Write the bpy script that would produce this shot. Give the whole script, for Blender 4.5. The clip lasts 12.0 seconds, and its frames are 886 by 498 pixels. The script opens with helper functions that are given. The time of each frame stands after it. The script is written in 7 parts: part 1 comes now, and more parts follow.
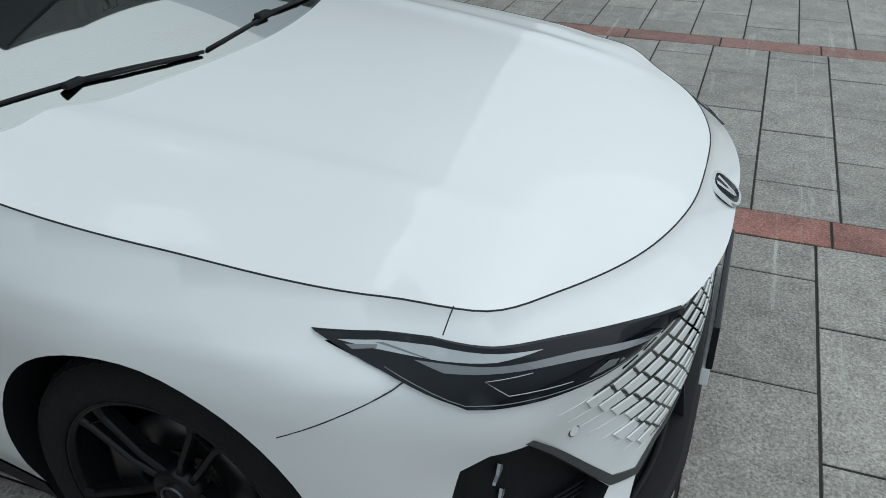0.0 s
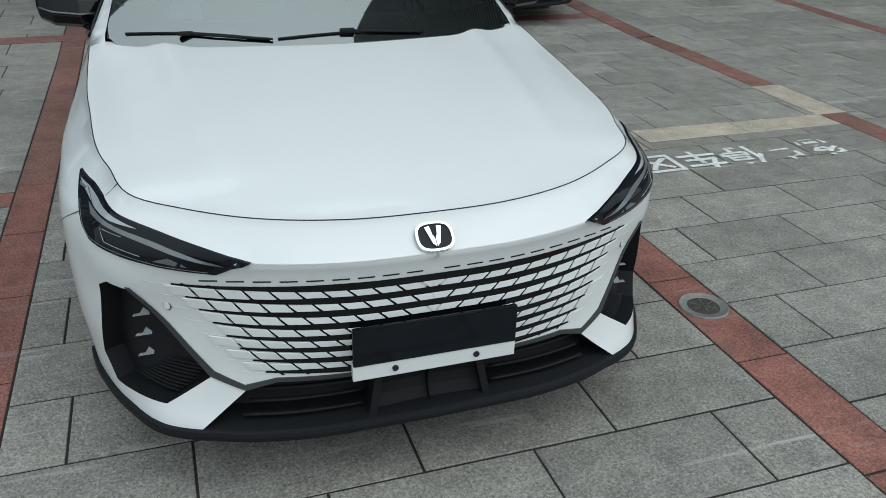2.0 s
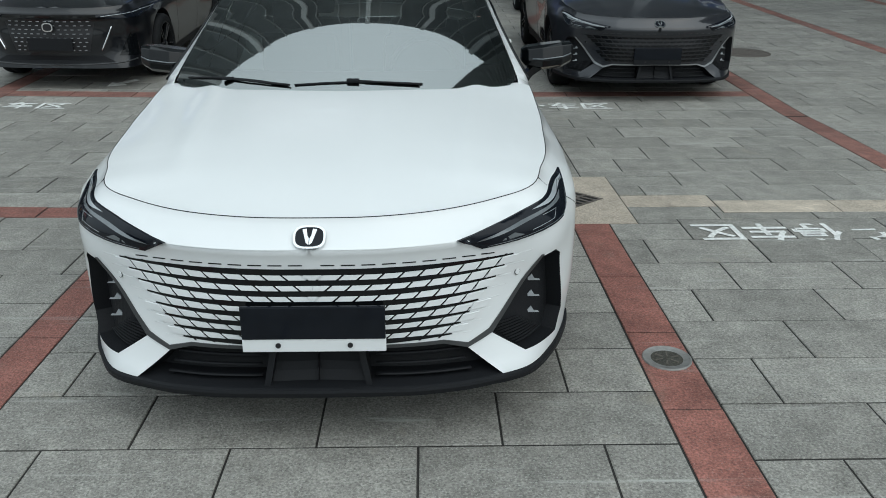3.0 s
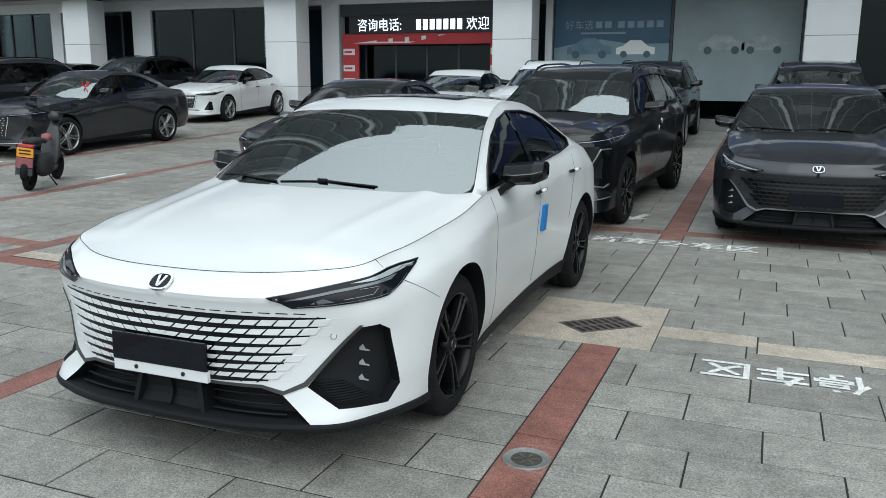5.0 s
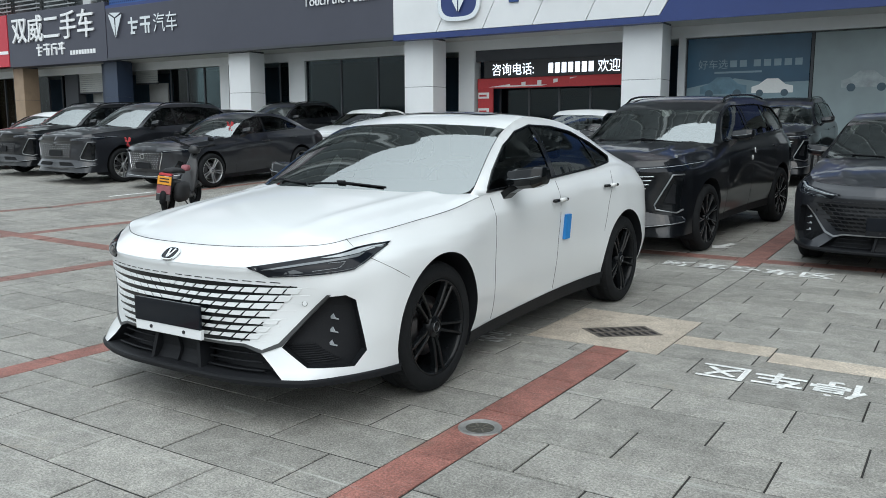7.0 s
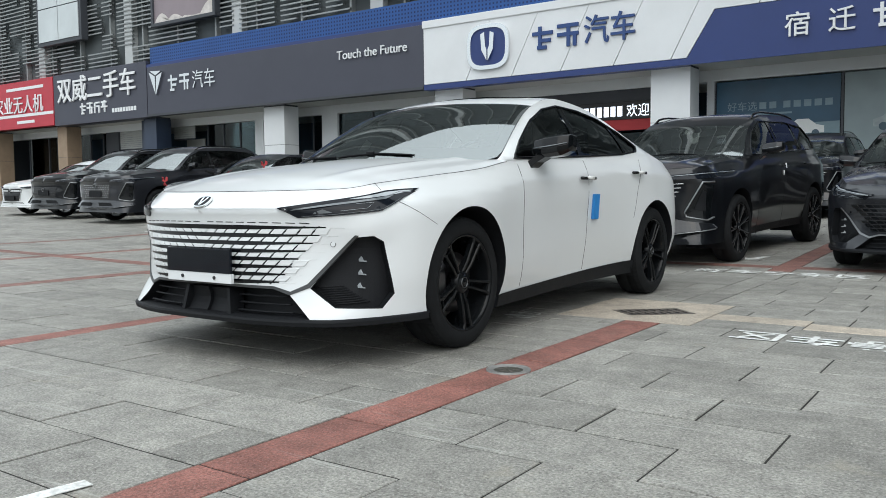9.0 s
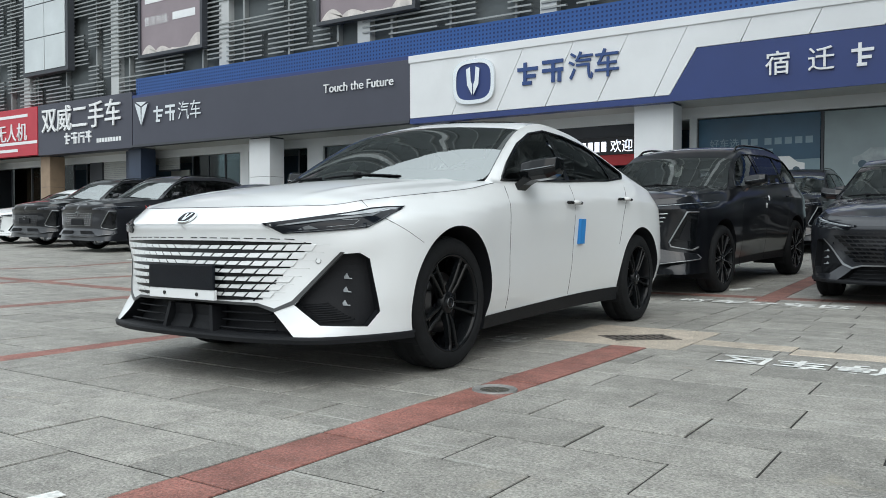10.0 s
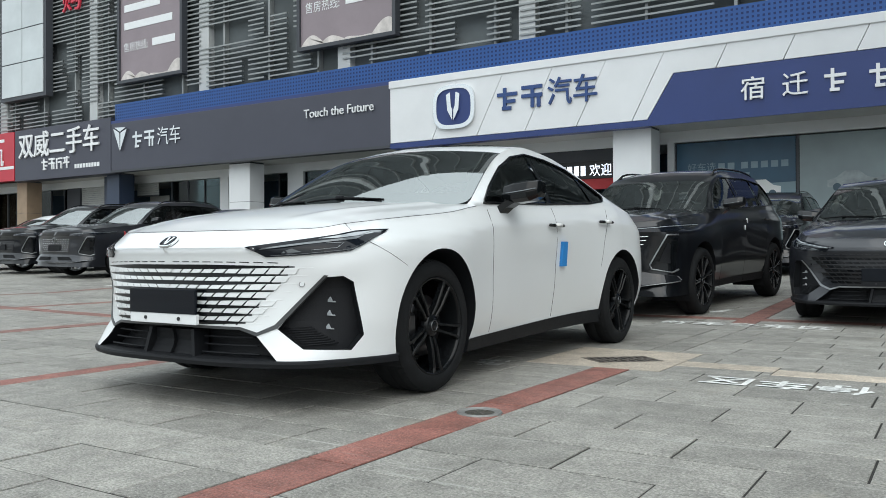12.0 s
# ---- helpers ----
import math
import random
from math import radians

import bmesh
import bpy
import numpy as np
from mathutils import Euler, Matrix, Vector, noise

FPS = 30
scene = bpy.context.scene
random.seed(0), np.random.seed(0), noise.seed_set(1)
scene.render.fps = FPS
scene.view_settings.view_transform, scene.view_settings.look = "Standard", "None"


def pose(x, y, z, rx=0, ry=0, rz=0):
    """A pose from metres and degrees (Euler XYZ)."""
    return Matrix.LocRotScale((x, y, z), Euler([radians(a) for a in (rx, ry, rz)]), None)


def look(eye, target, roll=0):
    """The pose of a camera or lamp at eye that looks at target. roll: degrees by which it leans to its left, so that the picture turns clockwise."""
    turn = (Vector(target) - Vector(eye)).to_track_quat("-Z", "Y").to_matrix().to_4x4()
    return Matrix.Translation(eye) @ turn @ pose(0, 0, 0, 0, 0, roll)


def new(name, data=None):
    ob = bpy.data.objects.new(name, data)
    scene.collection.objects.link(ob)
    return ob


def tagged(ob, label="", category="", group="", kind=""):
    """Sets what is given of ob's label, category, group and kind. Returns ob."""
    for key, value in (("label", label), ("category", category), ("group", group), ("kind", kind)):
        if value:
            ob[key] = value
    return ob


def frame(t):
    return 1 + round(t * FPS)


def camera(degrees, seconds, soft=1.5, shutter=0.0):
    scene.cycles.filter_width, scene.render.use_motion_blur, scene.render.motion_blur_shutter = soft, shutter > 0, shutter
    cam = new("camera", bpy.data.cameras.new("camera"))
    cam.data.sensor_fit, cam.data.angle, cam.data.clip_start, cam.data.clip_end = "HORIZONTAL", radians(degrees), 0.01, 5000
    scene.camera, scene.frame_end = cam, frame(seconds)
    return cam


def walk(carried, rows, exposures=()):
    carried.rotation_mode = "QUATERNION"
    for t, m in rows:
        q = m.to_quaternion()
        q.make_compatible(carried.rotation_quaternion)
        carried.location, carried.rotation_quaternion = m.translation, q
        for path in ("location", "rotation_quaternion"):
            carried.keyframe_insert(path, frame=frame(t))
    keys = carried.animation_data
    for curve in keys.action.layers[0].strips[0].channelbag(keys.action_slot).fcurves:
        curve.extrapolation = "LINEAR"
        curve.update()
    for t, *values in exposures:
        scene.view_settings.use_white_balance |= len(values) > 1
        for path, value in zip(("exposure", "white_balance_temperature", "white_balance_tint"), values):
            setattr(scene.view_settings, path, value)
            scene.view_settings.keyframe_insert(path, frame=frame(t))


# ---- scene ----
cam = camera(56.9, 12.0, 0.9)
PATH = [
    (0, (-1.816, 0.116, 1.638), (-0.213, 0.732, 0.613), -0.5),
    (0.5, (-1.587, -0.418, 1.631), (-0.139, 0.523, 0.624), 0.2),
    (1, (-1.363, -0.953, 1.648), (-0.147, 0.294, 0.664), 1.1),
    (1.5, (-1.038, -1.385, 1.698), (-0.124, 0.118, 0.746), 1.6),
    (2, (-0.622, -1.724, 1.727), (-0.029, -0.04, 0.825), 1.6),
    (2.5, (-0.141, -2.147, 1.735), (0.136, -0.342, 0.92), 0.5),
    (3, (0.374, -2.336, 1.717), (0.414, -0.479, 0.977), 0.1),
    (3.2, (0.571, -2.381, 1.733), (0.522, -0.516, 1.012), -0.1),
    (4.8, (2.142, -2.449, 1.552), (1.464, -0.615, 1.133), -0.9),
    (5, (2.256, -2.46, 1.59), (1.532, -0.64, 1.186), 0.4),
    (5.5, (2.453, -2.575, 1.594), (1.617, -0.794, 1.232), 1.6),
    (6, (2.726, -2.696, 1.551), (1.799, -0.952, 1.234), 1.6),
    (6.5, (3.105, -2.583, 1.509), (2.099, -0.881, 1.206), 0.9),
    (7, (3.221, -2.46, 1.379), (2.15, -0.796, 1.088), 0.0),
    (7.2, (3.191, -2.479, 1.223), (2.105, -0.822, 0.95), -0.4),
    (8.8, (3.282, -2.528, 0.841), (2.135, -0.897, 0.684), -0.7),
    (9, (3.281, -2.519, 0.815), (2.137, -0.883, 0.679), -0.5),
    (9.5, (3.269, -2.496, 0.749), (2.139, -0.848, 0.663), -0.0),
    (10, (3.254, -2.503, 0.73), (2.141, -0.842, 0.681), 0.1),
    (10.5, (3.25, -2.518, 0.733), (2.151, -0.848, 0.714), -0.2),
    (11, (3.251, -2.524, 0.731), (2.164, -0.845, 0.728), -0.3),
    (11.5, (3.246, -2.513, 0.722), (2.167, -0.829, 0.728), -0.3),
    (12, (3.243, -2.514, 0.721), (2.17, -0.827, 0.732), -0.2),
]
walk(cam, [(t, look(eye, target, roll)) for t, eye, target, roll in PATH], exposures=[(0, -0.04, 6150, 6), (1.5, 0.0, 6200, 5), (3, 0.22, 6200, 5), (5, 0.52, 6200, 6), (7, 0.64, 6250, 8), (9, 0.65, 6380, 9), (12, 0.69, 6380, 8)])

# ---- daylight: a bright overcast sky ----
world = bpy.data.worlds.new("world")
scene.world = world
world.use_nodes = True
wn, wl = world.node_tree.nodes, world.node_tree.links
wn.clear()
sky = wn.new("ShaderNodeTexSky")
sky.sky_type, sky.sun_disc = "NISHITA", False
sky.sun_elevation, sky.sun_rotation = radians(51), radians(139)
sky.dust_density = 4.0
haze = wn.new("ShaderNodeMixRGB")
haze.inputs[0].default_value = 0.82
# an overcast sky is about three times brighter overhead than at the horizon
up = wn.new("ShaderNodeTexCoord")
split = wn.new("ShaderNodeSeparateXYZ")
rise = wn.new("ShaderNodeMapRange")
rise.inputs[1].default_value, rise.inputs[2].default_value, rise.inputs[3].default_value, rise.inputs[4].default_value = 0.0, 1.0, 4.6, 13.0
cloud = wn.new("ShaderNodeVectorMath")
cloud.operation = "SCALE"
cloud.inputs[0].default_value = (0.93, 1.0, 1.03)
wl.new(up.outputs["Generated"], split.inputs[0])
wl.new(split.outputs[2], rise.inputs[0])
wl.new(rise.outputs[0], cloud.inputs["Scale"])
wl.new(cloud.outputs[0], haze.inputs[2])
background = wn.new("ShaderNodeBackground")
background.inputs[1].default_value = 0.112
world_out = wn.new("ShaderNodeOutputWorld")
wl.new(sky.outputs[0], haze.inputs[1])
wl.new(haze.outputs[0], background.inputs[0])
wl.new(background.outputs[0], world_out.inputs[0])

sun_data = bpy.data.lights.new("sun", "SUN")
sun_data.energy, sun_data.angle, sun_data.color = 0.6, radians(75), (1.0, 0.97, 0.93)
sun = new("sun", sun_data)
sun.matrix_world = look((12, -14, 23), (0, 0, 0))


# ---- materials ----
def node(tree, kind, at=None, **values):
    n = tree.nodes.new(kind)
    for key, value in values.items():
        n.inputs[key.replace("_", " ")].default_value = value
    return n


def material(name, color, rough=0.5, metal=0.0, coat=0.0, spec=0.5, vary=0.0, scale=8.0, grain=0.0, grain_scale=200.0, bump=0.0, bump_scale=60.0,
             rough_vary=0.0, emit=0.0, place=False):
    """A surface with stains at one scale, grain at a finer one and fine relief."""
    m = bpy.data.materials.new(name)
    m.use_nodes = True
    tree = m.node_tree
    b = tree.nodes["Principled BSDF"]
    c = (*color, 1)
    b.inputs["Base Color"].default_value = c
    b.inputs["Roughness"].default_value = rough
    b.inputs["Metallic"].default_value = metal
    b.inputs["Specular IOR Level"].default_value = spec
    b.inputs["Coat Weight"].default_value = coat
    b.inputs["Coat Roughness"].default_value = 0.03
    if emit:
        b.inputs["Emission Color"].default_value = c
        b.inputs["Emission Strength"].default_value = emit
    coords = tree.nodes.new("ShaderNodeTexCoord")
    where = tree.nodes.new("ShaderNodeNewGeometry").outputs["Position"] if place else coords.outputs["Object"]
    value = None
    for amount, size in ((vary, scale), (grain, grain_scale)):
        if amount:
            noise_node = node(tree, "ShaderNodeTexNoise", Scale=size, Detail=4.0, Roughness=0.6)
            tree.links.new(where, noise_node.inputs["Vector"])
            ramp = tree.nodes.new("ShaderNodeMapRange")
            ramp.inputs[1].default_value, ramp.inputs[2].default_value = 0.25, 0.75
            ramp.inputs[3].default_value, ramp.inputs[4].default_value = 1 - amount, 1 + amount
            tree.links.new(noise_node.outputs[0], ramp.inputs[0])
            if value is None:
                value = ramp.outputs[0]
            else:
                times = tree.nodes.new("ShaderNodeMath")
                times.operation = "MULTIPLY"
                tree.links.new(value, times.inputs[0])
                tree.links.new(ramp.outputs[0], times.inputs[1])
                value = times.outputs[0]
    if value is not None:
        hue = node(tree, "ShaderNodeHueSaturation", Color=c)
        tree.links.new(value, hue.inputs["Value"])
        tree.links.new(hue.outputs[0], b.inputs["Base Color"])
    if rough_vary:
        noise_node = node(tree, "ShaderNodeTexNoise", Scale=scale * 1.7, Detail=5.0)
        tree.links.new(where, noise_node.inputs["Vector"])
        ramp = tree.nodes.new("ShaderNodeMapRange")
        ramp.inputs[3].default_value, ramp.inputs[4].default_value = max(0, rough - rough_vary), min(1, rough + rough_vary)
        tree.links.new(noise_node.outputs[0], ramp.inputs[0])
        tree.links.new(ramp.outputs[0], b.inputs["Roughness"])
    if bump:
        noise_node = node(tree, "ShaderNodeTexNoise", Scale=bump_scale, Detail=5.0)
        tree.links.new(where, noise_node.inputs["Vector"])
        relief = node(tree, "ShaderNodeBump", Strength=bump, Distance=0.01)
        tree.links.new(noise_node.outputs[0], relief.inputs["Height"])
        tree.links.new(relief.outputs[0], b.inputs["Normal"])
    return m


def stone(name, color, per_object, spread=0.1, streak=0.0, stain=0.30, crystals=((0.50, 0.50, 0.47), (0.07, 0.07, 0.065))):
    """Flamed granite: speckle, blotches, pale scuffs, a tone of its own for every slab."""
    m = material(name, color, rough=0.55, spec=0.38, grain=0.42, grain_scale=85.0, vary=0.14, scale=1.3, bump=0.55, bump_scale=110.0, rough_vary=0.16, place=True)
    tree = m.node_tree
    b = tree.nodes["Principled BSDF"]
    last = b.inputs["Base Color"].links[0].from_socket
    place = tree.nodes.new("ShaderNodeNewGeometry")
    tone = tree.nodes.new("ShaderNodeObjectInfo").outputs["Random"] if per_object else place.outputs["Random Per Island"]

    def scaled(socket, lo, hi, a=0.0, z=1.0):
        ramp = tree.nodes.new("ShaderNodeMapRange")
        ramp.inputs[1].default_value, ramp.inputs[2].default_value, ramp.inputs[3].default_value, ramp.inputs[4].default_value = a, z, lo, hi
        tree.links.new(socket, ramp.inputs[0])
        return ramp.outputs[0]

    blotch = node(tree, "ShaderNodeTexNoise", Scale=6.5, Detail=7.0, Roughness=0.72)
    tree.links.new(place.outputs["Position"], blotch.inputs["Vector"])
    fleck = node(tree, "ShaderNodeTexVoronoi", Scale=105.0)
    tree.links.new(place.outputs["Position"], fleck.inputs["Vector"])
    for value in (scaled(tone, 1 - spread, 1 + spread), scaled(blotch.outputs[0], 1 - stain, 1 + stain, 0.3, 0.7), scaled(fleck.outputs["Distance"], 0.74, 1.24, 0.1, 0.75)):
        hue = node(tree, "ShaderNodeHueSaturation")
        tree.links.new(last, hue.inputs["Color"])
        tree.links.new(value, hue.inputs["Value"])
        last = hue.outputs[0]
    # pale and dark crystals
    for n, (size, low, high, amount, tint) in enumerate(((125.0, 0.60, 0.68, 0.55, crystals[0]), (90.0, 0.61, 0.70, 0.6, crystals[1]))):
        spot = node(tree, "ShaderNodeTexNoise", Scale=size, Detail=2.0, Roughness=0.5)
        shifted = tree.nodes.new("ShaderNodeMapping")
        shifted.inputs["Location"].default_value = (7.3 * n, 2.1 * n, 0)
        tree.links.new(place.outputs["Position"], shifted.inputs["Vector"])
        tree.links.new(shifted.outputs[0], spot.inputs["Vector"])
        mix = tree.nodes.new("ShaderNodeMixRGB")
        mix.inputs[2].default_value = (*tint, 1)
        tree.links.new(scaled(spot.outputs[0], 0.0, amount, low, high), mix.inputs[0])
        tree.links.new(last, mix.inputs[1])
        last = mix.outputs[0]
    if streak:
        for n, (angle, size, low, high, tint) in enumerate(((0.9, (0.7, 9.0, 1.0), 0.60, 0.70, (0.46, 0.46, 0.43, 1)), (2.3, (0.6, 12.0, 1.0), 0.61, 0.70, (0.44, 0.45, 0.42, 1)),
                                                           (0.2, (2.2, 2.2, 1.0), 0.60, 0.78, (0.34, 0.31, 0.25, 1)))):
            turn = tree.nodes.new("ShaderNodeMapping")
            turn.inputs["Rotation"].default_value = (0, 0, angle)
            turn.inputs["Scale"].default_value = size
            turn.inputs["Location"].default_value = (3.7 * n, 1.9 * n, 0)
            tree.links.new(place.outputs["Position"], turn.inputs["Vector"])
            swirl = node(tree, "ShaderNodeTexNoise", Scale=1.2, Detail=8.0, Roughness=0.7, Distortion=0.8)
            tree.links.new(turn.outputs[0], swirl.inputs["Vector"])
            mix = tree.nodes.new("ShaderNodeMixRGB")
            mix.inputs[2].default_value = tint
            tree.links.new(scaled(swirl.outputs[0], 0.0, streak, low, high), mix.inputs[0])
            tree.links.new(last, mix.inputs[1])
            last = mix.outputs[0]
    tree.links.new(last, b.inputs["Base Color"])
    return m


def pane(name, tint, clear, rough=0.02, ior=1.55):
    """Glass: a mirror coat over a tinted see-through sheet."""
    m = bpy.data.materials.new(name)
    m.use_nodes = True
    tree = m.node_tree
    tree.nodes.clear()
    out = tree.nodes.new("ShaderNodeOutputMaterial")
    gloss = node(tree, "ShaderNodeBsdfGlossy", Roughness=rough)
    gloss.inputs["Color"].default_value = (0.95, 1, 0.99, 1)
    see = tree.nodes.new("ShaderNodeBsdfTransparent")
    see.inputs["Color"].default_value = (*[clear * c for c in tint], 1)
    fresnel = node(tree, "ShaderNodeFresnel", IOR=ior)
    mix = tree.nodes.new("ShaderNodeMixShader")
    tree.links.new(fresnel.outputs[0], mix.inputs[0])
    tree.links.new(see.outputs[0], mix.inputs[1])
    tree.links.new(gloss.outputs[0], mix.inputs[2])
    tree.links.new(mix.outputs[0], out.inputs[0])
    return m


WHITE_PAINT = material("white_car_paint", (0.725, 0.75, 0.755), rough=0.4, coat=0.75, spec=0.3, vary=0.015, scale=2.0, rough_vary=0.04)
BLACK_PAINT = material("black_car_paint", (0.006, 0.007, 0.009), rough=0.3, spec=0.15, coat=0.85, vary=0.2, scale=3.0)
GREY_PAINT = material("grey_car_paint", (0.020, 0.022, 0.027), rough=0.3, metal=0.2, spec=0.25, coat=0.9, vary=0.15, scale=3.0)
PIANO = material("gloss_black", (0.004, 0.005, 0.006), rough=0.10, coat=0.0, spec=0.3, vary=0.2, scale=6.0)
PLASTIC = material("matt_black_plastic", (0.009, 0.010, 0.012), rough=0.6, spec=0.22, grain=0.25, grain_scale=220, bump=0.12, bump_scale=320)
DARK_TRIM = material("dark_grey_trim", (0.055, 0.058, 0.06), rough=0.42, metal=0.3, vary=0.1, scale=10)
RUBBER = material("tyre_rubber", (0.010, 0.011, 0.012), rough=0.8, spec=0.2, vary=0.25, scale=14, grain=0.2, grain_scale=150, bump=0.2, bump_scale=120)
RIM_BLACK = material("gloss_black_alloy", (0.006, 0.007, 0.008), rough=0.26, metal=0.0, coat=0.08, spec=0.18, vary=0.15, scale=12)
RIM_SILVER = material("machined_alloy", (0.45, 0.46, 0.47), rough=0.3, metal=0.9, vary=0.1, scale=12)
CHROME = material("chrome", (0.75, 0.77, 0.78), rough=0.12, metal=1.0, vary=0.03, scale=20)
RIM_GREY = material("dark_machined_alloy", (0.10, 0.105, 0.11), rough=0.3, metal=0.8, vary=0.15, scale=12)
RIM_FACE = material("machined_spoke_face", (0.30, 0.31, 0.32), rough=0.3, metal=0.9, vary=0.1, scale=12)
SATIN = material("satin_silver_trim", (0.30, 0.31, 0.32), rough=0.35, metal=0.8, vary=0.08, scale=10)
STEEL = material("brake_steel", (0.13, 0.13, 0.135), rough=0.4, metal=1.0, vary=0.15, scale=30)
LAMP_DARK = material("dark_lamp_housing", (0.006, 0.008, 0.012), rough=0.07, coat=0.0, spec=0.22, vary=0.2, scale=12)
LAMP_CLEAR = material("clear_lamp_lens", (0.36, 0.39, 0.41), rough=0.12, coat=0.7, vary=0.12, scale=18)
LAMP_GREY = material("grey_light_guide", (0.13, 0.145, 0.155), rough=0.2, coat=0.4, vary=0.1, scale=18)
CABIN = material("dark_cabin_trim", (0.018, 0.019, 0.021), rough=0.8, vary=0.2, scale=8)
SEAT = material("grey_seat_fabric", (0.10, 0.105, 0.11), rough=0.85, vary=0.15, scale=10, grain=0.15)
# white dashboard colour stands in for sky reflected low in the windshields
DASH_PALE = material("dash_painted_reflection", (0.62, 0.65, 0.65), rough=0.6, vary=0.08, scale=6)
WINDSHIELD = pane("windshield_glass", (0.72, 0.80, 0.78), 0.62, ior=3.4)
SIDE_GLASS = pane("tinted_side_glass", (0.5, 0.55, 0.58), 0.34, ior=1.36)
SHOP_GLASS = pane("shop_glass", (0.70, 0.83, 0.87), 0.6, ior=1.32)
TAPE_BLUE = material("blue_foam_guard", (0.02, 0.21, 0.56), rough=0.6, vary=0.06, scale=12)
FLAG_RED = material("red_ribbon", (0.46, 0.045, 0.05), rough=0.7, vary=0.1, scale=20)
PAPER = material("white_paper", (0.75, 0.76, 0.75), rough=0.7, vary=0.04, scale=20)

SLAB = stone("grey_granite_slab", (0.240, 0.234, 0.212), True, 0.14, 0.75, 0.30)
SLAB_FAR = stone("grey_granite_slabs", (0.240, 0.234, 0.212), False, 0.15, 0.7, 0.30)
REDS = ((0.40, 0.27, 0.23), (0.075, 0.035, 0.032))
RED_SLAB = stone("red_granite_slab", (0.215, 0.092, 0.074), True, 0.16, 0.25, 0.38, REDS)
RED_FAR = stone("red_granite_slabs", (0.20, 0.100, 0.082), False, 0.16, 0.25, 0.38, REDS)
BEIGE_SLAB = stone("beige_granite_slab", (0.45, 0.395, 0.325), True, 0.12, 0.0, 0.30, ((0.62, 0.57, 0.50), (0.20, 0.17, 0.14)))
JOINT = material("joint_sand", (0.022, 0.021, 0.019), rough=0.95, vary=0.3, scale=3, grain=0.3, place=True)
ROAD_PAINT = material("worn_white_road_paint", (0.68, 0.69, 0.67), rough=0.7, vary=0.22, scale=9, grain=0.32, grain_scale=55, place=True)
IRON = material("cast_iron", (0.135, 0.120, 0.105), rough=0.55, metal=0.3, vary=0.3, scale=20, bump=0.2)
COVER_STEEL = material("worn_steel_cover", (0.24, 0.24, 0.23), rough=0.5, metal=0.3, vary=0.3, scale=25, bump=0.3, bump_scale=90)
WALL_WHITE = material("white_panel", (0.74, 0.76, 0.77), rough=0.4, vary=0.05, scale=0.7, grain=0.02)
WALL_GREY = material("grey_sign_panel", (0.055, 0.058, 0.080), rough=0.45, vary=0.08, scale=0.6, rough_vary=0.06)
WALL_DARK = material("dark_grey_cladding", (0.05, 0.055, 0.065), rough=0.5, vary=0.1, scale=0.8)
BLUE_PANEL = material("blue_panel", (0.022, 0.043, 0.165), rough=0.35, vary=0.06, scale=0.8)
BLUE_BRIGHT = material("bright_blue_perforated_panel", (0.012, 0.074, 0.27), rough=0.4, vary=0.08, scale=0.8)
BLUE_HOLE = material("dark_perforation", (0.012, 0.03, 0.12), rough=0.8, vary=0.1)
RED_PANEL = material("red_sign_panel", (0.48, 0.04, 0.06), rough=0.5, vary=0.08, scale=1.0)
STONE_TAN = material("tan_stone_pillar", (0.30, 0.22, 0.15), rough=0.6, vary=0.15, scale=2, grain=0.1)
LOUVRE = material("grey_louvre_metal", (0.30, 0.32, 0.32), rough=0.5, metal=0.2, vary=0.08, scale=1.5)
# dark colour carries the shade behind the louvres, on facade and wing alike
WALL_BEHIND = material("upper_wall_painted_shade", (0.10, 0.115, 0.12), rough=0.8, vary=0.25, scale=0.6)
PILASTER = material("light_grey_pilaster", (0.50, 0.52, 0.52), rough=0.6, vary=0.06, scale=1.0)
SOFFIT = material("cream_soffit", (0.55, 0.55, 0.52), rough=0.7, vary=0.06, scale=1.0)
# wall colour darkened to blue so the rooms read dim through the glass
SHOP_INSIDE = material("darkened_showroom_wall", (0.05, 0.085, 0.125), rough=0.8, vary=0.2, scale=0.8)
SHOP_FLOOR = material("showroom_floor", (0.25, 0.26, 0.26), rough=0.3, vary=0.1, scale=1.0)
SIGN_WHITE = material("white_sign_letters", (0.80, 0.82, 0.83), rough=0.4, vary=0.03)
SIGN_BLUE = material("blue_sign_letters", (0.022, 0.06, 0.20), rough=0.35, vary=0.05)
LED_BOARD = material("black_led_board", (0.010, 0.010, 0.012), rough=0.4, vary=0.1)
LED_TEXT = material("lit_led_text", (0.85, 0.90, 1.0), emit=1.1)
POSTER_BLUE = material("blue_poster", (0.025, 0.085, 0.145), rough=0.35, vary=0.35, scale=0.5)
POSTER_PALE = material("pale_poster", (0.26, 0.32, 0.33), rough=0.35, vary=0.2, scale=0.5)
POSTER_DARK = material("poster_dark_shape", (0.05, 0.09, 0.12), rough=0.4, vary=0.2, scale=4)
BILLBOARD = material("mauve_billboard_print", (0.27, 0.225, 0.245), rough=0.45, vary=0.12, scale=0.6)
BILL_PALE = material("pale_drapery_print", (0.62, 0.58, 0.55), rough=0.5, vary=0.25, scale=3.0)
SHUTTER = material("pale_shutter_metal", (0.42, 0.43, 0.42), rough=0.5, vary=0.1, scale=2.0)
BLUE_DARK = material("dark_blue_cladding", (0.03, 0.045, 0.08), rough=0.4, vary=0.1, scale=1.0)
BAY_GLASS = material("frosted_bay_glass", (0.55, 0.60, 0.61), rough=0.15, vary=0.12, scale=0.5, coat=0.5)


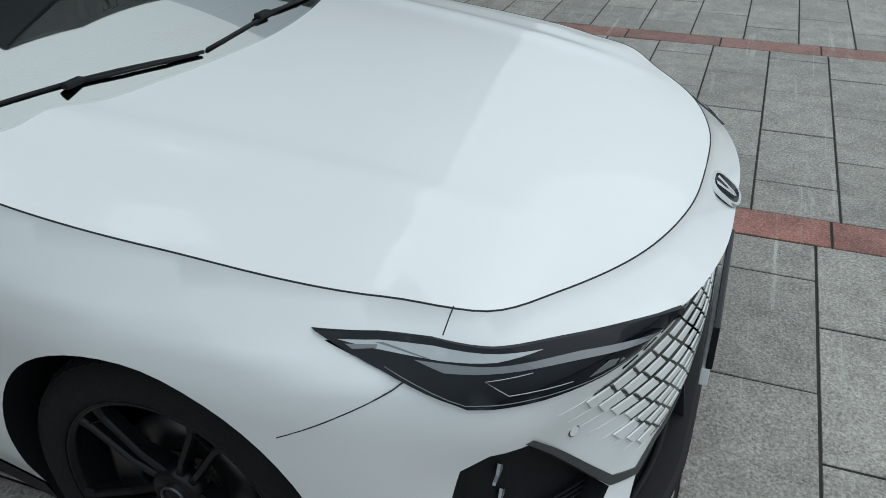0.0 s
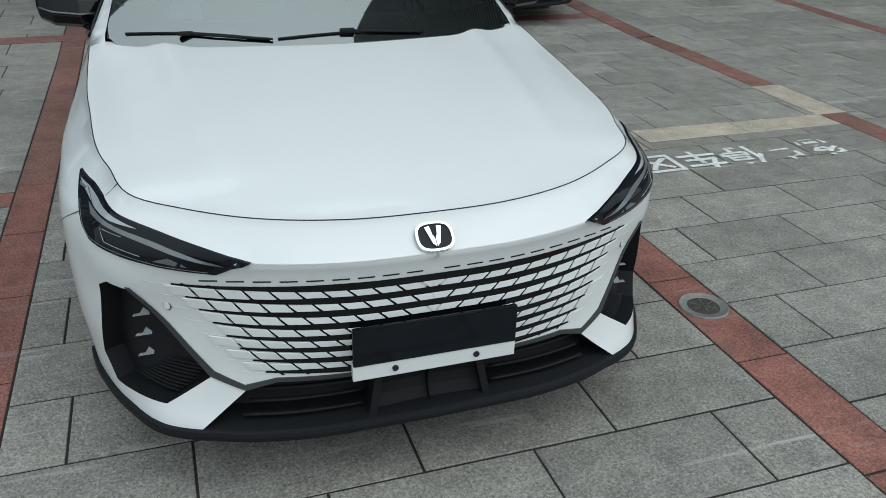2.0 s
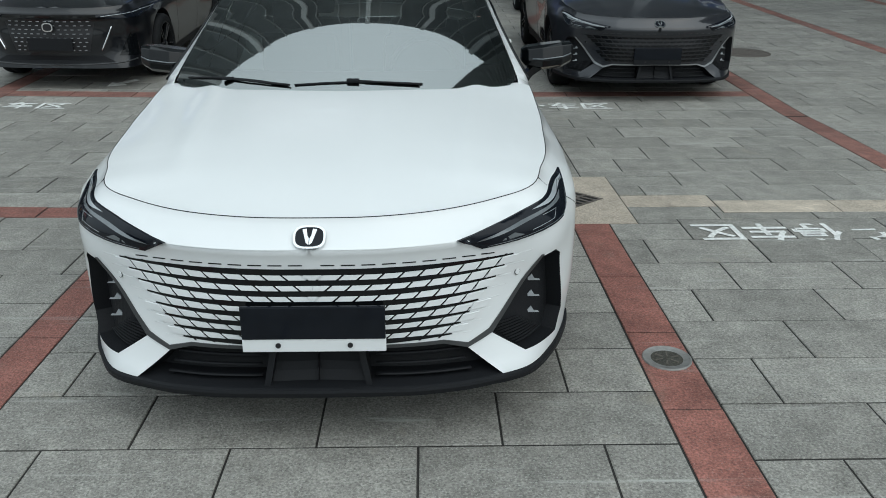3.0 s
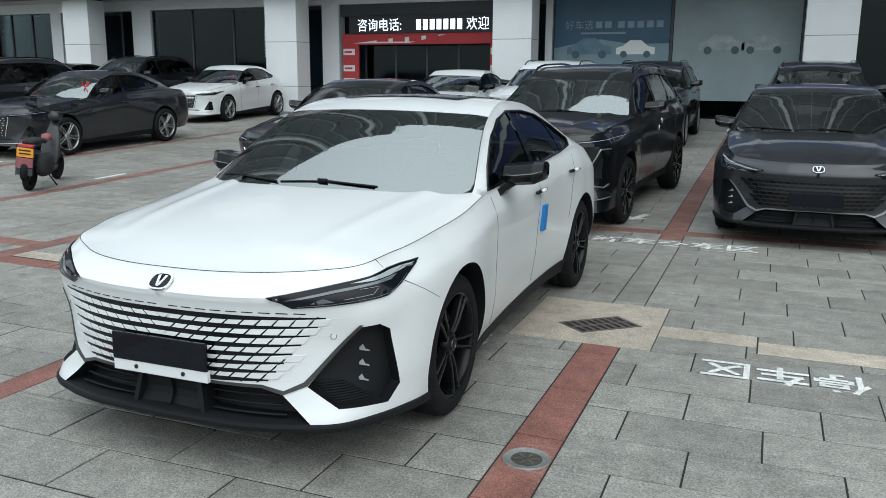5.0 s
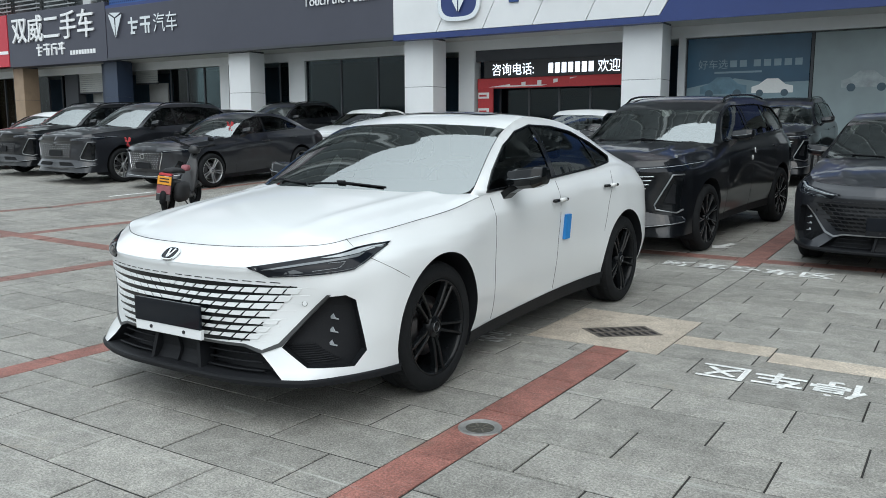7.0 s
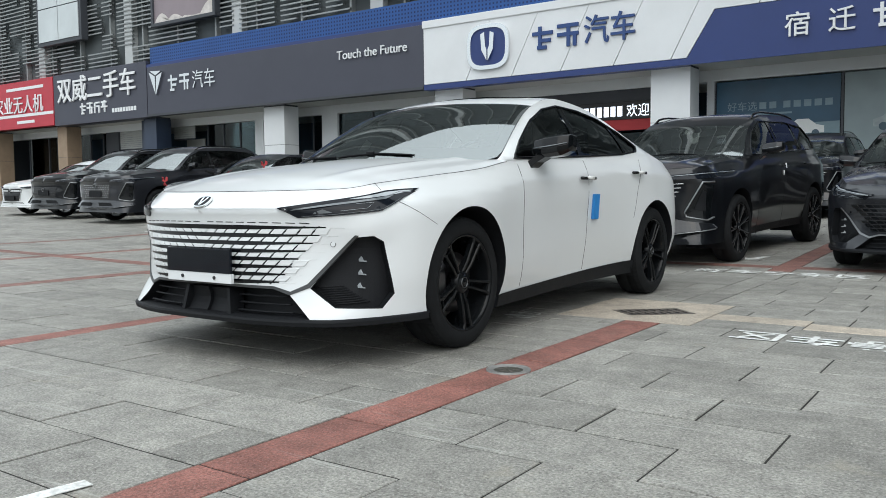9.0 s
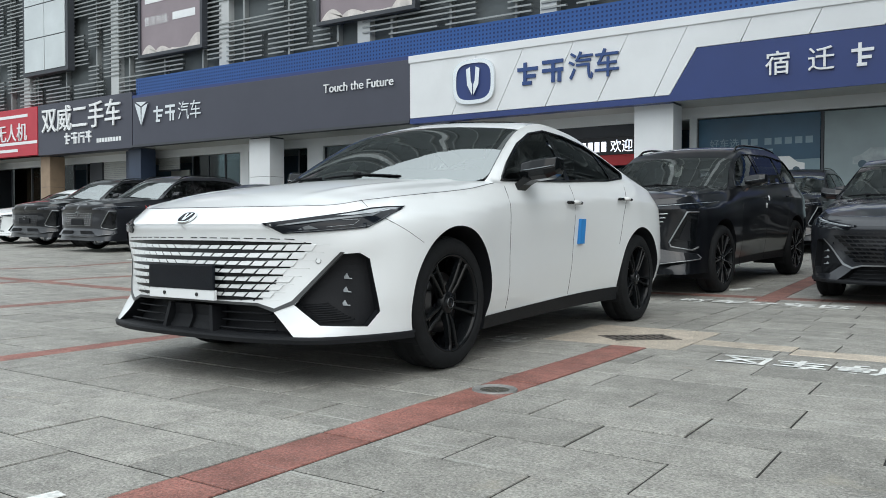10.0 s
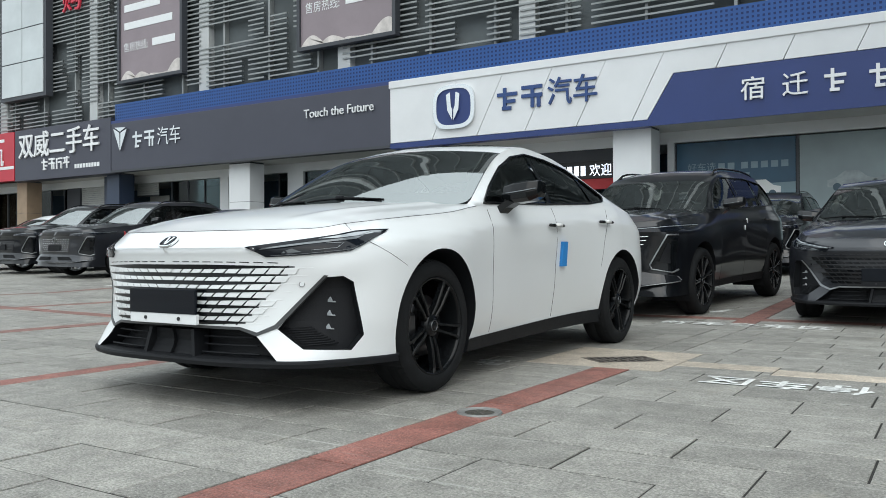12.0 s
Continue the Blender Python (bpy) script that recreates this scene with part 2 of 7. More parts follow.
# ---- mesh helpers ----
def mesh_object(name, verts, faces, mat, parent=None, label="", smooth=True, normals=None):
    me = bpy.data.meshes.new(name)
    me.from_pydata([tuple(map(float, v)) for v in verts], [], [tuple(map(int, f)) for f in faces])
    me.materials.append(mat)
    if smooth:
        me.polygons.foreach_set("use_smooth", [True] * len(me.polygons))
    if normals is None:
        me.validate()
    me.update()
    if normals is not None:
        me.normals_split_custom_set_from_vertices([tuple(map(float, n)) for n in normals])
    ob = new(name, me)
    ob.parent = parent
    if label:
        ob["label"] = label
    return ob


def part(name, bm, mat, parent=None, label="", smooth=False):
    me = bpy.data.meshes.new(name)
    bm.normal_update()
    bm.to_mesh(me)
    bm.free()
    me.materials.append(mat)
    if smooth:
        me.polygons.foreach_set("use_smooth", [True] * len(me.polygons))
    ob = new(name, me)
    ob.parent = parent
    if label:
        ob["label"] = label
    return ob


def thing(name, label, category, m=None, group="", kind=""):
    ob = new(name)
    ob.empty_display_size = 0.2
    if m is not None:
        ob.matrix_basis = m
    return tagged(ob, label, category, group, kind)


def add_box(bm, lo, hi, bevel=0.0):
    """A box between two corners, with chamfered edges if asked."""
    made = bmesh.ops.create_cube(bm, size=1.0)
    c, d = [(a + b) / 2 for a, b in zip(lo, hi)], [b - a for a, b in zip(lo, hi)]
    for v in made["verts"]:
        v.co = Vector((c[0] + v.co.x * d[0], c[1] + v.co.y * d[1], c[2] + v.co.z * d[2]))
    if bevel:
        edges = {e for v in made["verts"] for e in v.link_edges}
        bmesh.ops.bevel(bm, geom=list(edges), offset=bevel, segments=2, affect="EDGES", profile=0.6)


def box(name, lo, hi, mat, parent=None, label="", bevel=0.0):
    bm = bmesh.new()
    add_box(bm, lo, hi, bevel)
    return part(name, bm, mat, parent, label)


def add_prism(bm, outline, front, back):
    """A solid between the outline shifted by the vectors front and back (both 3D); the outline is 3D too."""
    a = [bm.verts.new(Vector(p) + Vector(front)) for p in outline]
    b = [bm.verts.new(Vector(p) + Vector(back)) for p in outline]
    bm.faces.new(a)
    bm.faces.new(b[::-1])
    for i in range(len(a)):
        j = (i + 1) % len(a)
        bm.faces.new((a[j], a[i], b[i], b[j]))


def tube(name, points, radius, mat, parent=None, label="", closed=False, flat=1.0):
    """A thin round bar along a line of points."""
    pts = [Vector(p) for p in points]
    sides, verts, faces, n = 6, [], [], len(pts)
    for i, p in enumerate(pts):
        a = pts[(i - 1) % n if closed else max(i - 1, 0)]
        b = pts[(i + 1) % n if closed else min(i + 1, n - 1)]
        d = (b - a).normalized()
        u = d.cross(Vector((0, 0, 1)))
        u = u.normalized() if u.length > 1e-4 else Vector((1, 0, 0))
        w = u.cross(d)
        for k in range(sides):
            t = 2 * math.pi * k / sides
            verts.append(p + radius * (math.cos(t) * u + math.sin(t) * flat * w))
    for i in range(n if closed else n - 1):
        j = (i + 1) % n
        for k in range(sides):
            m = (k + 1) % sides
            faces.append((i * sides + k, i * sides + m, j * sides + m, j * sides + k))
    if not closed:
        faces += [tuple(range(sides))[::-1], tuple((n - 1) * sides + k for k in range(sides))]
    return mesh_object(name, verts, faces, mat, parent, label)


def lathe(name, profile, mat, parent=None, label="", steps=48, axis="x"):
    """A turned part: profile rows of (along the axis, radius)."""
    verts, faces, n = [], [], len(profile)
    for i in range(steps):
        t = 2 * math.pi * i / steps
        for a, r in profile:
            c, s = r * math.cos(t), r * math.sin(t)
            verts.append((a, c, s) if axis == "x" else (c, s, a))
    for i in range(steps):
        j = (i + 1) % steps
        for k in range(n - 1):
            faces.append((i * n + k, i * n + k + 1, j * n + k + 1, j * n + k))
    return mesh_object(name, verts, faces, mat, parent, label)


def curve(points):
    """A smooth function through rows of (at, value) that does not overshoot."""
    x, y = np.array(points, float).T
    h, d = np.diff(x), np.diff(y) / np.diff(x)
    m = np.zeros(len(x))
    m[0], m[-1] = d[0], d[-1]
    for i in range(1, len(x) - 1):
        if d[i - 1] * d[i] > 0:
            w1, w2 = 2 * h[i] + h[i - 1], h[i] + 2 * h[i - 1]
            m[i] = (w1 + w2) / (w1 / d[i - 1] + w2 / d[i])

    def value(t):
        t = np.clip(np.asarray(t, float), x[0], x[-1])
        i = np.clip(np.searchsorted(x, t) - 1, 0, len(x) - 2)
        u = (t - x[i]) / h[i]
        return ((1 + 2 * u) * (1 - u) ** 2 * y[i] + u * (1 - u) ** 2 * h[i] * m[i] + u * u * (3 - 2 * u) * y[i + 1] + u * u * (u - 1) * h[i] * m[i + 1])

    return value


def inside(p, poly):
    """Which of the points lie in the outline."""
    x, y = p[:, 0], p[:, 1]
    a, b = np.asarray(poly, float), np.roll(np.asarray(poly, float), -1, 0)
    hit = np.zeros(len(p), bool)
    for (x0, y0), (x1, y1) in zip(a, b):
        if y0 != y1:
            hit ^= ((y0 > y) != (y1 > y)) & (x < (x1 - x0) * (y - y0) / (y1 - y0) + x0)
    return hit


def resample(poly, step, closed=True):
    out, n = [], len(poly)
    for i in range(n if closed else n - 1):
        a, b = np.array(poly[i], float), np.array(poly[(i + 1) % n], float)
        k = max(1, int(np.ceil(np.linalg.norm(b - a) / step)))
        out += [a + (b - a) * j / k for j in range(k)]
    if not closed:
        out.append(np.array(poly[-1], float))
    return np.array(out)


def sheet(poly, holes=(), step=0.03):
    """Triangles that fill an outline with holes, evenly and with exact borders: 2D points, triangles."""
    from mathutils.geometry import delaunay_2d_cdt
    loops = [resample(p, step) for p in (poly, *holes)]
    verts, edges = [], []
    for loop in loops:
        k, n = len(verts), len(loop)
        verts += [Vector(p) for p in loop]
        edges += [(k + i, k + (i + 1) % n) for i in range(n)]
    border = np.concatenate(loops)
    lo, hi = np.min(loops[0], 0), np.max(loops[0], 0)
    gx, gy = np.meshgrid(np.arange(lo[0], hi[0], step), np.arange(lo[1], hi[1], step))
    grid = np.stack([gx.ravel() + 0.37 * step, gy.ravel() + 0.41 * step], 1)
    keep = inside(grid, loops[0])
    for loop in loops[1:]:
        keep &= ~inside(grid, loop)
    grid = grid[keep]
    if len(grid):
        near = np.array([np.min(np.sum((border - g) ** 2, 1)) for g in grid])
        verts += [Vector(g) for g in grid[near > (0.45 * step) ** 2]]
    out = delaunay_2d_cdt(verts, edges, [], 0, 1e-5)
    p = np.array([tuple(v) for v in out[0]])
    tri = np.array([f for f in out[2] if len(f) == 3])
    mid = p[tri].mean(1)
    keep = inside(mid, loops[0])
    for loop in loops[1:]:
        keep &= ~inside(mid, loop)
    return p, tri[keep]


def text_mesh(name, body, size, mat, m, parent=None, depth=0.0, label="", align="LEFT", squeeze=1.0, bold=0.0):
    """Lettering in the built-in font, turned into a mesh."""
    c = bpy.data.curves.new(name, "FONT")
    c.body, c.size, c.extrude, c.align_x, c.offset = body, size, depth, align, bold
    tmp = new(name + "_tmp", c)
    bpy.context.view_layer.update()
    me = bpy.data.meshes.new_from_object(tmp.evaluated_get(bpy.context.evaluated_depsgraph_get()))
    bpy.data.objects.remove(tmp)
    bpy.data.curves.remove(c)
    me.materials.clear()
    me.materials.append(mat)
    ob = new(name, me)
    ob.matrix_basis = m @ Matrix.Diagonal((squeeze, 1, 1, 1))
    ob.parent = parent
    if label:
        ob["label"] = label
    return ob


def rise(x, y):
    """The forecourt's height: level round the gully, then a gentle fall towards it from the shops."""
    return 0.03 * min(max(0.0, y - 5.5), 13.0) + 0.012 * min(max(0.0, -x - 2.0), 20.0)


def on_ground(x, y, lift=0.0, turn=0.0):
    """A place on the sloping forecourt, its z across the paving."""
    sx, sy = (rise(x + 0.1, y) - rise(x - 0.1, y)) / 0.2, (rise(x, y + 0.1) - rise(x, y - 0.1)) / 0.2
    return pose(x, y, rise(x, y) + lift, math.degrees(math.atan(sy)), -math.degrees(math.atan(sx)), 0) @ Matrix.Rotation(radians(turn), 4, "Z")


# ---- cars ----
LEVELS = (0.0, 0.12, 0.3, 0.5, 0.7, 0.825, 0.855, 0.90, 1.0)
FASTBACK = dict(
    plan=[(0, 0.095), (0.24, 0.105), (0.46, 0.16), (0.69, 0.285), (0.825, 0.40), (0.922, 0.57), (0.975, 1.04), (0.93, 1.7), (0.915, 2.5), (0.925, 3.2),
          (0.955, 3.80), (0.90, 4.35), (0.74, 4.60), (0.40, 4.70), (0, 4.72)],
    rows={0: (-0.02, -0.05, -0.02, -0.010, -0.020, -0.006, 0.017, -0.022, -0.068), 2: (0.03, 0.0, -0.012, -0.008, -0.018, -0.005, 0.017, -0.022, -0.080),
          3: (0.072, 0.035, 0.0, -0.012, 0.004, 0.012, 0.010, -0.02, -0.09), 4: (0.018, 0.012, 0.002, -0.004, 0.014, 0.004, -0.008, -0.028, -0.086), 5: (-0.012, -0.008, 0.002, 0.003, 0.002, -0.012, -0.026, -0.058, -0.125),
          6: (-0.04, -0.015, 0, 0.004, 0.006, -0.012, -0.024, -0.052, -0.112), 7: (-0.055, -0.03, -0.012, -0.008, -0.004, -0.008, -0.014, -0.028, -0.06),
          8: (-0.06, -0.045, -0.025, -0.015, -0.002, -0.004, -0.008, -0.02, -0.055), 10: (-0.05, -0.02, 0, 0, -0.012, -0.02, -0.03, -0.045, -0.09),
          14: (-0.1, -0.05, 0, 0, 0, -0.01, -0.02, -0.05, -0.12)},
    shoulder=[(0.0, 0.83), (0.3, 0.84), (0.45, 0.865), (0.9, 0.91), (1.3, 0.95), (1.63, 1.0), (2.5, 1.04), (3.2, 1.08), (3.7, 1.10), (4.2, 1.055), (4.75, 0.96)],
    bottom=[(0.0, 0.236), (0.6, 0.230), (1.5, 0.24), (3.4, 0.29), (4.3, 0.26), (4.8, 0.28)],
    hood=[(0.15, 0.83), (0.4, 0.900), (0.8, 0.970), (1.2, 1.018), (1.4, 1.036), (1.8, 1.06)],
    top=[(1.16, 0.95), (1.30, 1.033), (1.55, 1.172), (1.80, 1.300), (2.05, 1.410), (2.3, 1.468), (2.6, 1.495), (3.1, 1.475), (3.6, 1.39), (4.1, 1.22), (4.5, 1.085), (4.75, 0.98)],
    rail=[(1.6, 0.815), (2.15, 0.69), (2.7, 0.63), (3.3, 0.61), (4.0, 0.64), (4.6, 0.73)],
    cowl=(1.325, 0.40), ws_top=2.22, ws_bow=0.16, bow=0.205, roof_end=3.3, glass_end=4.35,
    hubs=(1.06, 3.78), wheel=0.345, arch=0.388, track=0.93, length=4.72, tumble=0.02,
    dlo=[(1.66, 1.015), (1.83, 1.125), (2.09, 1.272), (2.31, 1.358), (2.55, 1.40), (2.90, 1.393), (3.25, 1.355), (3.50, 1.27), (3.65, 1.165), (3.58, 1.125), (3.30, 1.093), (2.50, 1.05), (2.0, 1.03)],
    splits=(2.60, 3.38), lamp=[("side", 0.702, 0.843), ("side", 0.60, 0.839), ("side", 0.515, 0.831), (0.787, 0.812), (0.69, 0.792), (0.57, 0.770), (0.475, 0.754),
                               (0.515, 0.729), (0.556, 0.706), (0.68, 0.713), (0.78, 0.722), (0.84, 0.731), ("side", 0.445, 0.737), ("side", 0.465, 0.748), ("side", 0.58, 0.797)], lamp_split=7,
    cuts=dict(fog=[(0.780, 0.614), (0.842, 0.620), (0.866, 0.592), (0.889, 0.345), (0.862, 0.278), (0.728, 0.290), (0.604, 0.378)],
              intake=[(-0.05, 0.385), (0.43, 0.378), (0.510, 0.350), (0.652, 0.232), (0.668, 0.214), (-0.05, 0.214)]),
)
SUV = dict({k: FASTBACK[k] for k in FASTBACK if k not in ("lamp", "lamp_split", "cuts")},
    plan=[(0, 0.04), (0.3, 0.045), (0.60, 0.09), (0.81, 0.20), (0.905, 0.36), (0.945, 0.60), (0.972, 1.05), (0.952, 1.7), (0.95, 2.5), (0.955, 3.2),
          (0.968, 3.75), (0.935, 4.25), (0.84, 4.58), (0.45, 4.68), (0, 4.70)],
    shoulder=[(0.0, 1.03), (0.4, 1.065), (0.9, 1.105), (1.4, 1.14), (2.5, 1.17), (3.4, 1.195), (4.2, 1.21), (4.7, 1.15)],
    bottom=[(0.0, 0.26), (0.6, 0.25), (1.5, 0.34), (3.4, 0.36), (4.3, 0.32), (4.8, 0.34)],
    hood=[(0.06, 1.03), (0.4, 1.115), (0.8, 1.165), (1.3, 1.20), (1.8, 1.22)],
    top=[(1.22, 1.165), (1.45, 1.30), (1.70, 1.445), (1.95, 1.58), (2.2, 1.67), (2.6, 1.715), (3.3, 1.72), (3.9, 1.675), (4.25, 1.54), (4.5, 1.31), (4.7, 1.16)],
    rail=[(1.5, 0.82), (2.05, 0.69), (2.7, 0.66), (3.6, 0.66), (4.2, 0.68), (4.65, 0.75)],
    cowl=(1.28, 0.34), ws_top=2.04, roof_end=4.0, glass_end=4.5, hubs=(1.03, 3.79), wheel=0.372, arch=0.425, track=0.965, length=4.70, spokes=9, twin=False, face=RIM_FACE,
    dlo=[(1.62, 1.175), (1.82, 1.32), (2.05, 1.48), (2.32, 1.585), (3.2, 1.60), (3.95, 1.55), (4.22, 1.39), (4.15, 1.26), (2.5, 1.20)],
    splits=(2.56, 3.45), lamp_top=[(0.925, 1.015), (0.84, 1.00), (0.62, 0.98), (0.50, 0.97)], lamp_low=[(0.52, 0.93), (0.72, 0.925), (0.91, 0.935)],
)
SEDAN = dict({k: FASTBACK[k] for k in FASTBACK if k not in ("lamp", "lamp_split", "cuts")},
    plan=[(0, 0.05), (0.26, 0.06), (0.50, 0.11), (0.70, 0.21), (0.80, 0.33), (0.86, 0.55), (0.895, 1.0), (0.89, 1.7), (0.90, 2.5), (0.905, 3.3),
          (0.90, 3.75), (0.87, 4.35), (0.76, 4.64), (0.40, 4.74), (0, 4.76)],
    shoulder=[(0.0, 0.84), (0.4, 0.87), (0.9, 0.93), (1.4, 0.98), (2.5, 1.02), (3.4, 1.06), (4.2, 1.07), (4.8, 1.0)],
    hood=[(0.08, 0.84), (0.4, 0.92), (0.8, 0.97), (1.4, 1.02), (1.8, 1.04)],
    top=[(1.30, 0.99), (1.75, 1.22), (2.15, 1.39), (2.6, 1.48), (3.1, 1.48), (3.5, 1.42), (3.9, 1.28), (4.25, 1.13), (4.76, 1.04)],
    dlo=[(1.70, 1.04), (1.92, 1.20), (2.14, 1.32), (2.45, 1.39), (2.95, 1.395), (3.3, 1.34), (3.72, 1.17), (3.60, 1.12), (2.50, 1.06)],
    hubs=(1.0, 3.70), glass_end=4.15, lamp_top=[(0.862, 0.83), (0.80, 0.815), (0.62, 0.79), (0.48, 0.775)], lamp_low=[(0.50, 0.745), (0.68, 0.735), (0.835, 0.74)],
)


class Shape:
    """The skin of a car: nose at y = 0, x across, the wheels on z = 0."""

    def __init__(self, style):
        self.p = style
        pts = np.array(style["plan"], float)
        self.at = np.r_[0, np.cumsum(np.linalg.norm(np.diff(pts, axis=0), axis=1))]
        x, y = pts.T
        mx, my = np.gradient(x, self.at), np.gradient(y, self.at)
        mx[0], my[0], mx[-1], my[-1] = 1, 0, -1, 0
        self.hermite = (x, y, mx, my)
        self.end = self.at[-1]
        self.rows = [(self.at[i], curve(list(zip(LEVELS, row)))) for i, row in style["rows"].items()]
        self.shoulder, self.bottom, self.hood, self.top, self.rail = (curve(style[k]) for k in ("shoulder", "bottom", "hood", "top", "rail"))
        s = np.linspace(0, self.end, 900)
        self.s, edge = s, self.skin(s, None)
        self.edge = edge
        half = edge[:, 1] < 3.0
        order = np.argsort(edge[half, 1])
        self.edge_y, self.edge_x, self.edge_z = edge[half, 1][order], edge[half, 0][order], edge[half, 2][order]
        side = (s > self.at[3]) & (s < self.at[12])
        self.belt_y, self.belt_x = edge[side, 1], edge[side, 0]

    def plan(self, s):
        s = np.clip(np.asarray(s, float), 0, self.end)
        x, y, mx, my = self.hermite
        i = np.clip(np.searchsorted(self.at, s) - 1, 0, len(x) - 2)
        h = self.at[i + 1] - self.at[i]
        u = (s - self.at[i]) / h
        a, b, c, d = (1 + 2 * u) * (1 - u) ** 2, u * (1 - u) ** 2 * h, u * u * (3 - 2 * u), u * u * (u - 1) * h
        return a * x[i] + b * mx[i] + c * x[i + 1] + d * mx[i + 1], a * y[i] + b * my[i] + c * y[i + 1] + d * my[i + 1]

    def skin(self, s, z, lift=0.0):
        """Points of the lower body at the way s round the plan and the height z (None: on the shoulder)."""
        s = np.asarray(s, float)
        x, y = self.plan(s)
        x2, y2 = self.plan(np.minimum(s + 0.01, self.end))
        x1, y1 = self.plan(np.maximum(s - 0.01, 0))
        tx, ty = x2 - x1, y2 - y1
        n = np.maximum(np.hypot(tx, ty), 1e-9)
        tx, ty = tx / n, ty / n
        top, low = self.shoulder(y), self.bottom(y)
        z = top if z is None else np.asarray(z, float)
        v = np.clip((z - low) / (top - low), 0, 1)
        at = np.array([r[0] for r in self.rows])
        vals = np.array([r[1](v) for r in self.rows])
        i = np.clip(np.searchsorted(at, s) - 1, 0, len(at) - 2)
        h = at[i + 1] - at[i]
        w = np.clip((s - at[i]) / h, 0, 1)
        cols = np.arange(s.size).reshape(s.shape)
        tilt = np.zeros_like(vals)
        tilt[1:-1] = (vals[2:] - vals[:-2]) / (at[2:] - at[:-2]).reshape((-1,) + (1,) * (vals.ndim - 1))
        off = (1 + 2 * w) * (1 - w) ** 2 * vals[i, cols] + w * (1 - w) ** 2 * h * tilt[i, cols] + w * w * (3 - 2 * w) * vals[i + 1, cols] + w * w * (w - 1) * h * tilt[i + 1, cols] + lift
        return np.stack([x + ty * off, y - tx * off, z + 0 * x], -1)

    def front(self, x, z):
        """(s, z) of the skin's point at x on the front."""
        s = self.s[self.s < self.at[6]]
        return float(np.interp(x, self.skin(s, np.full(len(s), z))[:, 0], s)), z

    def side(self, y, z):
        """(s, z) of the skin's point at y on the flank."""
        s = self.s[(self.s > self.at[3]) & (self.s < self.at[12])]
        return float(np.interp(y, self.skin(s, np.full(len(s), z))[:, 1], s)), z

    def hood_z(self, x, y):
        ex = np.interp(y, self.edge_y, self.edge_x)
        r = np.clip(np.abs(x) / np.maximum(ex, 1e-3), 0, 1)
        zs, zc = np.interp(y, self.edge_y, self.edge_z), self.hood(y)
        ridge = 0.010 * np.exp(-((np.abs(x) - (0.46 + 0.10 * y)) / 0.055) ** 2) * np.clip((y - 0.3) / 0.4, 0, 1) * np.clip((1 - r) * 6, 0, 1)
        fold = np.abs(x) - (0.60 + 0.152 * y)
        crease = 0.006 * np.clip(np.minimum(1 + fold / 0.14, 1 - fold / np.maximum(ex - 0.60 - 0.152 * y, 0.03)), 0, 1) * np.clip((y - 0.45) / 0.3, 0, 1)
        return zs + (zc - zs) * (1 - r**2.4) + ridge + crease

    def cowl(self, x):
        a, b = self.p["cowl"]
        return a + b * np.asarray(x) ** 2

    def top_z(self, x, y):
        k = self.p["bow"] * (np.asarray(x) / 0.8) ** 2
        bend = np.clip((np.asarray(y) - 2.3) / 0.8, 0, 1)
        return self.top(y - k * (1 - 1.4 * bend)) - 0.03 * (np.asarray(x) / 0.6) ** 2

    def belt(self, y):
        return np.interp(y, self.belt_y, self.belt_x), self.shoulder(y)

    def cabin(self, y, z, lift=0.0):
        """A point of the cabin's flank, between belt and roof rail."""
        xb, zb = self.belt(y)
        xr = self.rail(y)
        zr = np.maximum(self.top_z(xr, y), zb + 0.01)
        t = np.clip((z - zb) / (zr - zb), 0, 1)
        x = xb + (xr - xb) * t + 4 * t * (1 - t) * self.p["tumble"]
        return np.stack([x + lift * 0.85, y, z + lift * 0.5 + 0 * x], -1)


def both(verts, tris, normals=None):
    """A half and its mirror image in one mesh, joined where they meet; with normals, these too."""
    v, t = np.asarray(verts, float), np.asarray(tris)
    on = np.abs(v[:, 0]) < 1e-4
    to = np.where(on, np.arange(len(v)), len(v) + np.cumsum(~on) - 1)
    every = np.concatenate([v, (v * (-1, 1, 1))[~on]])
    faces = np.concatenate([t, to[t[:, ::-1]]])
    if normals is None:
        return every, faces
    n = np.asarray(normals, float).copy()
    n[on, 0] = 0
    n[np.linalg.norm(n, axis=1) < 1e-6] = (0, -0.6, 0.8)
    n /= np.linalg.norm(n, axis=1, keepdims=True)
    return every, faces, np.concatenate([n, (n * (-1, 1, 1))[~on]])


def slopes(f, p, centre, e=0.004):
    """The outward normals of the surface f(a, b) at the points p."""
    a, b = p[:, 0], p[:, 1]
    n = np.cross(f(a + e, b) - f(a - e, b), f(a, b + e) - f(a, b - e))
    n /= np.maximum(np.linalg.norm(n, axis=1, keepdims=True), 1e-9)
    back = (n * (f(a, b) - centre)).sum(1) < 0
    n[back] *= -1
    return n


def whole(name, f, poly, mat, parent, centre, step, label="", holes=()):
    """Both halves of a smooth surface f over the outline of its left half."""
    p, t = sheet(poly, holes, step)
    v = f(p[:, 0], p[:, 1])
    v[np.abs(v[:, 0]) < 1e-4, 0] = 0
    vv, ff, nn = both(v, facing(v, t, centre), slopes(f, p, centre))
    return mesh_object(name, vv, ff, mat, parent, label, True, nn)


